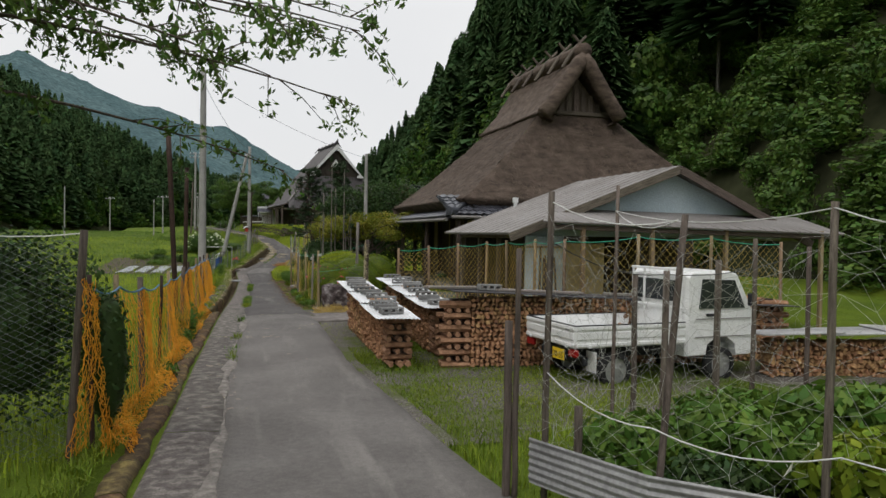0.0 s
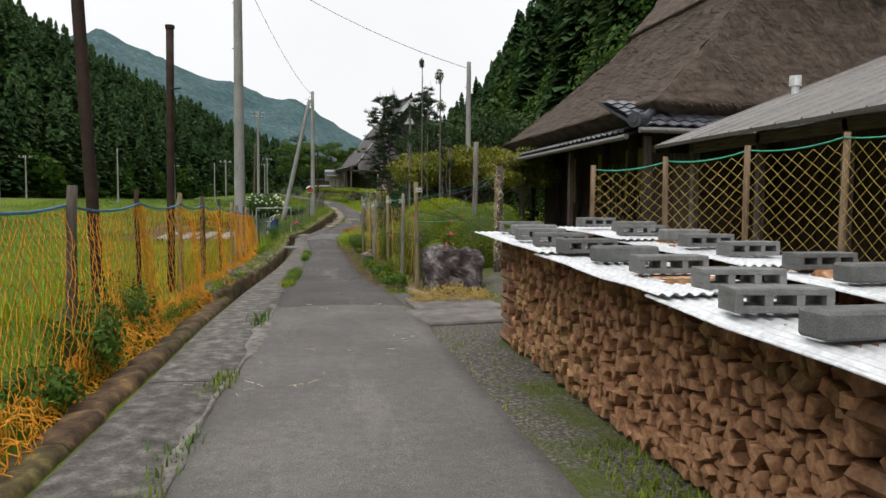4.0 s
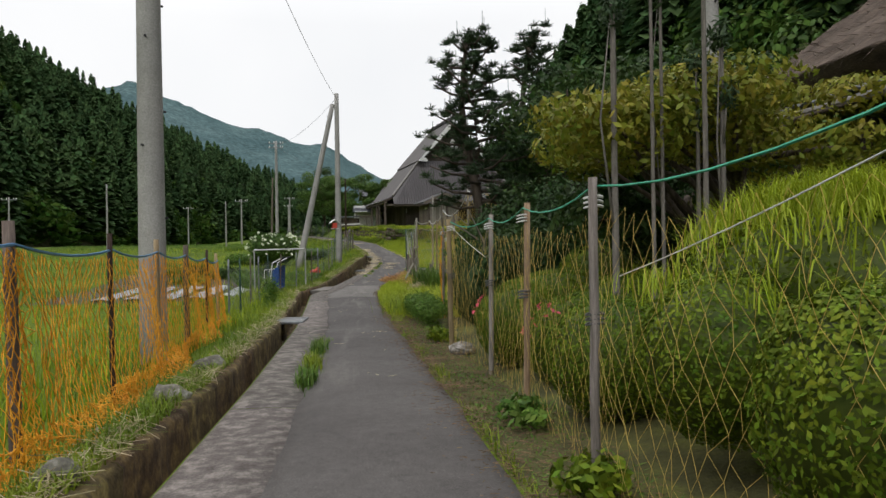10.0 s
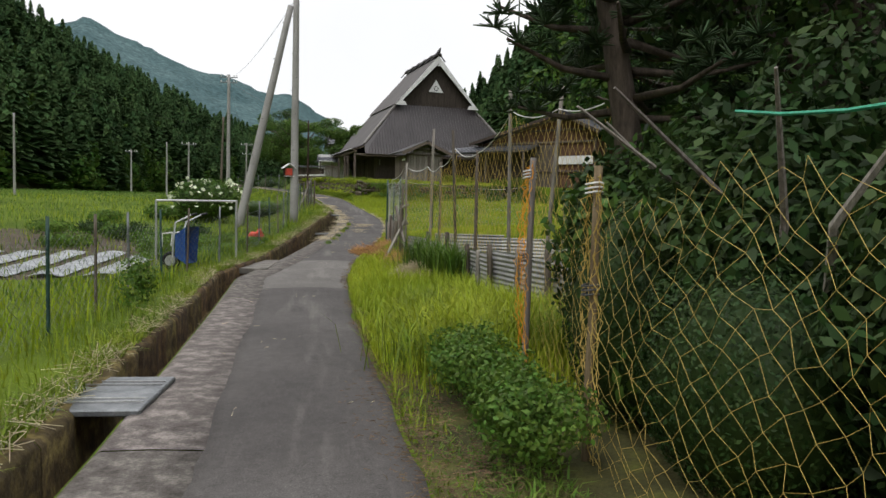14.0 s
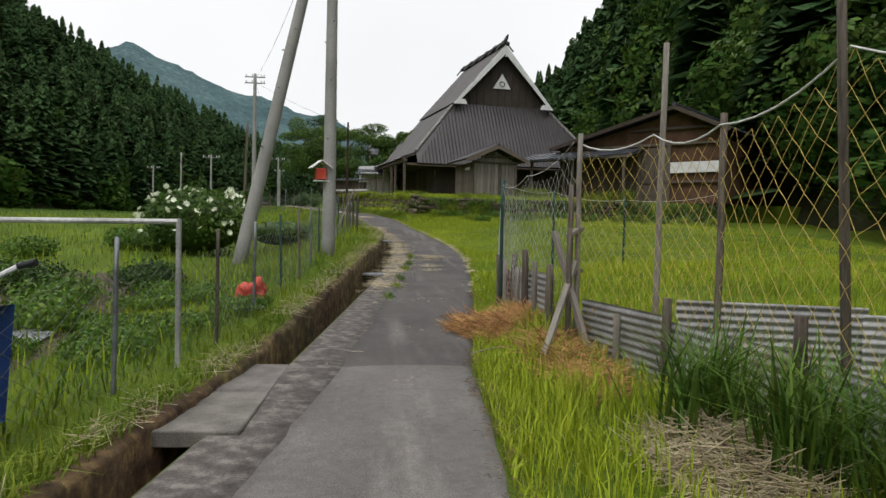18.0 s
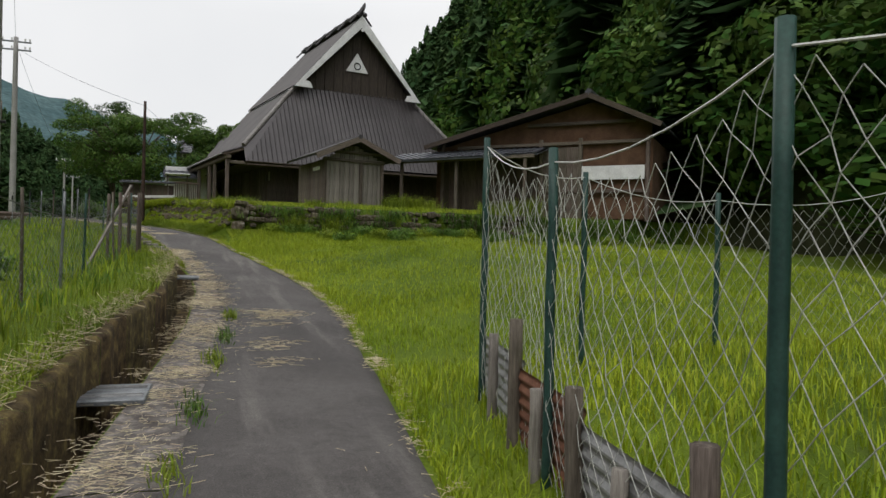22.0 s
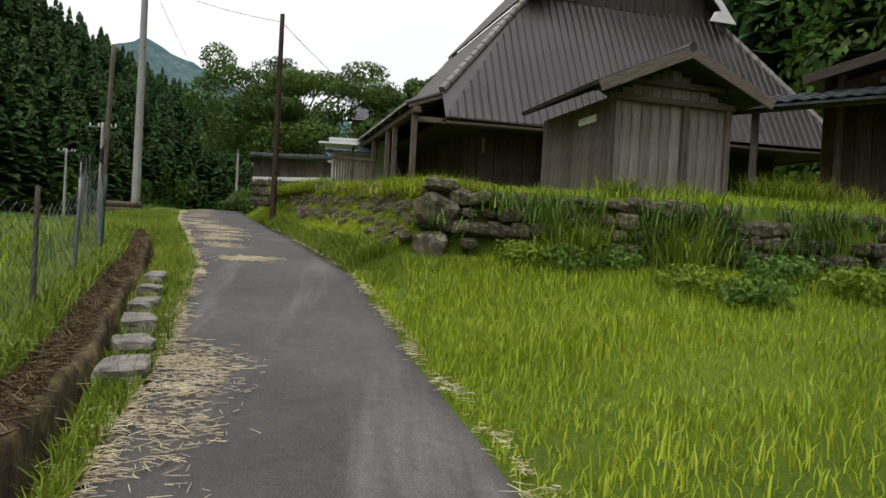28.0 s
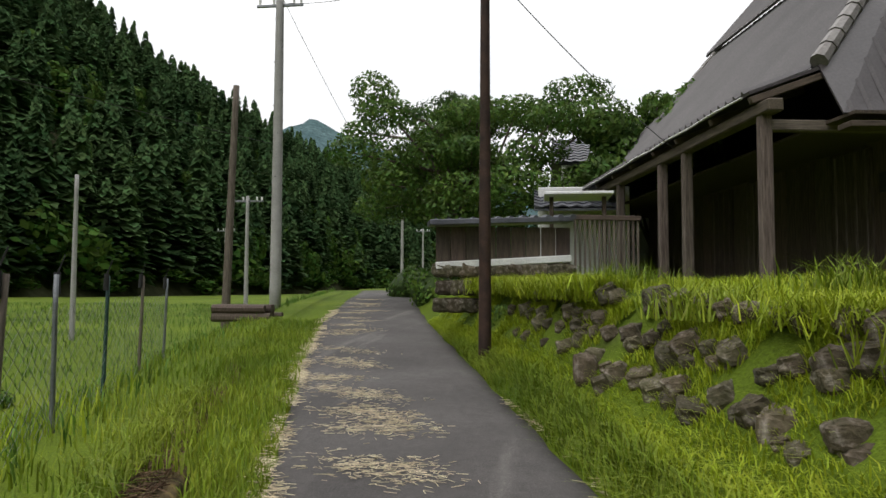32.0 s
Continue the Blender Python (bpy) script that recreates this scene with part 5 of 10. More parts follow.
# ---- firewood ----
LOG_MESHES = []
for k in range(14):
    rr = random.Random(40 + k)
    sides = rr.choice((3, 3, 4, 4, 5))
    ang = sorted(2 * math.pi * (i + rr.uniform(-0.22, 0.22)) / sides for i in range(sides))
    rad = [rr.uniform(0.034, 0.054) for _ in range(sides)]
    g = Geo()
    front = [(r * math.cos(a), 0.0 + rr.uniform(-0.006, 0.006), r * math.sin(a)) for a, r in zip(ang, rad)]
    inset = [(x * 0.9, y - 0.008, z * 0.9) for x, y, z in front]
    back = [(x, 0.36, z) for x, _, z in front]
    n = sides
    g.add(inset + front + back, [tuple(range(n))] + [(i, n + i, n + (i + 1) % n, (i + 1) % n) for i in range(n)] + [(n + i, 2 * n + i, 2 * n + (i + 1) % n, n + (i + 1) % n) for i in range(n)])
    me = g.mesh("split_log")
    me.materials.append(LOG_END)
    LOG_MESHES.append(me)
LOG_ARRAYS = [(np.array([v.co[:] for v in me.vertices]), [list(p.vertices) for p in me.polygons]) for me in LOG_MESHES]


def woodpile(at, length, height, label, keep, seed, crib=True, slant=0.0):
    """A stack of split logs, cut ends towards local -y; local x along the stack. keep: which stretch of x is built piece by piece."""
    rr = random.Random(seed)
    pile = thing("woodpile", at, label, "firewood", "stacks of firewood")
    # added dark box behind the logs, standing in for shade in the gaps
    body = Geo()
    body.box((length / 2, 0.24, (height + slant * length) / 2 - 0.03), (length - 0.25, 0.2, height + slant * length - 0.06))
    part("core", body, WOOD_DARK, pile)
    V, F, count = [], [], 0
    total = 0
    dz = 0.071
    rows = int(height / dz)
    for r in range(rows):
        x = 0.42 if crib else 0.06
        while x < length - (0.42 if crib else 0.06):
            if 0.05 + dz * r > height + slant * x:
                break
            wdt = rr.uniform(0.062, 0.098)
            k = rr.randrange(len(LOG_MESHES))
            m = pose(x + wdt / 2, rr.uniform(-0.035, 0.03), 0.05 + dz * r + rr.uniform(-0.012, 0.012), 0, rr.uniform(0, 360), 0) @ Matrix.Diagonal((1, 1, 1, 1))
            if keep[0] <= x <= keep[1] and count < 290:
                part("log", LOG_MESHES[k], LOG_END, pile, at=m)
                count += 1
            else:
                vs, fs = LOG_ARRAYS[k]
                M = np.array(m)
                base = total
                V.append(vs @ M[:3, :3].T + M[:3, 3])
                F += [tuple(base + i for i in f) for f in fs]
                total += len(vs)
            x += wdt
    if V:
        me = bpy.data.meshes.new("log_stack")
        me.from_pydata(np.concatenate(V).tolist(), [], F)
        me.materials.append(LOG_END)
        tagged(part("log_stack", me, LOG_END, pile), kind="stuff")
    if crib:
        for end in (0, 1):
            layers = int((height + slant * (length if end else 0)) / 0.10)
            for r in range(layers):
                z = 0.05 + 0.10 * r
                if r % 2:
                    for q in range(3):
                        g = Geo()
                        x = 0.06 + 0.15 * q if end == 0 else length - 0.06 - 0.15 * q
                        g.rod((x, -0.03 + rr.uniform(-0.03, 0.03), z), (x + rr.uniform(-0.03, 0.03), 0.42, z), rr.uniform(0.04, 0.055), n=5, wob=0.2)
                        part("log", g, LOG_BARK, pile)
                else:
                    for q in range(3):
                        g = Geo()
                        x0, x1 = (-0.06 + rr.uniform(-0.05, 0.03), 0.42) if end == 0 else (length - 0.42, length + 0.06 + rr.uniform(-0.03, 0.05))
                        y = 0.03 + 0.15 * q
                        g.rod((x0, y, z), (x1, y + rr.uniform(-0.03, 0.03), z), rr.uniform(0.045, 0.058), n=5, wob=0.25)
                        part("log", g, LOG_BARK, pile)
    return pile


def block_mesh(solid=False):
    g = Geo()
    L, Wd, Hh = 0.39, 0.15, 0.095
    if solid:
        g.box((0, 0, Hh / 2), (L, Wd, Hh), None, 0.012)
    else:
        for z in (0.0135, Hh - 0.0135):
            g.box((0, 0, z), (L, Wd, 0.027), None, 0.004)
        for x in (-L / 2 + 0.016, -0.062, 0.062, L / 2 - 0.016):
            g.box((x, 0, Hh / 2), (0.032, Wd - 0.004, Hh - 0.05))
    me = g.mesh("concrete_block")
    me.materials.append(BLOCK)
    return me


HOLLOW, SOLID = block_mesh(), block_mesh(True)


def tin_sheet(x0, x1, y0, y1, z0, z1, label, pitch=0.063):
    """A corrugated sheet laid flat, its waves side by side across x, height z0 at y0 to z1 at y1."""
    n, m = int((x1 - x0) / pitch) * 6, 6
    vs, fs = [], []
    for i in range(n + 1):
        x = x0 + (x1 - x0) * i / n
        for k in range(m + 1):
            y = y0 + (y1 - y0) * k / m
            vs.append((x, y, z0 + (z1 - z0) * k / m + 0.008 * math.sin(2 * math.pi * i / 6) + 0.018 * nz(x, y, 0, 1.4)))
    for i in range(n):
        for k in range(m):
            a = i * (m + 1) + k
            fs.append((a, a + m + 1, a + m + 2, a + 1))
    g = Geo()
    c = len(vs)
    g.add(vs + [(x, y, z - 0.004) for x, y, z in vs], fs + [tuple(c + i for i in f[::-1]) for f in fs])
    return solo("roofing_sheet", g, TIN_BRIGHT, label, "tin sheet", "sheets over the firewood")


# two long stacks beside the lane with sheets and blocks
woodpile(pose(2.06, 16.35, -0.17, 0, 0, -90), 5.05, 1.05, "long stack of split firewood under tin sheets", (2.2, 5.9), 3, slant=-0.042)
woodpile(pose(3.08, 17.0, -0.17, 0, 0, -90), 4.8, 1.06, "second long stack of split firewood under tin sheets", (3.0, 5.5), 4, slant=-0.042)
for px_, y_a, y_b in ((2.22, 10.95, 16.5), (3.24, 11.95, 17.15)):
    bounds = [y_a, y_a + 1.75, y_a + 3.5, y_b]
    for a, b in zip(bounds, bounds[1:]):
        tin_sheet(px_ - 0.42, px_ + 0.28, a - 0.12, b + 0.02, 0.655 + (a - 11) * 0.042 + 0.02, 0.655 + (b - 11) * 0.042, "weathered corrugated tin sheet lying on the firewood")
rr = random.Random(8)
for px_, ys in ((2.22, (11.35, 11.75, 12.2, 12.75, 13.3, 13.8, 14.3, 14.8, 15.25, 15.7, 16.1)), (3.26, (12.3, 12.9, 13.4, 14.1, 14.7, 15.2, 15.7, 16.2, 16.8))):
    for i, y in enumerate(ys):
        solid = (i % 4) == 1
        z = 0.665 + (y - 11) * 0.042 + 0.02
        tagged(part("concrete_block", SOLID if solid else HOLLOW, BLOCK, at=pose(px_ - 0.04 + rr.uniform(-0.1, 0.1), y, z, 0, 0, rr.uniform(-12, 12))),
               "grey solid concrete block weighing down a tin sheet" if solid else "grey hollow concrete block weighing down a tin sheet", "block", "blocks on the tin sheets")
# the wide stack behind the truck
woodpile(pose(3.0, 11.18, -0.2, 0, 0, -4), 6.2, 1.18, "wide stack of split firewood beside the parked truck", (0.4, 3.0), 6)
for k in range(4):
    g = Geo()
    x = 3.2 + 1.5 * k
    g.box((0, 0, 0), (1.75, 0.75, 0.02), None, 0.006)
    solo("cover_sheet", g, ROOF_DARK, "dark board laid over the firewood", "board", "boards on the wide stack", at=pose(x + 0.75, 11.25 - 0.07 * (x - 3.1), 1.05 - 0.07 * k, 0, 2, -4))
for k, (x, y, ln, yaw) in enumerate(((3.3, 11.3, 1.4, 20), (4.6, 11.1, 1.5, -8), (6.4, 11.0, 1.3, 3))):
    g = Geo()
    g.box((0, 0, 0), (ln, 0.18, 0.04), None, 0.008)
    solo("plank", g, WOOD_GREY, "loose grey plank on the firewood cover", "plank", at=pose(x, y, 1.12 - 0.06 * k, 0, 2, yaw))
tagged(part("concrete_block", HOLLOW, BLOCK, at=pose(3.75, 11.2, 1.08, 0, 2, 6)), "grey hollow concrete block on the wide stack", "block", "blocks on the tin sheets")


# ---- the small white truck ----
def extrude_x(profile, x0, x1, bev=0.0):
    """A side profile (y, z) carried across from x0 to x1, its rims drawn in by bev."""
    g = Geo()
    n = len(profile)
    cy, cz = sum(p[0] for p in profile) / n, sum(p[1] for p in profile) / n
    rows = [(x0, 1 - bev), (x0 + 0.05, 1.0), (x1 - 0.05, 1.0), (x1, 1 - bev)]
    vs = [(x, cy + (y - cy) * k, cz + (z - cz) * k) for x, k in rows for y, z in profile]
    fs = [tuple(range(n)), tuple(range(3 * n, 4 * n))[::-1]]
    for r in range(3):
        fs += [(r * n + (i + 1) % n, r * n + i, (r + 1) * n + i, (r + 1) * n + (i + 1) % n) for i in range(n)]
    g.add(vs, fs)
    return g


def truck():
    t = thing("truck", pose(4.27, 10.76, -0.26, 0, 0, -83.6), "small white pickup truck parked on the gravel", "truck")
    W = 1.44
    # chassis and bed
    g = Geo()
    g.box((W / 2, 1.5, 0.50), (0.7, 2.9, 0.16), None, 0.02)
    g.box((W / 2, 0.25, 0.42), (1.25, 0.10, 0.14), None, 0.02)
    part("chassis", g, BLACK, t)
    g = Geo()
    g.box((W / 2, 0.98, 0.655), (W - 0.04, 1.94, 0.05), None, 0.01)
    part("bed_floor", g, TRUCK_WHITE, t)

    def gate(a, b, inward):
        a, b = Vector(a), Vector(b)
        g = Geo()
        d = (b - a)
        u = d.normalized()
        yaw = math.degrees(math.atan2(u.y, u.x))
        g.box((d.length / 2, 0, 0.15), (d.length, 0.03, 0.29), None, 0.008)
        for z, hh, pr in ((0.265, 0.05, 0.02), (0.02, 0.05, 0.02), (0.15, 0.10, 0.008)):
            g.box((d.length / 2, -0.012, z), (d.length - 0.02, 0.03 + pr, hh), None, 0.006)
        o = part("bed_gate", g, TRUCK_WHITE, t, at=pose(a.x, a.y, 0.66, 0, 0, yaw))
        c = Geo()
        c.box((d.length / 2, 0, 0.302), (d.length, 0.035, 0.016), None, 0.004)
        part("rubber_rim", c, BLACK, o)
        for k in (0.12, 0.5, 0.88):
            c = Geo()
            c.box((d.length * k, -0.035, 0.0), (0.06, 0.03, 0.045), None, 0.006)
            part("hinge", c, TRUCK_WHITE, o)
        c = Geo()
        c.box((d.length * 0.9, -0.04, 0.24), (0.10, 0.02, 0.025), None, 0.004)
        part("latch", c, CHROME, o)

    gate((0, 0, 0), (W, 0, 0), 1)
    gate((W, 0, 0), (W, 1.95, 0), 1)
    gate((0, 1.95, 0), (0, 0, 0), 1)
    # cab
    prof = [(2.0, 0.42), (2.0, 1.66), (2.06, 1.74), (2.85, 1.74), (2.98, 1.70), (3.32, 1.10), (3.38, 0.98), (3.40, 0.45), (3.25, 0.40), (2.98, 0.40), (2.95, 0.58), (2.78, 0.70), (2.55, 0.70), (2.38, 0.58), (2.35, 0.42)]
    part("cab", extrude_x(prof, 0.02, W - 0.02, 0.04), TRUCK_WHITE, t, "white steel cab")
    g = Geo()
    g.box((W / 2, 1.985, 1.42), (1.04, 0.03, 0.34), None, 0.05)
    rw = part("rear_window", g, GLASS_DARK, t, "dark rear window")
    for c, d in (((0.42, 1.38), (0.035, 0.72)), ((1.02, 1.38), (0.035, 0.72)), ((W / 2, 1.76), (1.28, 0.04)), ((W / 2, 1.16), (1.28, 0.04)), ((0.12, 1.36), (0.035, 0.82)), ((1.32, 1.36), (0.035, 0.82))):
        g = Geo()
        g.box((c[0], 1.95, c[1]), (d[0], 0.035, d[1]), None, 0.008)
        part("guard_bar", g, TRUCK_WHITE, t)
    for x in (0.005, W - 0.005):
        g = Geo()
        s = -1 if x < 0.5 else 1
        g.add([(x + s * 0.008, y, z) for y, z in ((2.22, 1.16), (3.12, 1.16), (2.90, 1.60), (2.28, 1.62))] + [(x - s * 0.02, y, z) for y, z in ((2.22, 1.16), (3.12, 1.16), (2.90, 1.60), (2.28, 1.62))],
              [(0, 1, 2, 3), (7, 6, 5, 4), (0, 4, 5, 1), (1, 5, 6, 2), (2, 6, 7, 3), (3, 7, 4, 0)])
        part("side_window", g, GLASS_DARK, t)
        g = Geo()
        g.box((x + s * 0.01, 2.42, 1.06), (0.03, 0.14, 0.045), None, 0.008)
        part("door_handle", g, BLACK, t)
        g = Geo()
        g.box((x + s * 0.11, 3.12, 1.30), (0.10, 0.05, 0.2), None, 0.02)
        part("mirror", g, BLACK, t)
        for z in (0.72, 1.0):
            g = Geo()
            g.box((x + s * 0.004, 2.7, z), (0.012, 1.1, 0.012))
            part("trim_line", g, SHED_ROOF, t)
    g = Geo()
    g.slab([(0.14, 3.315, 1.12), (W - 0.14, 3.315, 1.12), (W - 0.2, 3.02, 1.66), (0.2, 3.02, 1.66)], 0.02)
    part("windscreen", g, GLASS_DARK, t)
    # wheels
    for x in (0.08, W - 0.08):
        for y in (0.72, 2.67):
            s = -1 if x < 0.5 else 1
            tg = Geo()
            rs = ((-0.075, 0.20), (-0.075, 0.25), (-0.055, 0.272), (0.055, 0.272), (0.075, 0.25), (0.075, 0.19))
            n = 28
            vs = [(x + a, y + r * math.cos(2 * math.pi * k / n), 0.272 + r * math.sin(2 * math.pi * k / n)) for a, r in rs for k in range(n)]
            fs = [(j * n + k, j * n + (k + 1) % n, (j + 1) * n + (k + 1) % n, (j + 1) * n + k) for j in range(len(rs) - 1) for k in range(n)]
            tg.add(vs, fs)
            wheel = part("wheel", tg, RUBBER, t, "black tyre on a steel rim", smooth=True)
            rg = Geo()
            rg.rod((x - 0.06, y, 0.272), (x + s * 0.045, y, 0.272), 0.195, n=24)
            rg.rod((x, y, 0.272), (x + s * 0.075, y, 0.272), 0.06, n=14)
            for k in range(8):
                a = 2 * math.pi * k / 8
                rg.rod((x + s * 0.045, y + 0.12 * math.cos(a), 0.272 + 0.12 * math.sin(a)), (x + s * 0.06, y + 0.12 * math.cos(a), 0.272 + 0.12 * math.sin(a)), 0.018, n=6)
            part("rim", rg, CHROME, wheel)
    for x in (0.08, W - 0.08):
        g = Geo()
        g.box((x, 0.33, 0.42), (0.26, 0.02, 0.30), None, 0.006)
        part("mudflap", g, TRUCK_WHITE, t)
        g = Geo()
        g.box((x, 0.03, 0.56), (0.22, 0.07, 0.12), None, 0.02)
        part("tail_lamp", g, RED_LAMP, t, "red tail lamp")
    g = Geo()
    g.box((0.98, 0.00, 0.50), (0.33, 0.012, 0.165), None, 0.004)
    plate = part("number_plate", g, PLATE_YELLOW, t, "yellow number plate reading 70-55")
    tc = bpy.data.curves.new("plate_number", "FONT")
    tc.body, tc.size, tc.extrude, tc.align_x = "70-55", 0.125, 0.001, "CENTER"
    txt = new("plate_number", tc)
    tc.materials.append(BLACK)
    txt.parent = plate
    txt.matrix_basis = pose(0.98, -0.009, 0.448, 90, 0, 0)
    g = Geo()
    g.box((W / 2, 3.42, 0.52), (W - 0.1, 0.06, 0.2), None, 0.03)
    part("front_bumper", g, TRUCK_WHITE, t)
    return t


truck()

# ---- the yard: gravel, garden fence, clutter ----
g_rng = np.random.default_rng(11)


def patch(name, x0, x1, y0, y1, material, label, lift, cat, step=0.4, wob=0.35, follow=True):
    """A thin uneven sheet of another soil lying on the ground."""
    nx, ny = max(2, int((x1 - x0) / step)), max(2, int((y1 - y0) / step))
    vs, fs = [], []
    for j in range(ny + 1):
        for i in range(nx + 1):
            x, y = x0 + (x1 - x0) * i / nx, y0 + (y1 - y0) * j / ny
            edge = i in (0, nx) or j in (0, ny)
            if edge:
                x += wob * nz(x, y, 4, 0.9)
                y += wob * nz(x, y, 8, 0.9)
            if x < lane_r(y) + 0.05 and x > lane_l(y):
                x = lane_r(y) + 0.05
            z = ground_z(x, y) + (lift if not edge else -0.03)
            vs.append((x, y, z))
    m = nx + 1
    for j in range(ny):
        for i in range(nx):
            a = j * m + i
            fs.append((a, a + 1, a + m + 1, a + m))
    return tagged(part(name, np_mesh(name, vs, fs), material, smooth=True), label, cat, kind="structure")


patch("yard_gravel", 2.35, 16.0, 7.0, 13.2, YARD, "grey gravel of the yard with thin grass", 0.02, "ground")
patch("court_gravel", 1.9, 7.6, 16.9, 24.0, YARD, "trodden gravel court before the house", 0.02, "ground")
for k, (x, yy, sx, sy, yaw) in enumerate(((1.95, 17.75, 1.15, 1.0, 10), (2.1, 18.85, 1.3, 0.95, 4), (3.35, 18.6, 1.05, 0.95, -6))):
    g = Geo()
    g.box((0, 0, 0), (sx, sy, 0.10), None, 0.02)
    solo("paving_slab", g, CONCRETE, "pale worn concrete slab beside the lane", "slab", "paving slabs", at=pose(x, yy, rise(yy) - 0.015, 0, 0, yaw))

def edge_row(y0):
    """A row of the trodden verge along the woodpiles."""
    r = lane_r(y0)
    return [(r - 0.06, y0, rise(y0) - 0.02)] + [(r + d + (0.12 * nz(y0, 3, 0, 1.1) if d > 0.7 else 0), y0, ground_z(r + d, y0) + (0.014 if d < 0.9 else -0.03)) for d in (0.05, 0.3, 0.6, 0.85, 1.3)]


tagged(part("verge_dirt", strip("verge_dirt", frange(7, 20.5, 0.25), edge_row), YARD, smooth=True), "trodden bare earth with thin moss beside the lane", "ground", kind="structure")


def garden_row(y0):
    r = lane_r(y0)
    return [(r - 0.05, y0, rise(y0) - 0.03)] + [(r + d, y0, ground_z(r + d, y0) + (0.018 if d < 4.5 else -0.03)) for d in (0.05, 0.35, 0.8, 1.3, 2, 2.8, 3.6, 4.4, 5.0)]


tagged(part("garden_floor", strip("garden_floor", frange(21.2, 38.6, 0.3), garden_row), GARDEN_FLOOR, smooth=True), "mossy soil of the shrub garden", "ground", kind="structure")

def gz_many(x, y):
    return np.array([ground_z(a, b) for a, b in zip(x.tolist(), y.tolist())])


def blades(name, x, y, z, h, w, material, label, lean=0.45, seed=1, category="grass"):
    """Grass blades: bent tapering leaves rooted at the points given."""
    rng = np.random.default_rng(seed)
    n = len(x)
    a = rng.uniform(0, 2 * np.pi, n)
    d = np.stack([np.cos(a), np.sin(a), np.zeros(n)], 1)
    s = np.stack([-np.sin(a), np.cos(a), np.zeros(n)], 1)
    up = np.array([[0, 0, 1.0]])
    h = (h * rng.uniform(0.55, 1.25, n))[:, None]
    w = np.asarray(w * rng.uniform(0.7, 1.3, n))[:, None]
    L = lean * rng.uniform(0.3, 1.6, n)[:, None]
    p = np.stack([x, y, z - 0.02], 1)
    m = p + up * h * 0.55 + d * h * L * 0.25
    t = p + up * h * (1 - 0.25 * L) + d * h * L
    V = np.stack([p - s * w, p + s * w, m - s * w * 0.8, m + s * w * 0.8, t], 1).reshape(-1, 3)
    b = (np.arange(n) * 5)[:, None, None]
    F = (b + np.array([[0, 1, 3], [0, 3, 2], [2, 3, 4]])[None]).reshape(-1, 3)
    return tagged(part(name, np_mesh(name, V, F), material), label, category, kind="stuff")



# ---- foliage tools ----
def leaf_quads(rng, centers, radii, n, size, shell=0.75, droop=0.0, long=1.7, tilt=0.55):
    """Leaves over a set of ellipsoids: (n, 4, 3)."""
    centers, radii = np.asarray(centers, float), np.asarray(radii, float)
    vol = radii.prod(1) ** 0.66
    w = rng.choice(len(centers), n, p=vol / vol.sum())
    d = rng.normal(size=(n, 3))
    d /= np.linalg.norm(d, axis=1, keepdims=True)
    p = centers[w] + d * radii[w] * (shell + (1.03 - shell) * rng.random((n, 1)) ** 0.6)
    nrm = d + rng.normal(0, tilt, (n, 3))
    nrm /= np.linalg.norm(nrm, axis=1, keepdims=True)
    u = np.cross(nrm, rng.normal(size=(n, 3)))
    u /= np.linalg.norm(u, axis=1, keepdims=True)
    u[:, 2] -= droop
    t = np.cross(nrm, u)
    s = size * rng.uniform(0.6, 1.35, (n, 1))
    return np.stack([p - u * s * long * 0.5, p - t * s * 0.42, p + u * s * long * 0.5, p + t * s * 0.42], 1)


def quads_mesh(name, Q):
    return np_mesh(name, Q.reshape(-1, 3), np.arange(len(Q) * 4).reshape(-1, 4))


def lump(c, r, k=1.0, seed=0, nu=12, nv=8, amp=0.14):
    """A lumpy closed shape."""
    g = Geo()
    vs, fs = [], []
    for j in range(nv + 1):
        a = math.pi * j / nv
        for i in range(nu):
            b = 2 * math.pi * i / nu
            d = Vector((math.sin(a) * math.cos(b), math.sin(a) * math.sin(b), math.cos(a)))
            q = k * (1 + amp * nz(d.x * 1.7 + seed, d.y * 1.7, d.z * 1.7 + seed) + amp * 0.6 * nz(d.x * 4 + seed, d.y * 4, d.z * 4))
            vs.append((c[0] + d.x * r[0] * q, c[1] + d.y * r[1] * q, c[2] + d.z * r[2] * q))
    for j in range(nv):
        for i in range(nu):
            fs.append((j * nu + i, (j + 1) * nu + i, (j + 1) * nu + (i + 1) % nu, j * nu + (i + 1) % nu))
    g.add(vs, fs)
    return g


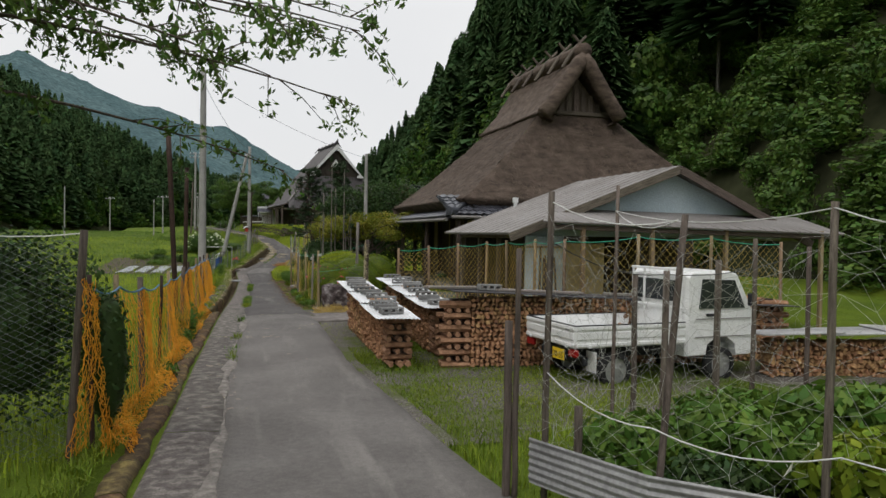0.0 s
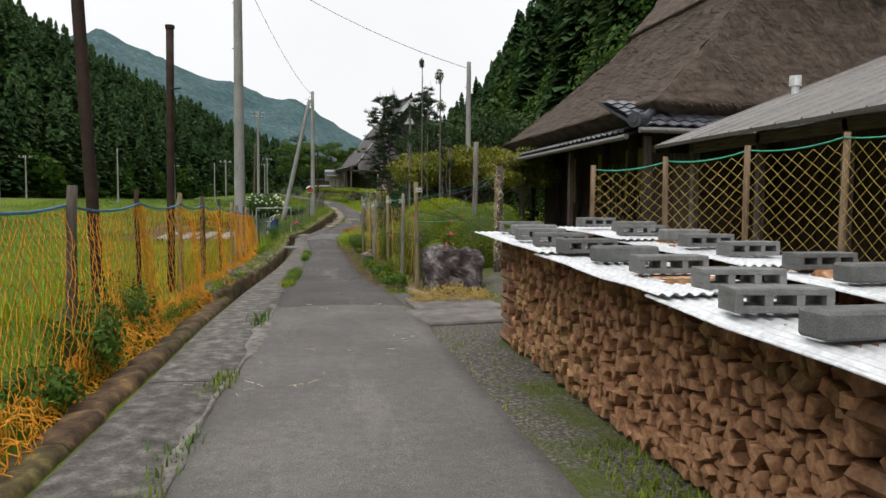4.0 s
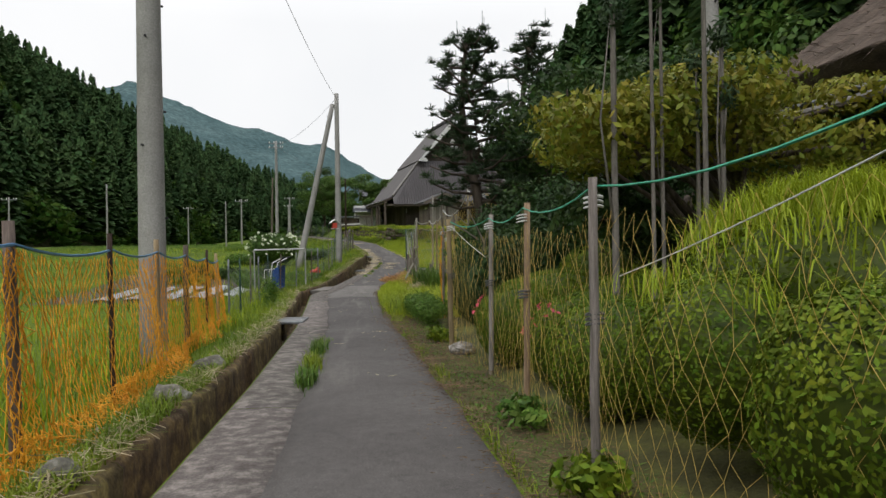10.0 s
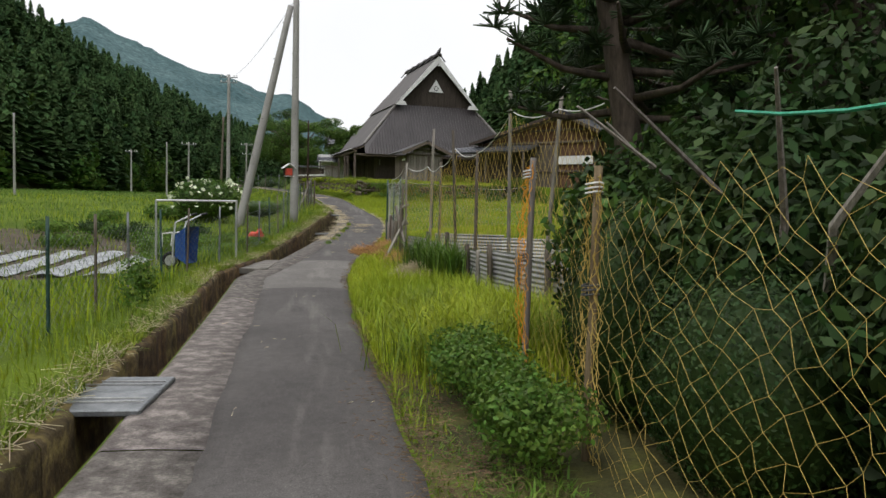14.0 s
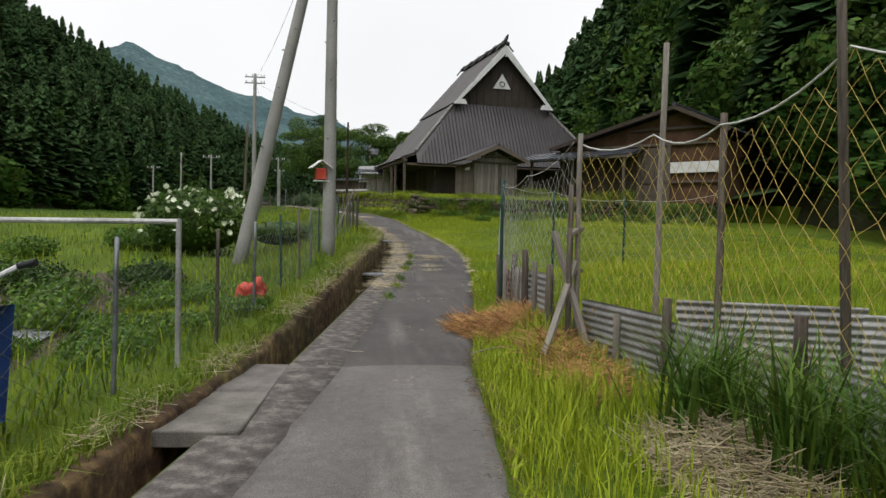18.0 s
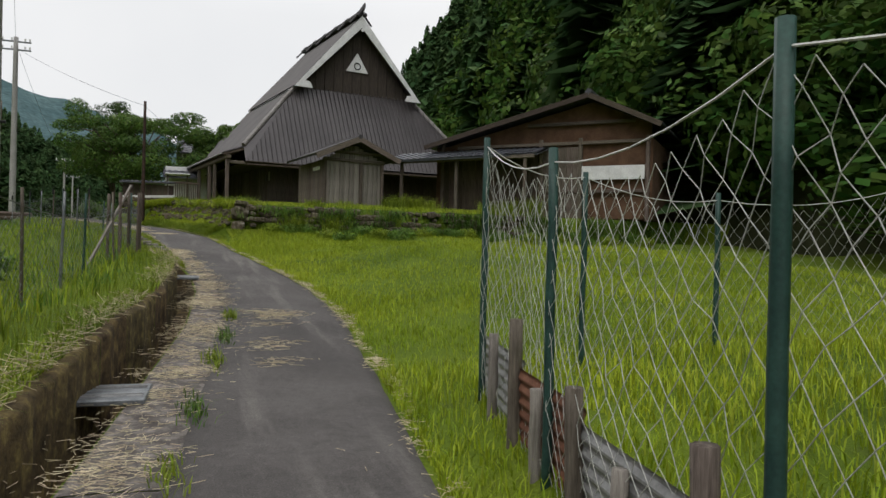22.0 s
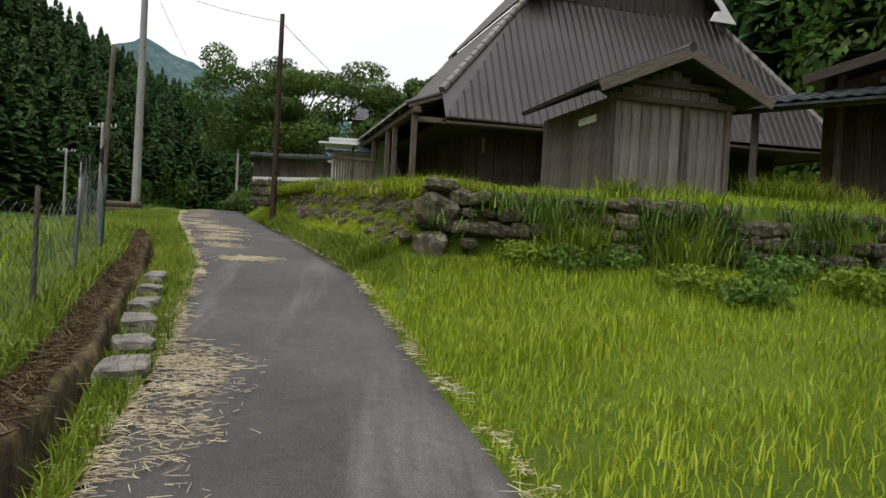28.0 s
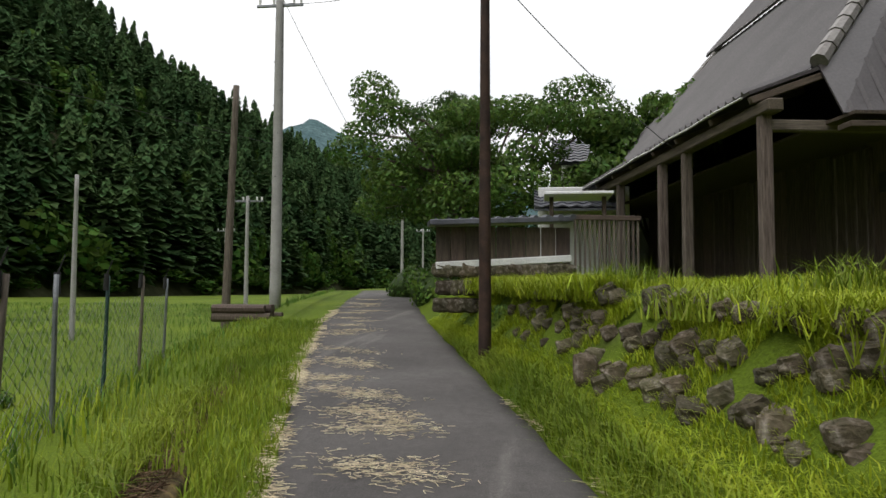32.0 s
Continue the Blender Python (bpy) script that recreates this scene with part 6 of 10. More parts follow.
def bush(name, c, r, n, size, material, label, seed, group="", lumps=6, cat="shrub", shell=0.72, core=True, fill=0.74, fill_mat=None, main=0.86, tilt=0.55):
    """A dense shrub: leaves over lumpy clusters round a dark lump standing in for the shade within."""
    rng = np.random.default_rng(seed)
    b = thing(name, (c[0], c[1], ground_z(c[0], c[1])), label, cat, group)
    z0 = ground_z(c[0], c[1])
    cs = [(0, 0, c[2] - z0)] + [(r[0] * rng.uniform(-0.5, 0.5), r[1] * rng.uniform(-0.5, 0.5), c[2] - z0 + r[2] * rng.uniform(-0.25, 0.4)) for _ in range(lumps)]
    rs = [tuple(q * main for q in r)] + [tuple(q * rng.uniform(0.42, 0.62) for q in r) for _ in range(lumps)]
    part("foliage", quads_mesh("foliage", leaf_quads(rng, cs, rs, n, size, shell, tilt=tilt)), material, b)
    # added dark body in place of the shade between the leaves
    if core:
        part("inner_mass", lump((0, 0, c[2] - z0), r, fill, seed, 20, 14, 0.14 if fill < 0.8 else 0.05), fill_mat or DARK_LEAF_AND_SHADE, b, smooth=True)
    return b


def blossoms(parent, pts, size, material, seed=1, petals=5, name="blossom"):
    """Open flowers, each its own part."""
    rr = random.Random(seed)
    g = Geo()
    for k in range(petals):
        a = 2 * math.pi * k / petals
        ca, sa = math.cos(a), math.sin(a)
        g.add([(0, 0, 0), (size * 0.6 * math.cos(a - 0.45), size * 0.6 * math.sin(a - 0.45), size * 0.25), (size * ca, size * sa, size * 0.3), (size * 0.6 * math.cos(a + 0.45), size * 0.6 * math.sin(a + 0.45), size * 0.25)], [(0, 1, 2, 3)])
    me = g.mesh(name)
    me.materials.append(material)
    for p in pts:
        k = rr.uniform(0.7, 1.25)
        part(name, me, material, parent, at=pose(*p, rr.uniform(-70, 70), rr.uniform(-70, 70), rr.uniform(0, 360)) @ Matrix.Diagonal((k, k, k, 1)))


def utility_pole(x, y, top, r, material, label, foot=None, lean=(0, 0), bands=True, arms=0):
    z = ground_z(x, y) if foot is None else foot
    p = thing("utility_pole", (0, 0, 0), label, "pole", "utility poles")
    g = Geo()
    n = 10
    g.tube([(x + lean[0] * i / n, y + lean[1] * i / n, z - 0.4 + (top - z + 0.4) * i / n) for i in range(n + 1)], [r * (1 - 0.34 * i / n) for i in range(n + 1)], 16)
    part("shaft", g, material, p, smooth=True)
    if bands:
        k = 0
        zz = z + 1.8
        while zz < top - 0.3:
            t = (zz - z) / (top - z)
            b = Geo()
            a = k * 2.2
            cx, cy, rr_ = x + lean[0] * t, y + lean[1] * t, r * (1 - 0.34 * t)
            b.rod((cx + rr_ * 0.8 * math.cos(a), cy + rr_ * 0.8 * math.sin(a), zz), (cx + (rr_ + 0.035) * math.cos(a), cy + (rr_ + 0.035) * math.sin(a), zz), 0.014, n=6)
            part("step_socket", b, BLACK, p)
            zz += 0.45
            k += 1
    for k in range(arms):
        b = Geo()
        zz = top - 0.25 - 0.45 * k
        b.box((x + lean[0], y + lean[1], zz), (1.5, 0.08, 0.08), None, 0.01)
        arm = part("crossarm", b, STEEL_POST, p)
        for q in (-0.65, -0.2, 0.45, 0.68):
            c = Geo()
            c.rod((x + lean[0] + q, y + lean[1], zz + 0.03), (x + lean[0] + q, y + lean[1], zz + 0.2), 0.035, 0.05, 8)
            part("insulator", c, WHITE_PAINT, arm)
    return p


def pole_wire(a, b, sag, r=0.009):
    g = Geo()
    A, B = Vector(a), Vector(b)
    g.tube([tuple(A.lerp(B, k / 14) - Vector((0, 0, sag * 4 * (k / 14) * (1 - k / 14)))) for k in range(15)], r, 4)
    solo("overhead_wire", g, WIRE, "thin black overhead wire between poles", "wire", "overhead wires")


# ---- left side, from the start: vine-grown mesh fence, then the orange net ----
vine = thing("mesh_fence", (0, 0, 0), "tall wire mesh fence on leaning posts, overgrown with vines", "fence")
for x, y, t, l in ((-1.63, 6.97, 1.98, (0.13, 0)), (-3.36, 7.1, 2.15, (0.05, 0)), (-5.2, 7.3, 2.1, (0, 0))):
    stake(vine, x, y, t, 0.037, WOOD_OLD, l)
part("mesh", net_mesh("mesh", [(-1.5, 6.97, 1.9), (-3.32, 7.1, 1.95), (-5.2, 7.3, 2.0)], [(-1.63, 6.97, -0.1), (-3.36, 7.1, -0.1), (-5.2, 7.3, -0.1)], 0.065, 0.065, 0.0015, 3, 0.01, 0.05, 0.02), STEEL_POST, vine)
cord("top_cord", [(-1.5, 6.97, 1.95), (-3.32, 7.1, 2.1), (-5.2, 7.3, 2.1)], 0.006, ROPE_WHITE, "", parent=vine, sag=0.1)
part("net_fold", net_mesh("net_fold", [(-1.5, 6.9, 1.55), (-1.45, 7.15, 1.5)], [(-1.6, 6.85, -0.05), (-1.5, 7.2, -0.05)], 0.014, 0.09, 0.003, 55, 0.03, 0.02, 0.06), NET_ORANGE, vine, "gathered fold of orange net")
bush("vine_thicket", (-2.6, 7.9, 0.95), (1.25, 0.6, 1.2), 13000, 0.042, DARK_LEAF_AND_SHADE, "dark thicket of climbing vines over the mesh fence", 4, lumps=14, shell=0.5, fill=0.55)
bush("vine_thicket", (-5.0, 8.3, 1.5), (1.5, 0.8, 2.1), 13000, 0.05, DARK_LEAF_AND_SHADE, "dark thicket of climbing vines over the mesh fence", 5, lumps=12, shell=0.5, fill=0.55)
bush("vine_thicket", (-1.42, 7.55, 0.75), (0.26, 0.35, 0.85), 1800, 0.04, DARK_LEAF_AND_SHADE, "leafy climbing vine at the end of the mesh fence", 6, lumps=5)

NET_L = ((7.3, -1.48, 1.40), (8.7, -1.5, 1.32), (9.9, -1.42, 1.22), (11.4, -1.42, 1.15), (13.2, -1.45, 1.12), (15.2, -1.48, 1.10), (17.3, -1.5, 1.12), (19.3, -1.5, 1.12), (21.3, -1.55, 1.10), (23.4, -1.6, 1.08), (25.4, -1.65, 1.02), (27.4, -1.75, 0.95), (29.4, -1.85, 0.92), (31.4, -2.0, 0.90), (33.4, -2.15, 0.85), (35.2, -2.25, 0.78), (36.8, -2.35, 0.72))
netl = thing("net_fence", (0, 0, 0), "orange plastic net fence on thin rusty and wooden stakes", "fence", "net fences")
for i, (y, x, t) in enumerate(NET_L):
    stake(netl, x, y, t + 0.16, 0.024 + 0.008 * (i % 3), (RUST_POLE, POST_WOOD, WOOD_OLD)[i % 3], (rnd(-0.05, 0.05), rnd(-0.08, 0.08)))
tops, foots = [(x, y, t) for y, x, t in NET_L], [(x + 0.16, y, ground_z(x, y) - 0.02) for y, x, t in NET_L]
for a, b in ((0, 6), (6, 11), (11, 16)):
    part("net", net_mesh("net", tops[a:b + 1], foots[a:b + 1], 0.042, 0.15, 0.0030, 7 + a, 0.02, 0.07, 0.08), NET_ORANGE, netl)
part("net_hem", net_mesh("net_hem", [(x + 0.1, y, ground_z(x, y) + 0.22) for y, x, t in NET_L], [(x + 0.34, y, rise(y) - 0.10) for y, x, t in NET_L], 0.03, 0.05, 0.0035, 17, 0.05, 0.05, 0.10), NET_ORANGE, netl, "bunched net lying over the bank edge")
cord("top_cord", [(x, y, t + 0.02) for y, x, t in NET_L], 0.011, ROPE_BLUE, "blue-green cord along the top", parent=netl, sag=0.06)
for i in (0, 2, 4, 6, 11, 15):
    y, x, t = NET_L[i]
    part("net_fold", net_mesh("net_fold", [(x, y - 0.10, t), (x, y + 0.12, t)], [(x + 0.1, y - 0.16, ground_z(x, y)), (x + 0.12, y + 0.2, ground_z(x, y))], 0.014, 0.09, 0.0035, 60 + i, 0.03, 0.02, 0.06), NET_ORANGE, netl, "gathered fold of orange net")

for x, y, t, l in ((-1.69, 16.7, 4.15, (-0.22, 0.0)), (-1.92, 20.7, 3.7, (0.04, 0.0))):
    p = thing("steel_pole", (0, 0, 0), "slender rusted steel pole standing by the net fence", "pole", "rusted poles")
    g = Geo()
    g.tube([(x + l[0] * i / 6, y, ground_z(x, y) - 0.3 + (t - ground_z(x, y) + 0.3) * i / 6) for i in range(7)], 0.055, 10)
    part("shaft", g, RUST_POLE, p, smooth=True)
    g = Geo()
    g.rod((x + l[0], y, t - 0.02), (x + l[0], y, t + 0.03), 0.066, n=10)
    part("cap", g, RUST_POLE, p)
    g = Geo()
    g.rod((x + l[0] * 0.8, y - 0.04, t - 0.9), (x + l[0] * 0.8 + 0.16, y - 0.08, t - 0.88), 0.012, n=6)
    part("hook", g, RUST_POLE, p)

utility_pole(-2.28, 32.2, 8.9, 0.175, POLE_CONC, "tall weathered concrete utility pole beside the lane")
utility_pole(-0.62, 59.3, 8.85, 0.16, POLE_CONC, "tall concrete utility pole on the bank")
utility_pole(-2.72, 59.2, 8.3, 0.17, POLE_CONC, "leaning concrete brace pole propping its neighbour", lean=(1.9, 0.1), bands=True)
utility_pole(-7.85, 98.0, 12.3, 0.18, POLE_CONC, "concrete utility pole with steel crossarms", arms=2)
utility_pole(-8.1, 95.0, 8.2, 0.12, WOOD_OLD, "short grey wooden pole on the bank", lean=(0.2, 0), bands=False)
utility_pole(-0.62, 86.1, 7.2, 0.085, RUST_POLE, "slim dark steel lamp pole beside the lane", bands=False)
utility_pole(4.62, 31.1, 5.5, 0.1, POLE_CONC, "concrete pole standing behind the garden trees", bands=True)
for x, y, t, r, ar in ((-12.5, 95.1, 5.9, 0.08, 0), (-9, 125, 8.5, 0.12, 1), (-11.5, 150, 9, 0.12, 1), (-27, 75, 6.3, 0.09, 0), (-20, 84, 6.6, 0.09, 0), (-33, 96, 6.5, 0.1, 1), (-42, 88, 6.4, 0.1, 1), (-13, 108, 7, 0.11, 1), (-24, 130, 7.5, 0.12, 1), (-38, 60, 5.5, 0.09, 1)):
    utility_pole(x, y, t, r, POLE_CONC, "distant grey pole standing in the fields", bands=False, arms=ar)
pole_wire((-2.28, 32.2, 8.4), (-0.62, 59.3, 8.6), 0.5)
pole_wire((-2.28, 32.2, 8.4), (-6, -20, 8.0), 0.6)
pole_wire((-2.28, 32.2, 8.6), (4.62, 31.1, 5.3), 0.3)
pole_wire((-0.62, 59.3, 8.6), (-7.85, 98.0, 11.9), 0.5)
pole_wire((-7.85, 98.0, 7.2), (-30, 62, 11.0), 0.6)
pole_wire((-7.85, 98.0, 12.0), (-9, 125, 8.3), 0.6)
pole_wire((-0.62, 86.1, 7.0), (2.7, 89.5, 4.9), 0.15, 0.007)
pole_wire((-0.62, 86.1, 7.0), (-7.85, 98.0, 11.7), 0.2)

# stones set along the bank edge
for i, (y, dx, s) in enumerate(((23.2, 0.02, 0.16), (23.9, 0.05, 0.13), (24.8, 0.0, 0.15), (25.9, 0.05, 0.14), (27.0, 0.0, 0.12), (28.1, 0.03, 0.16), (29.3, 0.0, 0.14), (30.2, 0.05, 0.17), (31.1, 0.02, 0.15), (32.0, 0.0, 0.18), (20.6, 0.0, 0.13), (18.6, 0.0, 0.15))[::2]):
    x = drain_at(y) - 0.52 - dx
    solo("edge_stone", lump((0, 0, 0), (s * 1.3, s, s * 0.75), 1.0, i * 3 + 1, 10, 7, 0.3), STONE, "grey stone set on the edge of the drain", "stone", "edge stones", smooth=True, at=pose(x, y, rise(y) + 0.09, 0, 0, rnd(0, 180)))
# rough mossy lining of the drain
lining = thing("drain_lining", (0, 0, 0), "mossy rough stone and concrete lining along the drain", "retaining wall", kind="structure")


def lining_row(y, near=-0.30, far=-0.56):
    x, z = drain_at(y), rise(y)
    zt = (ground_z(x - 0.66, y) if far < 0 else z) + 0.005 + 0.04 * nz(y, 7, 0, 2.2) + 0.03 * nz(y, 9, 0, 8)
    s_ = 1 if far < near else -1
    j = 0.05 * nz(y, 1, 0, 1.7) + 0.03 * nz(y, 2, 0, 7)
    if far < near:
        near += lerp(y, (68.5, 71.5), (0.0, 0.17))
        zt -= lerp(y, (68.5, 72.5), (0.0, 0.10))
        far += lerp(y, (68.5, 71.5), (0.0, 0.29))
    n, f = x + near + j, x + far + j
    return [(n + 0.02 * s_, y, z - 0.45), (n + 0.03 * nz(y, 4, 0, 5), y, (z + zt) / 2 - 0.25), (n, y, zt - 0.04), (n - 0.035 * s_, y, zt), ((n + f) / 2, y, zt + 0.02 * nz(y, 5, 0, 6)), (f, y, zt - 0.02), (f - 0.02 * s_, y, zt - 0.2)]


yv, lr_ = 2.0, random.Random(61)
while yv < 19.3:
    ln = lr_.uniform(0.6, 1.4)
    part("kerb_stone", strip("kerb_stone", [yv + (ln - 0.01) * k / 10 for k in range(11)], lambda v: lining_row(v, -0.03, -0.26)), DRAIN_WALL, lining)
    yv += ln
yv = 19.4
while yv < 84:
    ln = lr_.uniform(0.5, 1.3)
    part("lining_stone", strip("lining_stone", [yv + (ln - 0.008) * k / 10 for k in range(11)], lining_row), DRAIN_WALL, lining)
    yv += ln
for i in range(6):
    y = 72.2 + 0.58 * i
    part("slab", boxy((0.17 - 0.012 * i, 0.27, 0.07), 31 + i, 16, 12, 0.2, 0.35), CRUMBLE, lining, "broken pale concrete slab", smooth=False, at=pose(drain_at(y) + 0.14, y, rise(y) + 0.05, lr_.uniform(-3, 3), lr_.uniform(-4, 4), lr_.uniform(-8, 8) + 14))
w3 = np.random.default_rng(23)
n = 15000
ys = w3.uniform(6, 84, n)
xs = np.array([drain_at(v) for v in ys.tolist()]) - 0.36 - 0.3 * w3.random(n)
blades("drain_edge_grass", xs, ys, np.array([ground_z(drain_at(v) - 0.66, v) for v in ys.tolist()]) + 0.03, np.full(n, 0.16), 0.005, GRASS_LEAF, "short grass over the lip of the drain", 1.3, 24)
n = 3400
ys = w3.uniform(20, 71, n)
ys = ys[np.array([nz(v, 6, 0, 0.5) for v in ys.tolist()]) > -0.1]
n = len(ys)
A = np.stack([np.array([drain_at(v) for v in ys.tolist()]) - 0.34 - 0.26 * w3.random(n), ys, np.array([ground_z(drain_at(v) - 0.66, v) for v in ys.tolist()]) + 0.06 + 0.03 * w3.random(n)], 1)
d_ = np.stack([w3.normal(0, 0.7, n), w3.normal(0, 0.8, n), w3.normal(-0.1, 0.35, n)], 1) * 0.11
n = 5200
ys = w3.uniform(69.5, 86, n)
M = np.stack([np.array([drain_at(v) for v in ys.tolist()]) - 0.20 - 0.24 * w3.random(n), ys, np.array([ground_z(drain_at(v) - 0.66, v) for v in ys.tolist()]) - 0.06 + 0.05 * w3.random(n)], 1)
m_ = np.stack([w3.normal(0, 0.8, n), w3.normal(0, 0.6, n), w3.normal(-0.1, 0.4, n)], 1) * 0.06
tagged(part("drain_edge_litter", strand_mesh("drain_edge_litter", M - m_, M + m_, 0.0042), LITTER), "brown matted roots and dry grass on the lip of the drain", "litter", kind="stuff")
tagged(part("drain_edge_straw", strand_mesh("drain_edge_straw", A - d_, A + d_, 0.0026), STRAW), "dry cut grass lying on the lip of the drain", "straw", kind="stuff")

# steel cover plates over the drain
for y, w, dz in ((37.2, 0.95, 0.02), (59.2, 0.7, 0.02), (67.6, 0.85, 0.02), (48.7, 2.4, 0.0)):
    cv = thing("drain_cover", pose(drain_at(y) - 0.2, y, rise(y) + (0.03 if y != 48.7 else -0.025), 0, 0, -3), "grey steel and concrete plate bridging the drain", "drain cover", "drain covers")
    wide = 1.15 if y == 48.7 else 0.72
    for k in range(2):
        g = Geo()
        g.box((0.36 - wide / 2, (k - 0.5) * w / 2, 0), (wide, w / 2 - 0.02, 0.05 if y != 48.7 else 0.12), None, 0.01)
        pl = part("plate", g, STEEL_POST if y != 48.7 else CONCRETE, cv)
        if y != 48.7:
            for q in (-0.1, 0.1):
                c = Geo()
                c.box((0, (k - 0.5) * w / 2 + q * w / 2, 0.03), (0.66, 0.012, 0.012))
                part("rib", c, TIN, pl)

# wire mesh fence on steel stakes, further along the left
WIRE_L = ((38.2, -2.4), (39.8, -2.42), (41.4, -2.42), (43.0, -2.42), (45.2, -2.42), (46.5, -2.22), (48.4, -1.86), (49.4, -1.6), (50.4, -1.45), (52.1, -1.3), (54.1, -1.15), (55.6, -0.98), (57.4, -0.9), (59.4, -0.85), (61.8, -0.75), (63.8, -0.65), (65.9, -0.6), (68.0, -0.3), (70.2, 0.0), (71.8, -0.25), (73.3, -0.55), (75.0, -0.95), (76.6, -1.3), (78.0, -1.85), (79.4, -2.36), (80.4, -2.9), (81.2, -3.35), (82.6, -3.95), (84.3, -4.6), (86.0, -5.2), (87.9, -5.9))
wf = thing("wire_fence", (0, 0, 0), "low wire mesh fence on dark steel stakes", "fence", "wire fences")
for i, (y, x) in enumerate(WIRE_L):
    stake(wf, x, y, ground_z(x, y) + (1.25 if 37 < y < 60 else 1.35 if y < 72 else 0.95 if y < 77 else 1.3), 0.022, (STEEL_POST, GREEN_POST, WOOD_OLD)[i % 3], (rnd(-0.04, 0.04), rnd(-0.07, 0.07)), "stake", n=6)
for y, x in WIRE_L[-8:]:
    z = ground_z(x, y) + 1.3
    g = Geo()
    g.rod((x, y, z - 0.16), (x + 0.005, y, z + 0.02), 0.03, 0.027, 8)
    cap = part("cap", g, RUBBER, wf, "black plastic cap")
    g = Geo()
    g.rod((x, y, z), (x + 0.05, y + 0.03, z + 0.17), 0.008, 0.006, 5)
    part("hook", g, RUBBER, cap)
for a, b in ((0, 9), (9, 18), (18, len(WIRE_L) - 1)):
    part("mesh", net_mesh("mesh", [(x, y, ground_z(x, y) + (1.05 if y < 72 or y > 77.5 else 0.8)) for y, x in WIRE_L[a:b + 1]], [(x, y, ground_z(x, y)) for y, x in WIRE_L[a:b + 1]], 0.11, 0.13, 0.0020, 30 + a, 0.01, 0.03, 0.02), STEEL_POST, wf)
for y, x in ((68.7, -0.25), (69.2, -0.12), (69.8, 0.02), (70.3, 0.05), (70.0, -0.35), (68.9, -0.5)):
    stake(wf, x, y, ground_z(x, y) + 1.35, 0.032, WOOD_OLD, (rnd(-0.03, 0.03), 0), "gate_stake")
beam(wf, "brace", (-0.75, 67.8, ground_z(-0.75, 67.8)), (-0.1, 69.4, ground_z(-0.1, 69.4) + 1.5), 0.05, 0.05, WOOD_GREY)
cord("loose_wire", [(-0.85, 61.0, 1.55), (-0.1, 70.2, 2.0)], 0.006, WIRE, "", parent=wf, sag=0.3)
gate = thing("pipe_gate", (0, 0, 0), "plain steel pipe gate frame between posts", "gate")
for p, q in (((-1.6, 49.35, -0.6), (-1.6, 49.35, 1.0)), ((-1.6, 49.35, 0.97), (-3.45, 49.5, 0.95)), ((-3.45, 49.5, -0.65), (-3.45, 49.5, 0.95))):
    g = Geo()
    g.rod(p, q, 0.026, n=8)
    part("pipe", g, TIN, gate)


# wheelbarrow tipped on its nose
wb = thing("wheelbarrow", pose(-2.22, 47.0, ground_z(-2.22, 47.0), 0, 0, 78), "blue wheelbarrow with white pipe handles standing on end", "wheelbarrow")
g = Geo()
P = [(-0.3, 0.0, 0.12), (0.3, 0.0, 0.12), (0.36, -0.02, 0.86), (-0.36, -0.02, 0.86)]
B = [(-0.2, 0.26, 0.25), (0.2, 0.26, 0.25), (0.24, 0.24, 0.70), (-0.24, 0.24, 0.70)]
g.add(P + B, [(4, 5, 6, 7), (0, 1, 5, 4), (1, 2, 6, 5), (2, 3, 7, 6), (3, 0, 4, 7)])
g.add([(x * 0.97, y + 0.012, z) for x, y, z in P] + [(x * 0.97, y - 0.012, z) for x, y, z in B], [(7, 6, 5, 4), (4, 5, 1, 0), (5, 6, 2, 1), (6, 7, 3, 2), (7, 4, 0, 3)])
part("tray", g, BLUE_PAINT, wb, "blue steel tray")
for s in (-1, 1):
    g = Geo()
    g.tube([(s * 0.10, 0.35, 0.12), (s * 0.2, 0.30, 0.5), (s * 0.27, 0.22, 0.95), (s * 0.28, -0.12, 1.12)], 0.018, 8)
    part("handle", g, WHITE_PAINT, wb, "white pipe handle")
    g = Geo()
    g.tube([(s * 0.22, 0.28, 0.75), (s * 0.24, 0.5, 0.72), (s * 0.22, 0.52, 0.45)], 0.014, 6)
    part("leg", g, WHITE_PAINT, wb)
    g = Geo()
    g.rod((s * 0.28, -0.10, 1.11), (s * 0.28, -0.22, 1.14), 0.022, n=8)
    part("grip", g, BLACK, wb)
g = Geo()
g.tube([(-0.02, 0.42 + 0.155 * math.cos(2 * math.pi * k / 20), 0.16 + 0.155 * math.sin(2 * math.pi * k / 20)) for k in range(21)], 0.035, 8)
wh = part("wheel", g, RUBBER, wb)
g = Geo()
g.rod((-0.06, 0.42, 0.16), (0.02, 0.42, 0.16), 0.11, n=14)
part("hub", g, CHROME, wh)

vb = bush("viburnum_bush", (-4.1, 61.6, 0.95), (1.5, 1.25, 1.05), 6500, 0.075, TREE_LEAF, "rounded bush with white flower heads on the bank", 12, lumps=10)
fr = random.Random(5)
zb = ground_z(-4.1, 61.6)
pts = []
for k in range(110):
    a, e = fr.uniform(0, 2 * math.pi), fr.uniform(-0.25, 1.0)
    q = fr.uniform(0.92, 1.08)
    pts.append((1.5 * q * math.cos(a) * math.cos(e), 1.25 * q * math.sin(a) * math.cos(e), 0.95 - zb + 1.05 * q * math.sin(e)))
blossoms(vb, pts, 0.085, FLOWER_WHITE, 4, 7)
bush("low_shrub", (-5.6, 63.5, 0.35), (1.6, 1.3, 0.5), 2600, 0.08, WEED, "low leafy growth beside the white-flowered bush", 13)
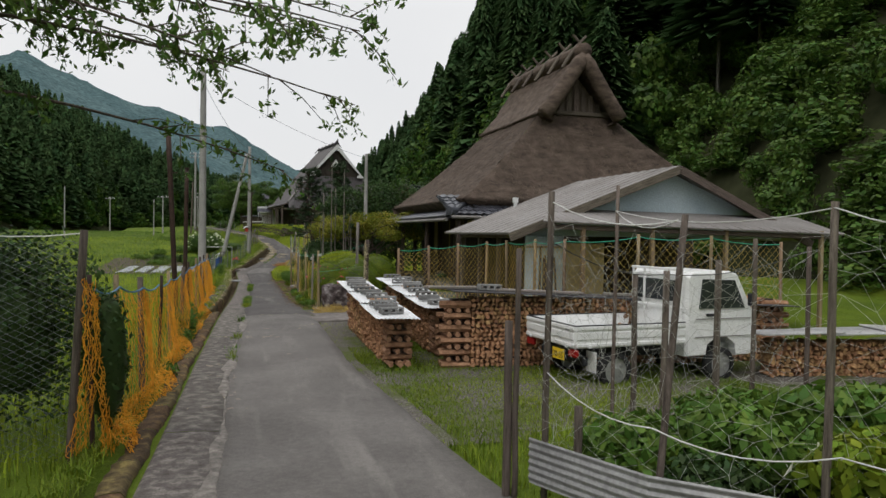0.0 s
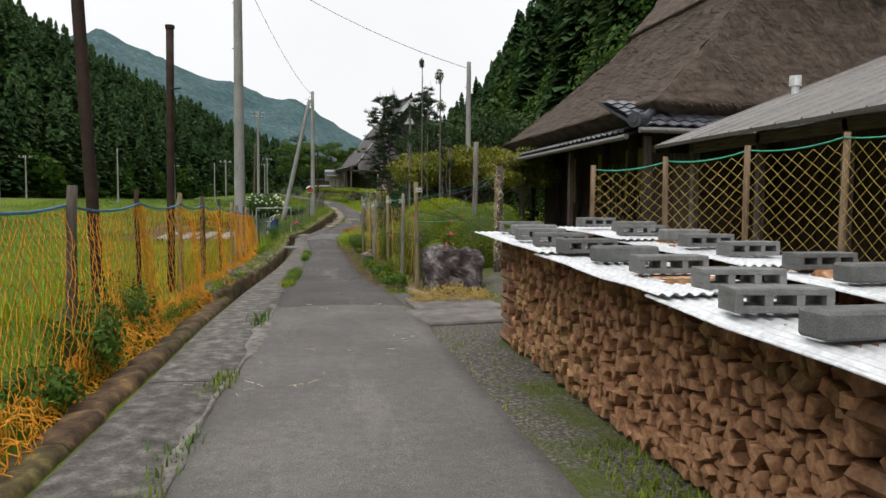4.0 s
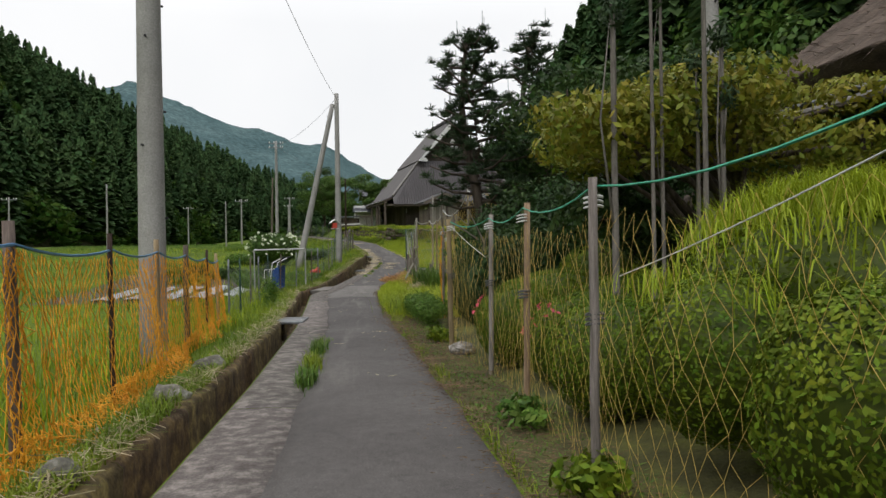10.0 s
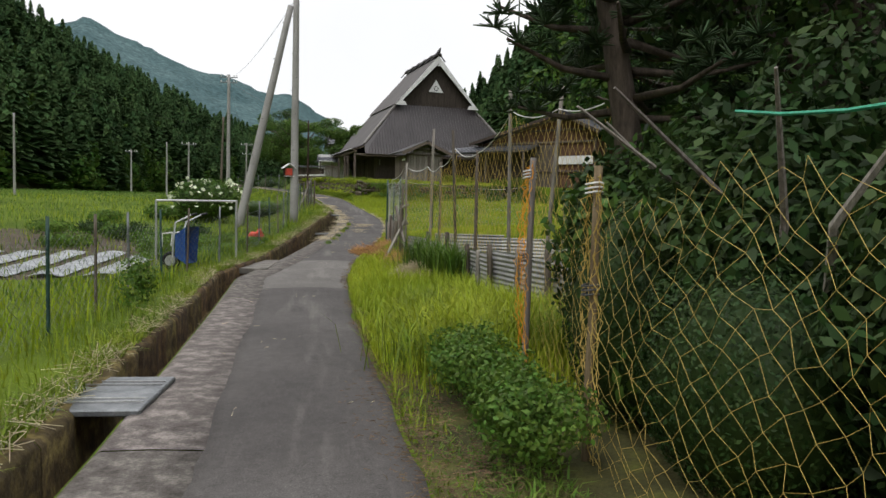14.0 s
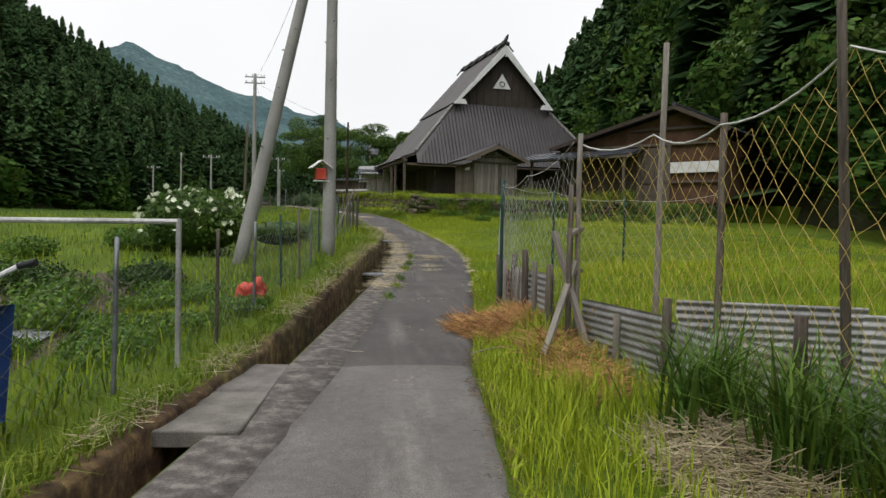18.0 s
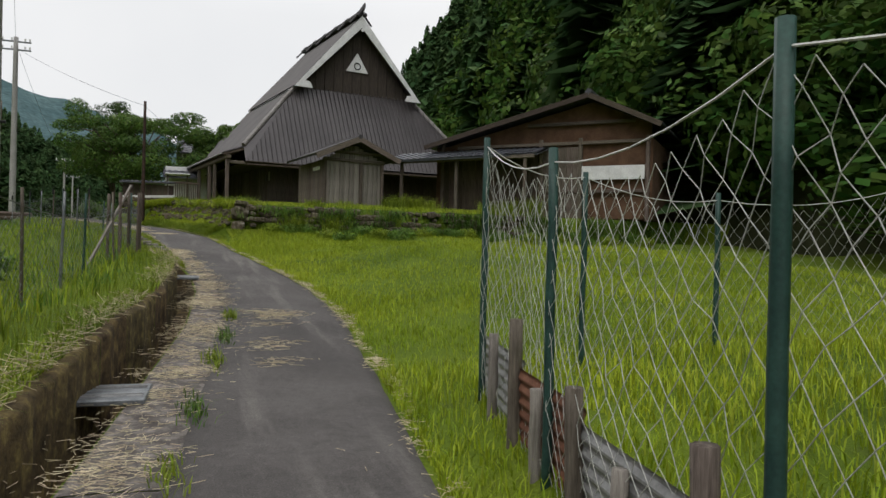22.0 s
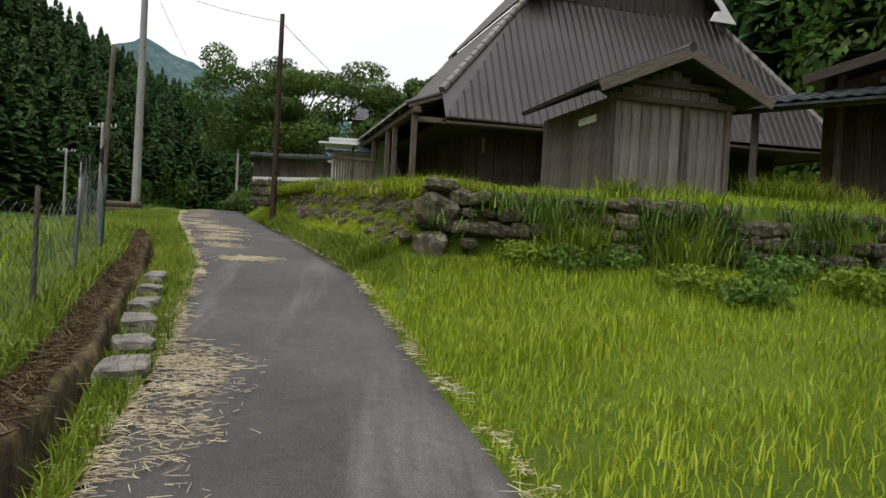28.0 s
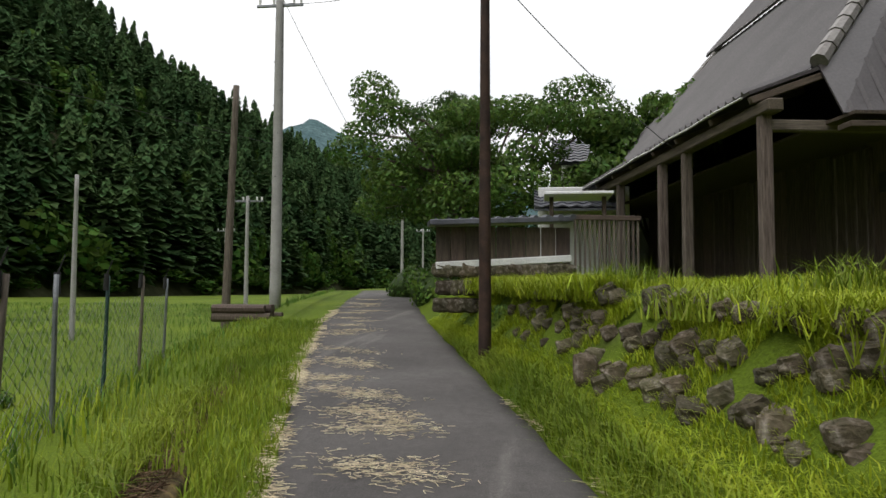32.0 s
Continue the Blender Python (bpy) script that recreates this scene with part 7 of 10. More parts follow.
bush("low_shrub", (-2.2, 63.8, 0.7), (1.1, 1.0, 0.45), 1800, 0.06, WEED, "low weeds round the pole foot", 14)
for k in range(5):
    g = Geo()
    n = 26
    vs, fs = [], []
    for i in range(n + 1):
        for j in range(5):
            xx, yy = -4.4 - 1.0 * k + 0.17 * j, 47.0 + 5.0 * i / n
            vs.append((xx, yy, ground_z(xx, yy) + 0.06 + 0.05 * math.sin(j / 4 * math.pi) + 0.025 * nz(xx, yy, 0, 2.5)))
    for i in range(n):
        for j in range(4):
            a = i * 5 + j
            fs.append((a, a + 1, a + 6, a + 5))
    g.add(vs, fs)
    solo("mulch_film", g, MULCH, "strip of silver mulch film over a vegetable bed", "mulch film", "mulch rows", smooth=True)
soil_vs = patch("bed_soil", -10.5, -3.0, 46.5, 58.0, SOIL, "bare dark soil of the vegetable bed", 0.02, "soil")
rb = thing("feed_bag", (-1.45, 53.0, ground_z(-1.45, 53.0)), "crumpled red plastic bag hung on a stake", "bag")
part("bag", lump((0, 0, 0.17), (0.20, 0.13, 0.19), 1.0, 9, 20, 14, 0.6), RED_BAG, rb, smooth=True)
g = Geo()
g.rod((0.12, 0.02, -0.2), (0.14, 0.0, 0.5), 0.012, n=6)
part("stick", g, STEEL_POST, rb)
solo("tarp", lump((0, 0, 0), (0.30, 0.18, 0.05), 1.0, 4, 18, 12, 0.6), BLUE_WALL, "crumpled pale blue plastic sheet on the ground", "sheet", smooth=True, at=pose(-1.5, 52.5, ground_z(-1.5, 52.5) + 0.04, 0, 0, 25))

# small red and white box on the pole
bx = thing("pole_box", pose(-0.82, 59.15, 1.98, 0, 0, 20), "small red box with a pitched white roof fixed to the pole", "box")
g = Geo()
g.box((0, 0, 0.16), (0.22, 0.2, 0.26), None, 0.01)
part("case", g, RED_BAG, bx)
g = Geo()
g.slab([(-0.24, -0.16, 0.28), (0, -0.16, 0.46), (0, 0.16, 0.46), (-0.24, 0.16, 0.28)][::-1], 0.02)
g.slab([(0.24, -0.16, 0.28), (0, -0.16, 0.46), (0, 0.16, 0.46), (0.24, 0.16, 0.28)], 0.02)
part("roof", g, WHITE_PAINT, bx)
g = Geo()
g.box((0.02, 0, 0.0), (0.36, 0.14, 0.03), None, 0.006)
part("shelf", g, WHITE_PAINT, bx)

# stacked old logs by the wooden pole
for k in range(7):
    g = Geo()
    yy, zz = 92.6 + 0.22 * (k % 4), ground_z(-6.6, 92.8) + 0.10 + 0.19 * (k // 4)
    g.rod((-7.3, yy, zz), (-6.0 + rnd(-0.1, 0.1), yy + 0.1, zz), 0.11, 0.10, 9, wob=0.06)
    solo("old_log", g, WOOD_DARK, "dark weathered log stacked beside the pole", "log", "old logs")

# ---- right side: the fenced garden plot at the start ----
PK = 0.78


def plot_z(z):
    """Heights of the plot's fence, brought down with its distance."""
    return 1.98 + PK * (z - 1.98)


plot = thing("plot_fence", (0, 0, 0), "rough garden fence of weathered posts, tin skirt and slack net", "fence")
for x, y, t, r, l in ((2.62, 6.9, 1.86, 0.05, (0, 0)), (2.9, 6.8, 2.45, 0.055, (0.03, 0)), (2.55, 6.95, 1.1, 0.07, (0, 0)), (3.02, 6.25, 0.35, 0.07, (0, 0)), (3.3, 5.4, 2.2, 0.05, (0.35, 0.2)), (4.1, 7.6, 2.6, 0.035, (0.02, 0)), (4.35, 4.6, 2.3, 0.05, (0.12, 0.1)), (5.4, 3.6, 2.2, 0.05, (0, 0)), (6.1, 8.4, 1.7, 0.07, (0, 0)), (7.4, 8.2, 1.9, 0.05, (0, 0)), (4.9, 8.5, 1.5, 0.06, (0, 0)), (5.3, 8.45, 1.55, 0.07, (0.03, 0)), (6.6, 8.3, 2.0, 0.05, (0, 0))):
    stake(plot, x * PK, y * PK, plot_z(t), r * 0.52, WOOD_OLD, l)
for a, b, hh in (((2.72, 6.75), (3.3, 5.45), 0.40), ((3.3, 5.45), (4.4, 4.4), 0.42), ((4.4, 4.4), (6.0, 3.0), 0.42)):
    a, b = (a[0] * PK, a[1] * PK), (b[0] * PK, b[1] * PK)
    L = math.hypot(b[0] - a[0], b[1] - a[1])
    yaw = math.degrees(math.atan2(b[1] - a[1], b[0] - a[0]))
    g = corrugated(0.36, L, 0.055, 0.014, 5)
    part("tin_skirt", g, TIN, plot, "corrugated tin skirt", at=pose(a[0], a[1], 0.02, 0, 0, yaw) @ Matrix(((0, 1, 0, 0), (0, 0, 1, 0), (1, 0, 0, 0), (0, 0, 0, 1))))
pl_t = [(2.93, 6.8, 2.3), (3.62, 5.55, 2.05), (4.47, 4.7, 2.15), (5.4, 3.6, 2.1)]
pl_t = [(x * PK, y * PK, plot_z(z)) for x, y, z in pl_t]
part("net", net_mesh("net", pl_t, [(x - 0.08, y, 0.05) for x, y, z in pl_t], 0.095, 0.17, 0.0013, 41, 0.09, 0.15, 0.1), NET_WHITE, plot, "slack pale net")
pl_b = [(2.93, 6.85, 1.9), (4.1, 7.6, 1.75), (5.3, 8.45, 1.5), (6.6, 8.3, 1.8), (7.4, 8.2, 1.8)]
pl_b = [(x * PK, y * PK, plot_z(z)) for x, y, z in pl_b]
part("net", net_mesh("net", pl_b, [(x, y, 0.05) for x, y, z in pl_b], 0.095, 0.17, 0.0013, 42, 0.09, 0.2, 0.1), NET_WHITE, plot, "slack pale net")
for pts_, m in (([(2.93, 6.8, 2.35), (3.64, 5.6, 2.15), (4.1, 7.6, 2.3), (4.48, 4.7, 2.25), (5.4, 3.6, 2.15), (7.5, 2.0, 2.3)], ROPE_WHITE), ([(2.9, 6.8, 0.6), (3.3, 5.4, 0.35), (4.4, 4.5, 0.3), (6, 3, 0.4)], ROPE_WHITE), ([(2.93, 6.85, 1.95), (5.3, 8.45, 1.5), (7.4, 8.2, 1.85)], WIRE)):
    cord("cord", [(x * PK, y * PK, plot_z(z)) for x, y, z in pts_], 0.005, m, "", parent=plot, sag=0.1)
for k, (x, y, rx, rz, n, sz, m) in enumerate(((3.9, 6.6, 0.75, 0.42, 1500, 0.08, WEED), (4.9, 6.1, 0.9, 0.5, 1800, 0.09, WEED), (5.6, 7.2, 0.9, 0.45, 1400, 0.08, WEED), (4.0, 5.6, 0.5, 0.3, 900, 0.06, DARK_LEAF_AND_SHADE), (6.4, 6.0, 1.0, 0.6, 1600, 0.1, WEED), (5.2, 4.9, 0.7, 0.5, 1500, 0.10, HEDGE_LEAF), (6.2, 4.6, 0.8, 0.6, 1500, 0.11, HEDGE_LEAF))):
    x, y, rx, rz, sz, n = x * PK, y * PK, rx * PK * 1.15, rz * PK, sz * PK, int(n * 1.7)
    b = bush("garden_plant", (x, y, rz * 0.6 + 0.1), (rx, rx * 0.8, rz), n, sz, m, "leafy vegetable plants in the fenced plot" if k < 5 else "broad-leaved hydrangea with creamy flower heads", 70 + k, "garden plants", 5, shell=0.5, core=False)
    if k >= 5:
        q = random.Random(k)
        blossoms(b, [(rx * q.uniform(-0.8, 0.8), rx * q.uniform(-0.8, 0.5), rz * q.uniform(0.9, 1.35)) for _ in range(26)], 0.075, FLOWER_WHITE, k, 7)
patch("plot_soil", 2.5, 6.5, 2.6, 6.4, SOIL, "dark garden soil of the plot", 0.015, "soil")

# the net fence along the court before the shed
court = thing("court_fence", (0, 0, 0), "fence of bamboo posts with diamond-pattern yellow net", "fence", "net fences")
COURT = [(3.5, 17.8, 1.58), (4.2, 17.3, 1.66), (4.75, 16.6, 1.74), (5.15, 15.7, 1.8), (5.3, 14.6, 1.84), (5.35, 13.2, 1.88), (5.45, 12.0, 1.9), (6.9, 11.9, 2.0), (8.4, 11.8, 2.0), (10.0, 11.8, 1.9)]
for x, y, t in COURT:
    stake(court, x, y, t + 0.05, 0.034, POST_WOOD, (rnd(-0.04, 0.04), 0))
part("net", net_mesh("net", [(x, y, t - 0.03) for x, y, t in COURT], [(x, y, ground_z(x, y) + 0.05) for x, y, t in COURT], 0.072, 0.125, 0.0032, 51, 0.008, 0.05, 0.02), NET_YELLOW, court)
cord("top_cord", [(x, y, t) for x, y, t in COURT], 0.009, ROPE_GREEN, "", parent=court, sag=0.05)
for k in range(6):
    g = Geo()
    g.rod((6.0 + 0.09 * k, 14.5, -0.1), (6.05 + 0.07 * k + rnd(-0.1, 0.1), 14.62, 1.55 + rnd(-0.3, 0.25)), 0.03, 0.022, 6, wob=0.1)
    solo("leaning_stick", g, WOOD_OLD, "bark-covered stick leaning on the shed wall", "stick", "leaning sticks")
# low stack with sheets beyond the truck
woodpile(pose(7.9, 9.6, -0.22, 0, 0, -12), 4.2, 0.62, "low stack of firewood behind the garden plot", (0.4, 0.4), 16, crib=False)
for k in range(4):
    g = Geo()
    g.box((0, 0, 0), (1.3, 0.8, 0.025), None, 0.005)
    solo("roofing_sheet", g, TIN, "old tin sheet laid over the low wood stack", "tin sheet", "sheets over the firewood", at=pose(8.4 + 1.0 * k, 9.65 - 0.2 * k, 0.50 + 0.02 * k, rnd(-3, 3), rnd(-3, 3), -12))

# ---- the boulder and the azalea garden behind the yellow net ----
bd = solo("boulder", lump((0, 0, 0.36), (0.60, 0.58, 0.60), 1.0, 3, 72, 52, 0.14), BOULDER, "large rugged dark boulder at the corner of the garden", "boulder", smooth=False, at=pose(2.27, 20.45, -0.30, 0, 0, -6))
for v in bd.data.vertices:
    q = v.co
    q.x, q.y = max(-0.43, min(0.43, q.x)), max(-0.40, min(0.40, q.y))
    q.z = min(q.z, 0.78 + 0.10 * noise.noise(Vector((q.x * 3, q.y * 3, 1))))
    k = 0.07 * noise.noise(Vector((q.x * 5, q.y * 5, q.z * 2.2))) + 0.045 * noise.noise(Vector((q.x * 12, q.y * 12, q.z * 7))) + 0.022 * noise.noise(q * 26)
    d = Vector((q.x, q.y, q.z - 0.36)).normalized()
    q += d * k
NET_R = [(1.72, 20.2, 1.45), (1.62, 21.7, 1.30), (1.62, 24.25, 1.30), (1.5, 26.5, 1.22), (1.6, 28.5, 1.22), (1.68, 30.4, 1.22), (1.5, 32.15, 1.25), (1.75, 34.0, 1.28), (1.9, 35.6, 1.15), (2.0, 37.2, 1.3)]
netr = thing("net_fence", (0, 0, 0), "yellowing plastic net fence on weathered wooden posts", "fence", "net fences")
for i, (x, y, t) in enumerate(NET_R):
    if i == 7:
        continue
    stake(netr, x, y, t + 0.04, 0.034 if i in (0, 2, 6) else 0.027, POST_WOOD if i % 2 == 0 else WOOD_GREY, (rnd(-0.05, 0.05), rnd(-0.06, 0.06)))
    rag_band(netr, (x, y, t - 0.06), 0.05, ROPE_WHITE)
    rag_band(netr, (x, y, t * 0.45), 0.05, WIRE)
for a, b in ((0, 3), (3, 6), (6, 9)):
    wide, tall, thread = (0.09, 0.135, 0.0010) if a == 6 else (0.060, 0.21, 0.0011)
    part("net", net_mesh("net", [(x + 0.03, y, t - 0.12) for x, y, t in NET_R[a:b + 1]], [(x + 0.04, y, ground_z(x, y) - 0.02) for x, y, t in NET_R[a:b + 1]], wide, tall, thread, 71 + a, 0.03, 0.10, 0.06), NET_YELLOW, netr)
for i in (8, 9):
    x, y, t = NET_R[i]
    part("net_fold", net_mesh("net_fold", [(x, y - 0.1, t), (x, y + 0.1, t)], [(x, y - 0.2, ground_z(x, y)), (x + 0.05, y + 0.22, ground_z(x, y))], 0.017, 0.09, 0.0024, 80 + i, 0.03, 0.02, 0.06), NET_ORANGE if i == 9 else NET_YELLOW, netr, "gathered fold of net")
cord("top_cord", [(x, y, t) for x, y, t in NET_R[1:8]], 0.006, ROPE_GREEN, "green cord strung along the posts", parent=netr, sag=0.08)
cord("stay_cord", [(1.65, 24.25, 1.25), (3.4, 22.0, 1.7)], 0.003, ROPE_GREEN, "", parent=netr, sag=0.1)
cord("stay_cord", [(1.62, 24.25, 1.22), (1.6, 26.4, 0.75)], 0.003, ROPE_WHITE, "", parent=netr, sag=0.02)
cord("stay_cord", [(1.5, 32.15, 1.2), (1.66, 30.5, 0.8)], 0.003, ROPE_WHITE, "", parent=netr, sag=0.02)
for x, y, t, r, m in ((3.2, 21.3, 1.8, 0.06, WOOD_OLD), (3.14, 23.0, 2.35, 0.05, WOOD_GREY)):
    p = thing("standing_post", (0, 0, 0), "old wooden post wound with dry vines and string", "post", "standing posts")
    stake(p, x, y, t, r, m, (0.03, 0), "shaft")
    if r > 0.055:
        z0 = ground_z(x, y)
        V = leaf_quads(np.random.default_rng(4), [(x, y, z0 + 0.3 + 0.25 * k) for k in range(6)], [(0.065, 0.065, 0.2)] * 6, 1500, 0.018, 0.2, 0.7, 6.0)
        tagged(part("dry_vine", quads_mesh("dry_vine", V), STRAW, p, "dry brown vine"), kind="stuff")
for a, b, m in (((1.72, 20.2, 1.25), (3.2, 21.3, 1.55), WIRE), ((1.72, 20.2, 1.05), (3.2, 21.3, 0.9), WIRE), ((1.72, 20.2, 1.3), (3.2, 21.3, 0.65), WIRE), ((1.72, 20.2, 0.9), (3.14, 23.0, 0.95), ROPE_GREEN), ((1.72, 20.2, 0.75), (3.2, 21.3, 1.7), WIRE)):
    cord("cord", [a, b], 0.006, m, "thin cord strung between the posts by the boulder", "loose cords", 0.04)

HEDGES = ((2.45, 22.5, 0.30, 0.45, 0.5, 0.5), (2.4, 23.9, 0.64, 0.80, 0.85, 0.68), (1.98, 25.0, 0.58, 0.44, 0.48, 0.46), (3.3, 25.0, 0.75, 0.9, 0.9, 0.75), (3.15, 22.4, 0.60, 0.75, 0.6, 0.70), (1.76, 23.55, 0.16, 0.28, 0.30, 0.30), (2.4, 29.5, 0.22, 0.55, 0.6, 0.5),
          (2.15, 26.4, 0.56, 0.44, 0.50, 0.46), (2.15, 28.0, 0.32, 0.5, 0.6, 0.48), (3.2, 27.6, 0.5, 0.9, 0.9, 0.65), (2.12, 30.8, 0.25, 0.48, 0.6, 0.5), (2.28, 31.8, 0.15, 0.52, 0.55, 0.5), (3.1, 32.6, 0.35, 0.9, 0.8, 0.5), (2.5, 33.4, 0.1, 0.5, 0.5, 0.42),
          (3.3, 30.6, 0.35, 0.7, 0.8, 0.5), (3.2, 34.4, 0.4, 0.8, 0.8, 0.62), (2.45, 34.9, 0.38, 0.5, 0.7, 0.62), (2.5, 36.2, 0.5, 0.5, 0.7, 0.8), (4.3, 29.2, 0.5, 0.9, 0.9, 0.6), (4.3, 33.5, 0.6, 1.0, 1.0, 0.7), (4.3, 26.4, 0.8, 0.8, 0.9, 0.7))
for i, (x, y, z, rx, ry, rz) in enumerate(HEDGES):
    b = bush("azalea", (x, y, z - 0.25), (rx, ry, rz), int(44000 * rx * ry + 5000), 0.018, HEDGE_LEAF if i not in (15, 16, 17) else DARK_LEAF_AND_SHADE, "clipped rounded azalea with fresh green leaves" if i not in (1, 4, 6, 13) else "clipped rounded azalea dotted with pink flowers", 100 + i, "azaleas", 2, shell=0.90, fill=0.86, main=0.97, tilt=0.34, fill_mat=SHRUB_SHADE if i not in (15, 16, 17) else DARK_LEAF_AND_SHADE)
    if i in (1, 4, 6, 13):
        q = random.Random(i + 3)
        zc = z - 0.25 - ground_z(x, y)
        pts = []
        for _ in range(18):
            a, e = q.uniform(2.4, 4.6), q.uniform(0.1, 0.9)
            pts.append((rx * 1.03 * math.cos(a) * math.cos(e), ry * 1.03 * math.sin(a) * math.cos(e), zc + rz * 1.05 * math.sin(e)))
        blossoms(b, pts, 0.036, FLOWER_PINK, i)
for x, y, s, k in ((2.9, 28.9, 0.4, 1), (3.2, 31.0, 0.5, 2), (2.1, 32.4, 0.22, 3), (1.62, 32.0, 0.17, 4), (3.9, 30.6, 0.45, 5), (2.3, 23.2, 0.3, 6)):
    solo("garden_rock", lump((0, 0, 0), (s, s * 0.8, s * 0.6), 1.0, k * 7, 14, 10, 0.3), STONE, "weathered rock among the azaleas", "rock", "garden rocks", smooth=False, at=pose(x, y, ground_z(x, y) + 0.08, 0, 0, 40 * k))
bush("tall_weeds", (3.1, 26.7, 0.62), (1.0, 1.1, 0.62), 12000, 0.022, HEDGE_LEAF, "feathery tall weeds behind the azaleas", 130, shell=0.6, fill_mat=SHRUB_SHADE)
q = np.random.default_rng(131)
wx, wy = 3.1 + q.normal(0, 0.45, 5000), 26.7 + q.normal(0, 0.55, 5000)
blades("tall_weed_tops", wx, wy, 0.62 + 0.55 * np.sqrt(np.clip(1 - ((wx - 3.1) / 1.0) ** 2 - ((wy - 26.7) / 1.1) ** 2, 0, 1)), np.full(5000, 0.22), 0.004, RICE, "fine grassy tops of the tall weeds", 0.7, 132)
for i, (x, y, n) in enumerate(((1.55, 35.6, 1900), (1.6, 36.4, 2000), (1.5, 37.0, 1500))):
    bush("weed_clump", (x, y, -0.22), (0.36, 0.55, 0.34), n * 2, 0.024, WEED, "clump of tall dark weeds beside the lane", 140 + i, "weed clumps", 5, shell=0.3, core=False)
for i, (x, y, h_) in enumerate(((1.5, 38.0, 0.55), (1.8, 38.8, 0.6), (1.6, 39.8, 0.5), (2.2, 39.6, 0.6), (2.6, 38.6, 0.65), (2.4, 40.8, 0.5), (1.9, 41.6, 0.45), (2.9, 40.2, 0.6), (3.1, 38.0, 0.7), (2.7, 42.6, 0.5))):
    q = np.random.default_rng(260 + i)
    blades("tall_grass_clump", x + q.normal(0, 0.26, 420), y + q.normal(0, 0.3, 420), np.full(420, ground_z(x, y)), np.full(420, h_), 0.007, RICE if i % 2 else GRASS_LEAF, "clump of long soft grass beside the lane", 0.8, 270 + i)
for i, (x, y, n, r) in enumerate(((1.5, 21.6, 700, 0.25), (1.42, 22.5, 700, 0.28), (1.45, 24.0, 600, 0.22), (1.45, 26.4, 500, 0.22), (1.45, 28.0, 500, 0.22), (1.5, 33.4, 600, 0.25))):
    bush("weed_clump", (x, y, ground_z(x, y) + 0.10), (r, r * 1.5, 0.18), n, 0.04, HEDGE_LEAF if i % 2 else WEED, "low leafy weeds at the foot of the net", 280 + i, "weed clumps", 4, shell=0.2, core=False)
g = Geo()
g.box((0, 0, 0), (0.14, 1.8, 0.035), None, 0.006)
solo("plank", g, WOOD_GREY, "old plank lying beside the boulder", "plank", at=pose(1.74, 19.7, rise(19.7) + 0.04, 0, 0, 7))
part("loose_net", net_mesh("loose_net", [(1.45, 19.3, -0.02), (2.0, 19.35, 0.05), (2.6, 19.3, -0.04)], [(1.5, 19.0, -0.14), (2.0, 18.95, -0.12), (2.6, 18.95, -0.13)], 0.03, 0.02, 0.0022, 87, 0.09, 0.02, 0.05), NET_YELLOW, netr, "loose yellow net heaped on the ground")
for i, (x, y, z, rx, ry, rz, n, m_) in enumerate(((2.75, 33.9, 0.5, 0.6, 0.8, 0.85, 5200, DARK_LEAF_AND_SHADE), (2.8, 35.3, 0.7, 0.65, 0.9, 1.1, 6500, DARK_LEAF_AND_SHADE), (2.72, 36.9, 0.6, 0.6, 0.7, 1.0, 5200, DARK_LEAF_AND_SHADE), (3.7, 35.0, 1.0, 0.9, 1.1, 1.4, 7000, DARK_LEAF_AND_SHADE))):
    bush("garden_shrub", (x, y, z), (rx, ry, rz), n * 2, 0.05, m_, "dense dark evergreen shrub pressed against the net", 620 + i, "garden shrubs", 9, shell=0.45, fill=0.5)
for i in range(9):
    q = random.Random(640 + i)
    x, y = -3.4 - 0.62 * i + q.uniform(-0.3, 0.3), 52.5 + q.uniform(0, 7.5)
    bush("field_weeds", (x, y, ground_z(x, y) + 0.18), (q.uniform(0.6, 1.1), q.uniform(0.6, 1.2), q.uniform(0.28, 0.5)), 1500, 0.055, WEED if i % 3 else DARK_LEAF_AND_SHADE, "low leafy growth on the edge of the vegetable field", 660 + i, "field weeds", 5, shell=0.3, core=False)
solo("sack", lump((0, 0, 0), (0.36, 0.2, 0.09), 1.0, 30, 16, 10, 0.16), GREEN_SACK, "flat green sack lying on the house step", "sack", smooth=True, at=pose(7.32, 28.0, 0.33, 0, 0, 70))
solo("sack", lump((0, 0, 0), (0.22, 0.16, 0.14), 1.0, 31, 16, 10, 0.2), CONCRETE, "grey filled sack slumped on the house step", "sack", smooth=True, at=pose(7.4, 28.6, 0.36, 0, 0, 20))
tagged(part("concrete_block", HOLLOW, BLOCK, at=pose(7.3, 26.05, 0.27, 0, 0, 80)), "grey hollow concrete block on the house step", "block", "blocks on the step")
ld = thing("stepladder", (7.45, 25.45, 0.26), "small rusty steel stepladder standing on the house step", "ladder")
for y0, x0 in ((-0.24, 0.0), (0.24, 0.0)):
    for s_ in (-1, 1):
        g = Geo()
        g.rod((0.32 * s_, y0 * 1.1, 0.0), (0.03 * s_, y0 * 0.75, 1.25), 0.018, n=6)
        part("leg", g, RUST_POLE, ld)
for k in range(4):
    g = Geo()
    f = 0.2 + 0.2 * k
    g.box((-0.32 + 0.29 * f, 0, 1.25 * f), (0.10, 0.46, 0.025), None, 0.005)
    part("tread", g, RUST_POLE, ld)
bk = random.Random(19)
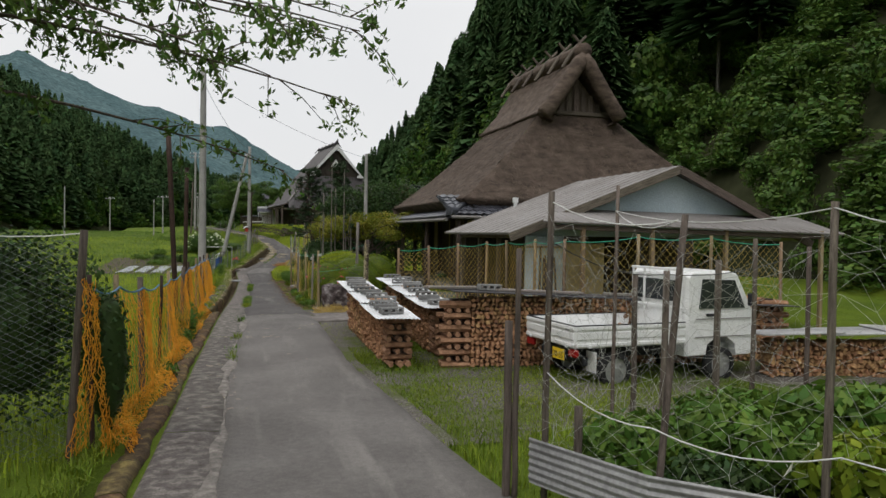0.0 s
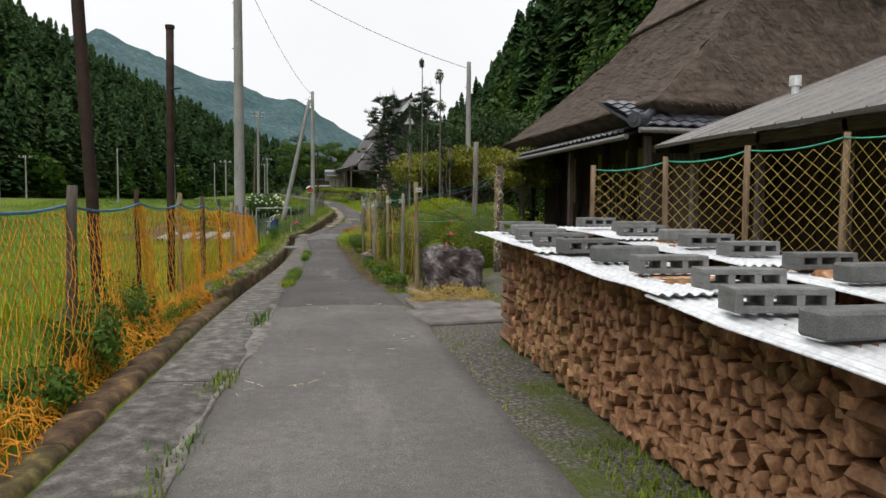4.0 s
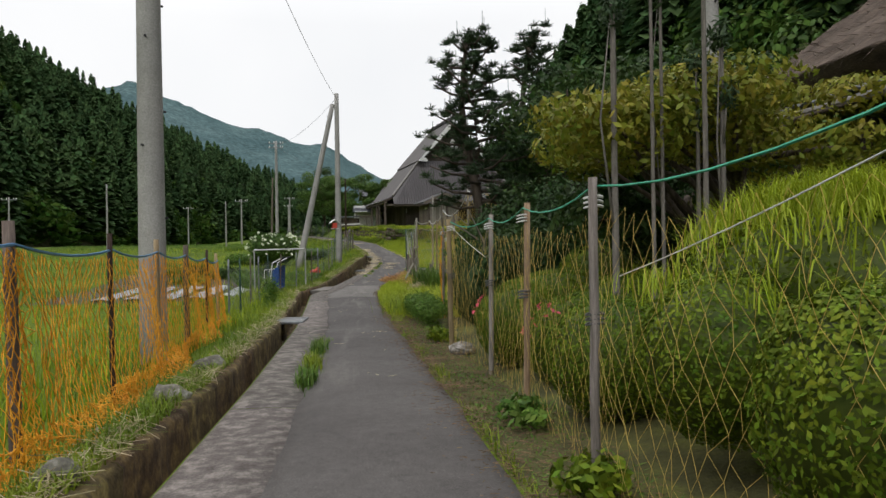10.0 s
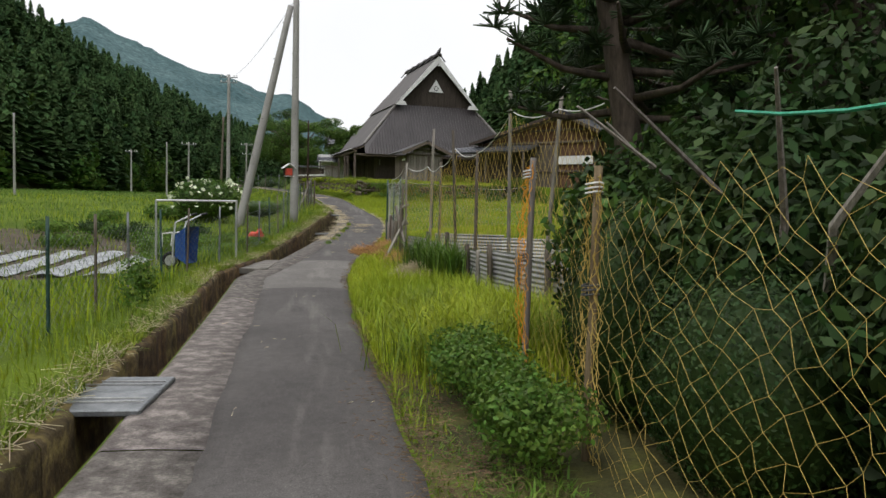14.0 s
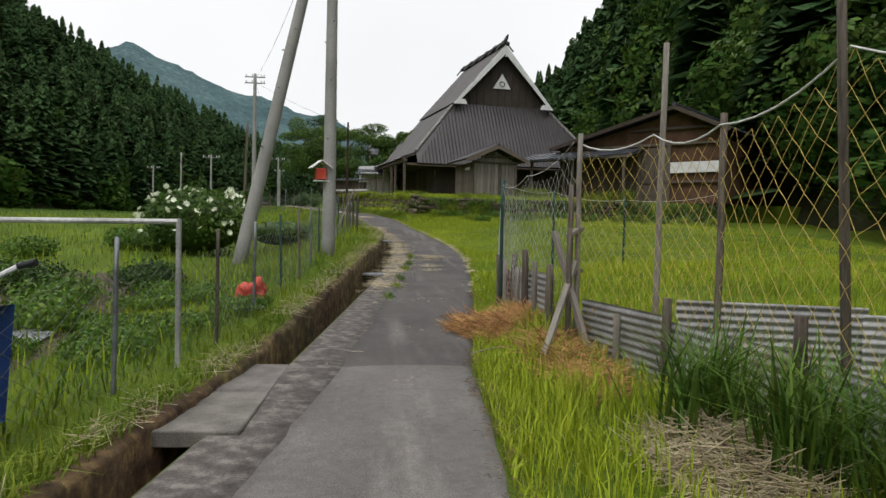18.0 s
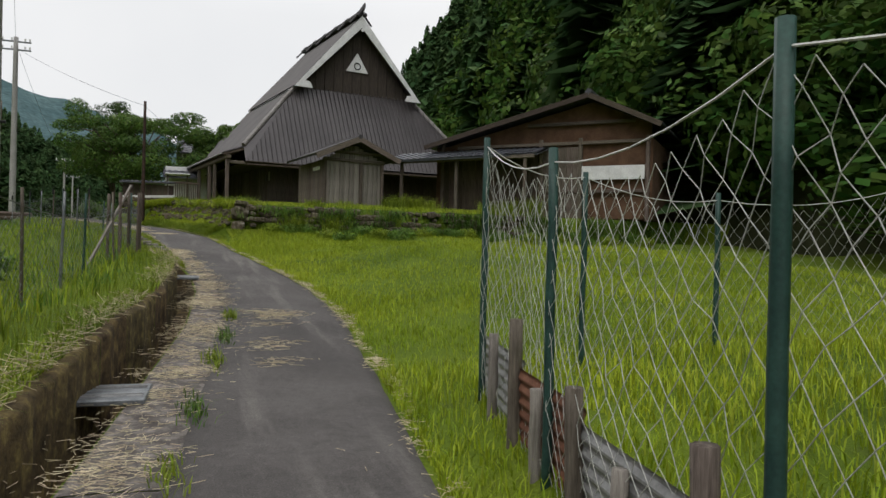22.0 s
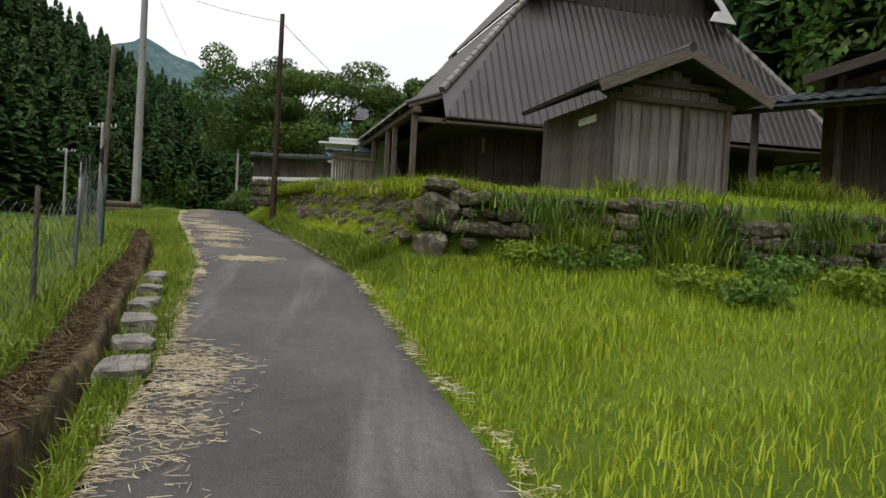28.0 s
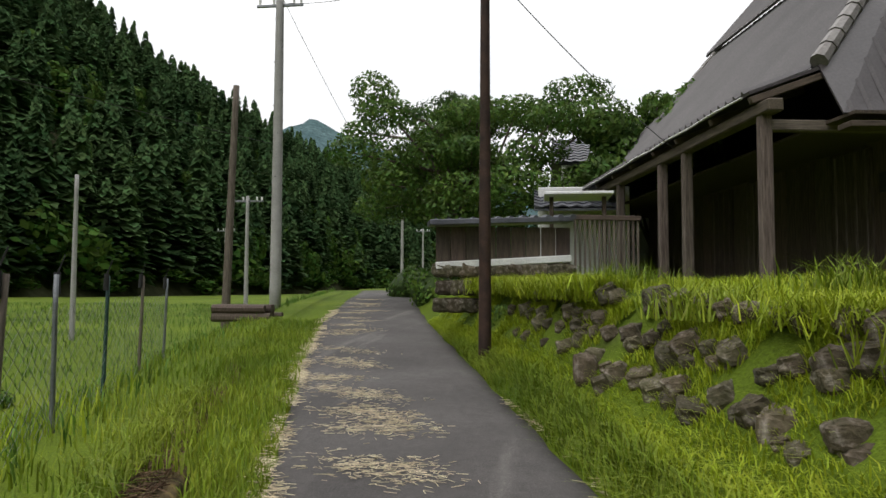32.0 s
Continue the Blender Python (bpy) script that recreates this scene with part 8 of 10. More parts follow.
for k in range(12):
    g = Geo()
    y = 24.35 + 0.055 * k
    g.rod((7.25 + bk.uniform(-0.05, 0.05), y + bk.uniform(-0.12, 0.12), 0.26), (7.75, y + bk.uniform(-0.1, 0.1), 2.0 + bk.uniform(-0.3, 0.4)), 0.028, 0.018, 6, wob=0.12)
    solo("leaning_stick", g, WOOD_OLD, "long brown stick leaning on the house wall", "stick", "sticks on the house wall")


# ---- trees of the garden ----
def limb_tree(name, x, y, h, r, crowns, n, size, leaf, bark, label, seed, lean=(0, 0), trunk_to=0.6, long=1.7, droop=0.0, shell=0.55):
    """A tapered trunk, limbs to every cluster of the crown, and the leaves."""
    rng = np.random.default_rng(seed)
    rr = random.Random(seed)
    z0 = ground_z(x, y)
    t = thing(name, (x, y, z0), label, "tree")
    top = (lean[0], lean[1], h * trunk_to)
    g = Geo()
    pts = [(lean[0] * k / 6 + 0.06 * h * 0.1 * nz(k, seed), lean[1] * k / 6 + 0.06 * h * 0.1 * nz(seed, k), -0.2 + (h * trunk_to + 0.2) * k / 6) for k in range(7)]
    g.tube(pts, [r * (1 - 0.5 * k / 6) for k in range(7)], 9)
    part("trunk", g, bark, t, smooth=True)
    for c, rad in crowns:
        k = rr.randint(2, 6)
        a = Vector(pts[k])
        b = Vector(c)
        g = Geo()
        m = a.lerp(b, 0.5) + Vector((rr.uniform(-0.15, 0.15), rr.uniform(-0.15, 0.15), rr.uniform(0, 0.2)))
        g.tube([tuple(a), tuple(m), tuple(b)], [r * 0.4, r * 0.25, r * 0.1], 6)
        part("limb", g, bark, t, smooth=True)
    part("crown", quads_mesh("crown", leaf_quads(rng, [c for c, _ in crowns], [q for _, q in crowns], n, size, shell, droop, long)), leaf, t)
    return t


cr = random.Random(31)
# the spreading maple hedge before the thatched house
crowns = [((cr.uniform(-1.9, 2.4), cr.uniform(-1.3, 1.6), 2.35 + cr.uniform(-0.25, 0.55)), (cr.uniform(0.5, 0.9), cr.uniform(0.5, 0.8), cr.uniform(0.2, 0.38))) for _ in range(26)]
limb_tree("maple_tree", 4.6, 30.6, 3.4, 0.12, crowns, 22000, 0.055, MAPLE_LEAF, BARK, "spreading yellow-green maple with reddish tips", 31, shell=0.5)
crowns = [((cr.uniform(-1.8, 2.4), cr.uniform(-1.2, 1.4), 1.55 + cr.uniform(-0.5, 0.5)), (cr.uniform(0.5, 0.8), cr.uniform(0.5, 0.8), cr.uniform(0.3, 0.45))) for _ in range(14)]
limb_tree("evergreen_tree", 5.2, 33.0, 3.0, 0.12, crowns, 7000, 0.07, DARK_LEAF_AND_SHADE, BARK, "dark evergreen filling the space behind the maple", 32)
# thin pruned trunks with small tufts
for i, (x, y, h) in enumerate(((2.92, 29.0, 5.25), (3.42, 29.0, 4.95), (2.6, 29.1, 4.1), (3.1, 29.2, 4.3), (3.55, 29.4, 2.9), (3.75, 29.3, 3.1))):
    tufts = [((cr.uniform(-0.04, 0.04), cr.uniform(-0.04, 0.04), h * q + cr.uniform(-0.05, 0.05)), (0.07, 0.07, 0.14) if i == 0 else (0.13, 0.13, 0.2)) for q in ((0.985,) if i == 0 else (0.8, 0.97))]
    limb_tree("pruned_cedar", x, y, h, 0.022 + 0.008 * (i % 3), tufts, 130 if i == 0 else 420, 0.028, PINE_LEAF, BARK_PALE, "slender bare-trunked cedar pruned to small tufts", 40 + i, trunk_to=0.98, long=3.5, shell=0.1)


def pine_tree(x, y, h, seed, lean=0.0):
    """A dark ragged pine with candle-like shoots."""
    rr = random.Random(seed)
    rng = np.random.default_rng(seed)
    z0 = ground_z(x, y)
    t = thing("pine_tree", (x, y, z0), "dark ragged pine with upright candle shoots", "tree")
    g = Geo()
    pts = [(lean * k / 8 + 0.2 * math.sin(k * 0.9) * k / 8, 0.15 * math.cos(k) * k / 8, -0.2 + (h * 0.95 + 0.2) * k / 8) for k in range(9)]
    g.tube(pts, [0.16 * (1 - 0.8 * k / 8) for k in range(9)], 9)
    part("trunk", g, BARK, t, smooth=True)
    A, B = [], []
    for k in range(46):
        f = 0.40 + 0.58 * k / 46
        p = Vector(pts[0]).lerp(Vector(pts[8]), f)
        a = k * 2.4
        ln = (1.5 * (1 - f) + 0.42) * rr.uniform(0.7, 1.2)
        tip = p + Vector((math.cos(a) * ln, math.sin(a) * ln, rr.uniform(0.0, 0.35)))
        b = Geo()
        b.tube([tuple(p), tuple(p.lerp(tip, 0.55) - Vector((0, 0, 0.08))), tuple(tip)], [0.04, 0.026, 0.012], 5)
        part("limb", b, BARK, t, smooth=True)
        for q in range(9):
            c = p.lerp(tip, rr.uniform(0.35, 1.0)) + Vector((rr.uniform(-0.22, 0.22), rr.uniform(-0.22, 0.22), rr.uniform(-0.05, 0.15)))
            m = 34
            d = rng.normal(size=(m, 3))
            d[:, 2] = np.abs(d[:, 2]) * 0.7
            d /= np.linalg.norm(d, axis=1, keepdims=True)
            A.append(np.tile(np.array(c), (m, 1)))
            B.append(np.array(c) + d * rng.uniform(0.08, 0.17, (m, 1)))
            if q < 2 and f > 0.4:
                A.append(np.array([c]))
                B.append(np.array([c]) + [[0, 0, rr.uniform(0.2, 0.42)]])
    part("needles", strand_mesh("needles", np.concatenate(A), np.concatenate(B), 0.006), PINE_LEAF, t)
    return t


pine_tree(3.0, 37.3, 6.2, 3, -0.55)
pine_tree(4.4, 38.6, 6.6, 5, -0.3)
crowns = [((cr.uniform(-1.5, 1.5), cr.uniform(-1.5, 1.5), cr.uniform(0.8, 4.6)), (cr.uniform(0.6, 1.0), cr.uniform(0.6, 1.0), cr.uniform(0.4, 0.7))) for _ in range(30)]
limb_tree("evergreen_tree", 4.9, 37.2, 5.6, 0.16, crowns, 14000, 0.075, DARK_LEAF_AND_SHADE, BARK, "dense dark evergreen at the end of the garden", 33)
crowns = [((cr.uniform(-1.0, 1.0), cr.uniform(-0.9, 0.9), cr.uniform(0.3, 2.2)), (cr.uniform(0.4, 0.7), cr.uniform(0.4, 0.7), cr.uniform(0.3, 0.5))) for _ in range(16)]
limb_tree("evergreen_tree", 3.3, 36.3, 2.9, 0.08, crowns, 6500, 0.06, TREE_LEAF, BARK, "leafy evergreen shrub tree behind the net", 34)
crowns = [((cr.uniform(-1.6, 1.6), cr.uniform(-1.6, 1.6), cr.uniform(1.0, 4.8)), (cr.uniform(0.7, 1.1), cr.uniform(0.7, 1.1), cr.uniform(0.5, 0.8))) for _ in range(30)]
limb_tree("evergreen_tree", 7.3, 37.0, 6.0, 0.18, crowns, 12000, 0.09, DARK_LEAF_AND_SHADE, BARK, "dense dark evergreen behind the maple", 35)
for k in range(5):
    g = Geo()
    a = k * 1.3
    g.tube([(2.6, 34.6 + 0.4 * k, 0.2), (2.3 + 0.15 * k, 34.2 + 0.5 * k, 0.9), (2.0 + 0.35 * math.cos(a), 33.7 + 0.6 * k, 1.5)], [0.03, 0.02, 0.008], 5)
    solo("dead_branch", g, WOOD_GREY, "bare dead branch leaning on the net", "branch", "dead branches")

# ---- cherry boughs overhead at the start ----
cherry = thing("cherry_tree", (-5.2, 4.4, ground_z(-5.2, 4.4)), "cherry tree with thin leafy boughs hanging over the lane", "tree")
g = Geo()
g.tube([(0, 0, -0.3), (0.1, 0.05, 1.2), (0.4, -0.05, 2.4), (0.9, 0.0, 3.6)], [0.24, 0.20, 0.16, 0.11], 10)
part("trunk", g, BARK, cherry, smooth=True)
ch = random.Random(77)
LQ = []
c_rng = np.random.default_rng(78)
for k in range(22):
    reach = ch.uniform(3.4, 5.2) if k > 6 else ch.uniform(5.2, 6.0)
    P0 = Vector((0.9, 0.0, 3.4 + ch.uniform(-0.4, 0.4)))
    P2 = Vector((reach, ch.uniform(-0.2, 1.7), 4.25 - 0.24 * (reach - 3.4) + ch.uniform(-0.45, 0.75) - (0.55 if k < 4 else 0)))
    P1 = P0.lerp(P2, 0.5) + Vector((0, ch.uniform(-0.3, 0.3), 0.6))
    pts = [tuple(P0 * (1 - t) ** 2 + P1 * 2 * t * (1 - t) + P2 * t * t) for t in (k2 / 9 for k2 in range(10))]
    b = Geo()
    b.tube(pts, [0.026 * (1 - 0.095 * i) for i in range(10)], 5)
    part("bough", b, BARK, cherry, smooth=True)
    for j in range(20):
        t = ch.uniform(0.45, 1.0)
        q = P0 * (1 - t) ** 2 + P1 * 2 * t * (1 - t) + P2 * t * t
        e = q + Vector((ch.uniform(-0.1, 0.36), ch.uniform(-0.28, 0.28), ch.uniform(-0.32, 0.10)))
        tw = Geo()
        tw.tube([tuple(q), tuple(q.lerp(e, 0.5) + Vector((0, 0, 0.03))), tuple(e)], [0.006, 0.004, 0.002], 4)
        part("twig", tw, BARK, cherry)
        cs = [tuple(q.lerp(e, f)) for f in (0.35, 0.7, 1.0)]
        LQ.append(leaf_quads(c_rng, cs, [(0.075, 0.075, 0.05)] * 3, 24, 0.028, 0.2, 0.35, 2.0))
part("leaves", quads_mesh("leaves", np.concatenate(LQ)), TREE_LEAF, cherry)

# ---- tin fence and nets round the field on the right ----
tinf = thing("tin_fence", (0, 0, 0), "field fence of old corrugated tin sheets, posts and net", "fence")


def tin_wall(x0, y0, x1, y1, h, mat_, z0=None, tilt=0.0):
    L = math.hypot(x1 - x0, y1 - y0)
    yaw = math.degrees(math.atan2(y1 - y0, x1 - x0))
    z = ground_z((x0 + x1) / 2, (y0 + y1) / 2) - 0.06 if z0 is None else z0
    g = corrugated(h, L, 0.076, 0.018, 6)
    part("tin_sheet", g, mat_, tinf, at=pose(x0, y0, z, tilt, 0, yaw) @ Matrix(((0, 1, 0, 0), (0, 0, 1, 0), (1, 0, 0, 0), (0, 0, 0, 1))))


tin_runs = [(3.75, 39.2, 3.7, 41.6, 0.92), (3.68, 41.5, 3.3, 43.5, 0.86), (3.28, 43.4, 3.3, 45.4, 0.78), (3.3, 45.3, 3.2, 47.2, 0.7), (3.2, 47.1, 3.0, 49.0, 0.72), (3.0, 48.9, 2.7, 50.5, 0.7),
            (2.45, 51.0, 2.45, 52.3, 0.64), (2.45, 52.2, 2.52, 53.4, 0.62), (2.52, 53.3, 2.56, 54.6, 0.6), (2.56, 54.5, 2.8, 55.8, 0.58), (2.8, 55.7, 3.05, 57.0, 0.56), (3.05, 56.9, 3.35, 58.2, 0.55)]
for i, (a, b, c, d, h) in enumerate(tin_runs):
    tin_wall(a, b, c, d, h, RUST if i in (8, 10) else TIN, tilt=rnd(-4, 4))
    stake(tinf, a - 0.06, b, ground_z(a, b) + h + rnd(0.05, 0.25), 0.05, WOOD_OLD, (rnd(-0.04, 0.04), 0))
    stake(tinf, (a + c) / 2 - 0.07, (b + d) / 2, ground_z(a, b) + h + rnd(-0.1, 0.12), 0.04, WOOD_GREY)
for (a, b, c, d, h) in ((3.2, 49.2, 4.8, 48.6, 0.85), (4.75, 48.6, 6.4, 48.0, 0.82), (6.35, 48.0, 8.4, 47.2, 0.8)):
    tin_wall(a, b, c, d, h, TIN if h > 0.5 else RUST)
for x, y, t, m, l in ((3.72, 39.4, 2.5, WOOD_GREY, (0, 0.2)), (3.62, 41.85, 2.75, WOOD_GREY, (0.22, 0)), (3.6, 43.6, 3.0, WOOD_GREY, (-0.05, 0.1)), (3.36, 45.3, 2.05, WOOD_OLD, (0, 0)), (3.3, 46.8, 2.6, WOOD_OLD, (-0.15, 0.05)), (3.15, 48.3, 2.0, WOOD_OLD, (0, 0)), (3.1, 49.5, 2.9, WOOD_GREY, (0.05, 0)), (2.62, 50.6, 2.1, WOOD_GREY, (0, 0)), (2.52, 50.58, 1.5, WOOD_OLD, (0, 0)), (2.46, 50.4, 1.0, WOOD_OLD, (0, 0))):
    stake(tinf, x, y, t, 0.033, m, l, "tall_post")
for x, y, t in ((2.45, 54.2, 1.78), (3.28, 58.1, 2.05), (2.85, 56.2, 1.7), (4.6, 58.7, 1.9), (6.4, 58.9, 1.8)):
    stake(tinf, x, y, t, 0.03, GREEN_POST, (0, 0), "steel_post", n=8)
NET_F1 = [(3.72, 39.3, 2.3), (3.8, 41.85, 2.42), (3.56, 43.6, 2.6), (3.36, 45.3, 2.0), (3.2, 46.8, 2.2), (3.12, 48.3, 1.9), (3.0, 49.4, 1.95), (2.62, 50.68, 2.0)]
part("net", net_mesh("net", NET_F1, [(x, y, ground_z(x, y) + 0.1) for x, y, t in NET_F1], 0.095, 0.26, 0.0026, 91, 0.02, 0.2, 0.05), NET_YELLOW, tinf)
NET_F2 = [(2.6, 50.8, 2.02), (2.42, 52.4, 1.72), (2.45, 54.2, 1.70), (2.85, 56.2, 1.62), (3.28, 58.1, 1.98)]
part("net", net_mesh("net", NET_F2, [(x, y, ground_z(x, y) + 0.0) for x, y, t in NET_F2], 0.072, 0.22, 0.0022, 92, 0.02, 0.22, 0.05), NET_WHITE, tinf, "pale grey net")
NET_F3 = [(3.28, 58.1, 1.98), (4.6, 58.7, 1.85), (6.4, 58.9, 1.72), (8.6, 58.6, 1.9)]
part("net", net_mesh("net", NET_F3, [(x, y, ground_z(x, y) + 0.0) for x, y, t in NET_F3], 0.08, 0.25, 0.0024, 93, 0.02, 0.16, 0.05), NET_WHITE, tinf, "pale grey net")
cord("top_cord", NET_F1, 0.009, ROPE_WHITE, "", parent=tinf, sag=0.12)
cord("top_cord", NET_F2 + NET_F3[1:], 0.005, ROPE_WHITE, "", parent=tinf, sag=0.1)
for p, q in (((2.0, 49.8, -0.45), (2.6, 50.6, 0.6)), ((2.62, 50.1, -0.4), (2.36, 50.7, 0.95)), ((2.46, 50.5, 0.9), (2.68, 50.65, 1.0)), ((2.46, 50.5, 0.45), (2.68, 50.65, 0.5))):
    beam(tinf, "brace", p, q, 0.07, 0.06, WOOD_GREY)


def straw_heap(x, y, rx, ry, h, n, material, label, seed, r=0.0035, ln=0.55):
    """A flattened heap of cut stalks."""
    rng = np.random.default_rng(seed)
    a = rng.uniform(0, 2 * np.pi, n)
    q = np.sqrt(rng.random(n))
    px_, py_ = x + rx * q * np.cos(a), y + ry * q * np.sin(a)
    pz = gz_many(px_, py_) + h * (1 - q ** 2) * rng.random(n) + 0.015
    d = np.stack([np.cos(b := rng.uniform(0, np.pi, n)), np.sin(b), rng.normal(0, 0.30, n)], 1) * (ln * rng.uniform(0.3, 1.0, n))[:, None]
    A = np.stack([px_, py_, pz], 1)
    return tagged(part("straw_heap", strand_mesh("straw_heap", A - d / 2, A + d / 2, r), material), label, "straw", kind="stuff")


straw_heap(1.92, 52.0, 0.58, 0.9, 0.2, 3000, DRYSTALK, "heap of reddish dry cut stalks on the verge", 1, r=0.0036, ln=0.65)
straw_heap(2.3, 49.6, 0.4, 1.1, 0.12, 1100, DRYSTALK, "thin spread of dry brown stalks beside the tin fence", 2, r=0.0036, ln=0.85)
straw_heap(2.45, 46.7, 0.5, 0.9, 0.3, 2600, STRAW, "scattered pale dry stalks", 3)
for i, (x, y) in enumerate(((2.55, 47.2), (2.75, 46.4), (3.0, 45.6))):
    n = 260
    q = np.random.default_rng(200 + i)
    blades("pampas_clump", x + q.normal(0, 0.16, n), y + q.normal(0, 0.16, n), np.full(n, ground_z(x, y)), np.full(n, 0.95), 0.012, WEED, "clump of long arching grass by the tin fence", 0.7, 210 + i)

# straw and cuttings on the lane, leaves at its edge


def road_straw(name, y0, y1, u0, u1, n, seed, bunch, label, ln=0.16, material=None):
    """Dry cuttings lying on the asphalt in wind-blown bars across the lane."""
    rng = np.random.default_rng(seed)
    cy, cu = rng.uniform(y0, y1, bunch), rng.uniform(u0, u1, bunch)
    w = rng.integers(0, bunch, n)
    y = cy[w] + rng.normal(0, 0.13, n)
    u = cu[w] + rng.normal(0, 0.08 if u1 - u0 > 0.12 else 0.02, n)
    x = np.array([lane_l(b) + (lane_r(b) - lane_l(b)) * a for a, b in zip(u.tolist(), y.tolist())])
    z = np.array([rise(b) for b in y.tolist()]) + 0.045
    a = rng.normal(0, 1.0, n)
    d = np.stack([np.cos(a), np.sin(a), rng.normal(0, 0.03, n)], 1) * (ln * rng.uniform(0.3, 1, n))[:, None]
    A = np.stack([x, y, z], 1)
    tagged(part(name, strand_mesh(name, A - d / 2, A + d / 2, 0.0022), material or STRAW), label, "straw", kind="stuff")


road_straw("lane_edge_litter", 56, 73, 0.02, 0.17, 5500, 4, 150, "bleached straw along the concrete edge", 0.11)
road_straw("lane_straw", 76.5, 84, 0.22, 0.48, 3000, 5, 26, "pale dry grass cuttings strewn on the lane", 0.09)
road_straw("lane_straw", 84, 100, 0.12, 0.40, 2400, 6, 30, "pale dry grass cuttings strewn on the lane", 0.09)
road_straw("lane_straw", 60.2, 64, 0.45, 0.62, 500, 7, 9, "pale dry grass cuttings strewn on the lane")
road_straw("lane_edge_litter", 69, 95, -0.03, 0.03, 4500, 8, 160, "pale dry litter along the lane's edge", 0.12)
road_straw("lane_edge_litter", 21, 38, 0.97, 1.28, 11000, 19, 700, "brown leaf litter along the foot of the net", 0.05, LITTER)
road_straw("lane_edge_litter", 20, 56, 0.96, 1.06, 5200, 9, 260, "brown leaf litter along the lane's edge", 0.05, LITTER)
road_straw("lane_edge_litter", 56, 84, 0.97, 1.05, 2500, 10, 130, "pale dry litter along the lane's edge", 0.1)
road_straw("lane_twigs", 8, 60, 0.15, 0.85, 160, 11, 60, "small twigs and leaves scattered on the lane", 0.1)
for p, q in (((1.2, 51.6), (1.75, 51.9)), ((1.35, 50.3), (1.9, 50.7)), ((1.3, 53.1), (1.9, 53.3))):
    g = Geo()
    g.tube([(p[0], p[1], rise(p[1]) + 0.05), ((p[0] + q[0]) / 2, (p[1] + q[1]) / 2 + 0.05, rise(p[1]) + 0.06), (q[0], q[1], rise(q[1]) + 0.06)], [0.012, 0.010, 0.007], 5)
    solo("stick", g, WOOD_GREY, "bare grey stick lying on the lane", "stick", "sticks on the lane")

def joint_row(y):
    """A crumbled, uneven mortar edge where the concrete meets the asphalt."""
    x = lane_l(y) + 0.60 + 0.10 * nz(y, 3, 0, 0.5) + 0.04 * nz(y, 3, 1, 2.6)
    w = max(0.012, 0.05 + 0.13 * nz(y, 6, 0, 0.8) + 0.05 * nz(y, 6, 1, 4))
    z = rise(y)
    return [(x - w, y, z + 0.004), (x - w * 0.8, y, z + 0.024), (x, y, z + 0.027), (x + w * 0.8, y, z + 0.024), (x + w, y, z + 0.004)]


tagged(part("trim", strip("trim", frange(4, 19, 0.12), joint_row), CRUMBLE, smooth=False), "pale crumbled mortar joint along the concrete strip", "joint", kind="structure")

# weeds in the joint of the concrete strip and on the drain
for i, (y, n, h) in enumerate(((12.6, 60, 0.10), (13.4, 50, 0.08), (14.9, 70, 0.10), (17.6, 60, 0.12), (21.8, 200, 0.13), (22.4, 240, 0.15), (23.2, 260, 0.18), (24.0, 260, 0.2), (24.9, 220, 0.16), (30.2, 190, 0.2), (31.2, 210, 0.22), (32.6, 180, 0.2), (33.6, 60, 0.1), (55.5, 70, 0.12), (57.2, 80, 0.12), (58.6, 90, 0.12), (60.4, 110, 0.13), (61.8, 110, 0.13), (63.3, 120, 0.14))):
    q = np.random.default_rng(300 + i)
    xx = lane_l(y) + 0.57 + q.normal(0, 0.05, n)
    yy = y + q.normal(0, 0.22, n)
    blades("joint_weeds", xx, yy, np.array([rise(v) for v in yy.tolist()]) + 0.02, np.full(n, h), 0.006, WEED if i % 2 else GRASS_LEAF, "tuft of weeds growing in the joint of the concrete", 0.6, 330 + i)
for i, (x, y, n, r, h) in enumerate(((-1.45, 15.4, 1500, 0.35, 0.38), (-1.6, 16.6, 1700, 0.4, 0.45), (-1.4, 14.3, 800, 0.3, 0.2), (-1.35, 11.2, 700, 0.3, 0.2), (-2.0, 41.6, 1100, 0.3, 0.5))):
    bush("weed_clump", (x, y, ground_z(x, y) + h * 0.6), (r, r * 1.2, h), n, 0.035, WEED, "bushy green weed on the drain bank", 350 + i, "weed clumps", 4, shell=0.3, core=False)

# low leafy weeds over the ground behind the wire fence
fr = random.Random(71)
for i in range(34):
    y = fr.uniform(49.6, 58.5) if i < 20 else fr.uniform(76, 88)
    x = drain_at(y) - fr.uniform(1.1, 4.6) if i < 20 else -3.2 - (y - 76) * 0.33 - fr.uniform(0.6, 5.0)
    r = fr.uniform(0.35, 0.7)
    bush("weed_clump", (x, y, ground_z(x, y) + 0.10), (r, r * 1.1, fr.uniform(0.12, 0.24)), 1500, 0.034, WEED, "low dark leafy weeds behind the wire fence", 720 + i, "weed clumps", 3, shell=0.2, core=False)

# ---- the terrace wall ----
wall = thing("terrace_wall", (0, 0, 0), "rough dry-stone terrace wall overgrown with moss and grass", "stone wall", kind="structure")
WALL_STONES = []
for k in range(10):
    me = boxy((0.20, 0.14, 0.13), 50 + k * 3, 18, 13, 0.22, 0.5).mesh("stone")
    me.materials.append(MOSSY_STONE)
    WALL_STONES.append(me)
sr = random.Random(90)
made = 0


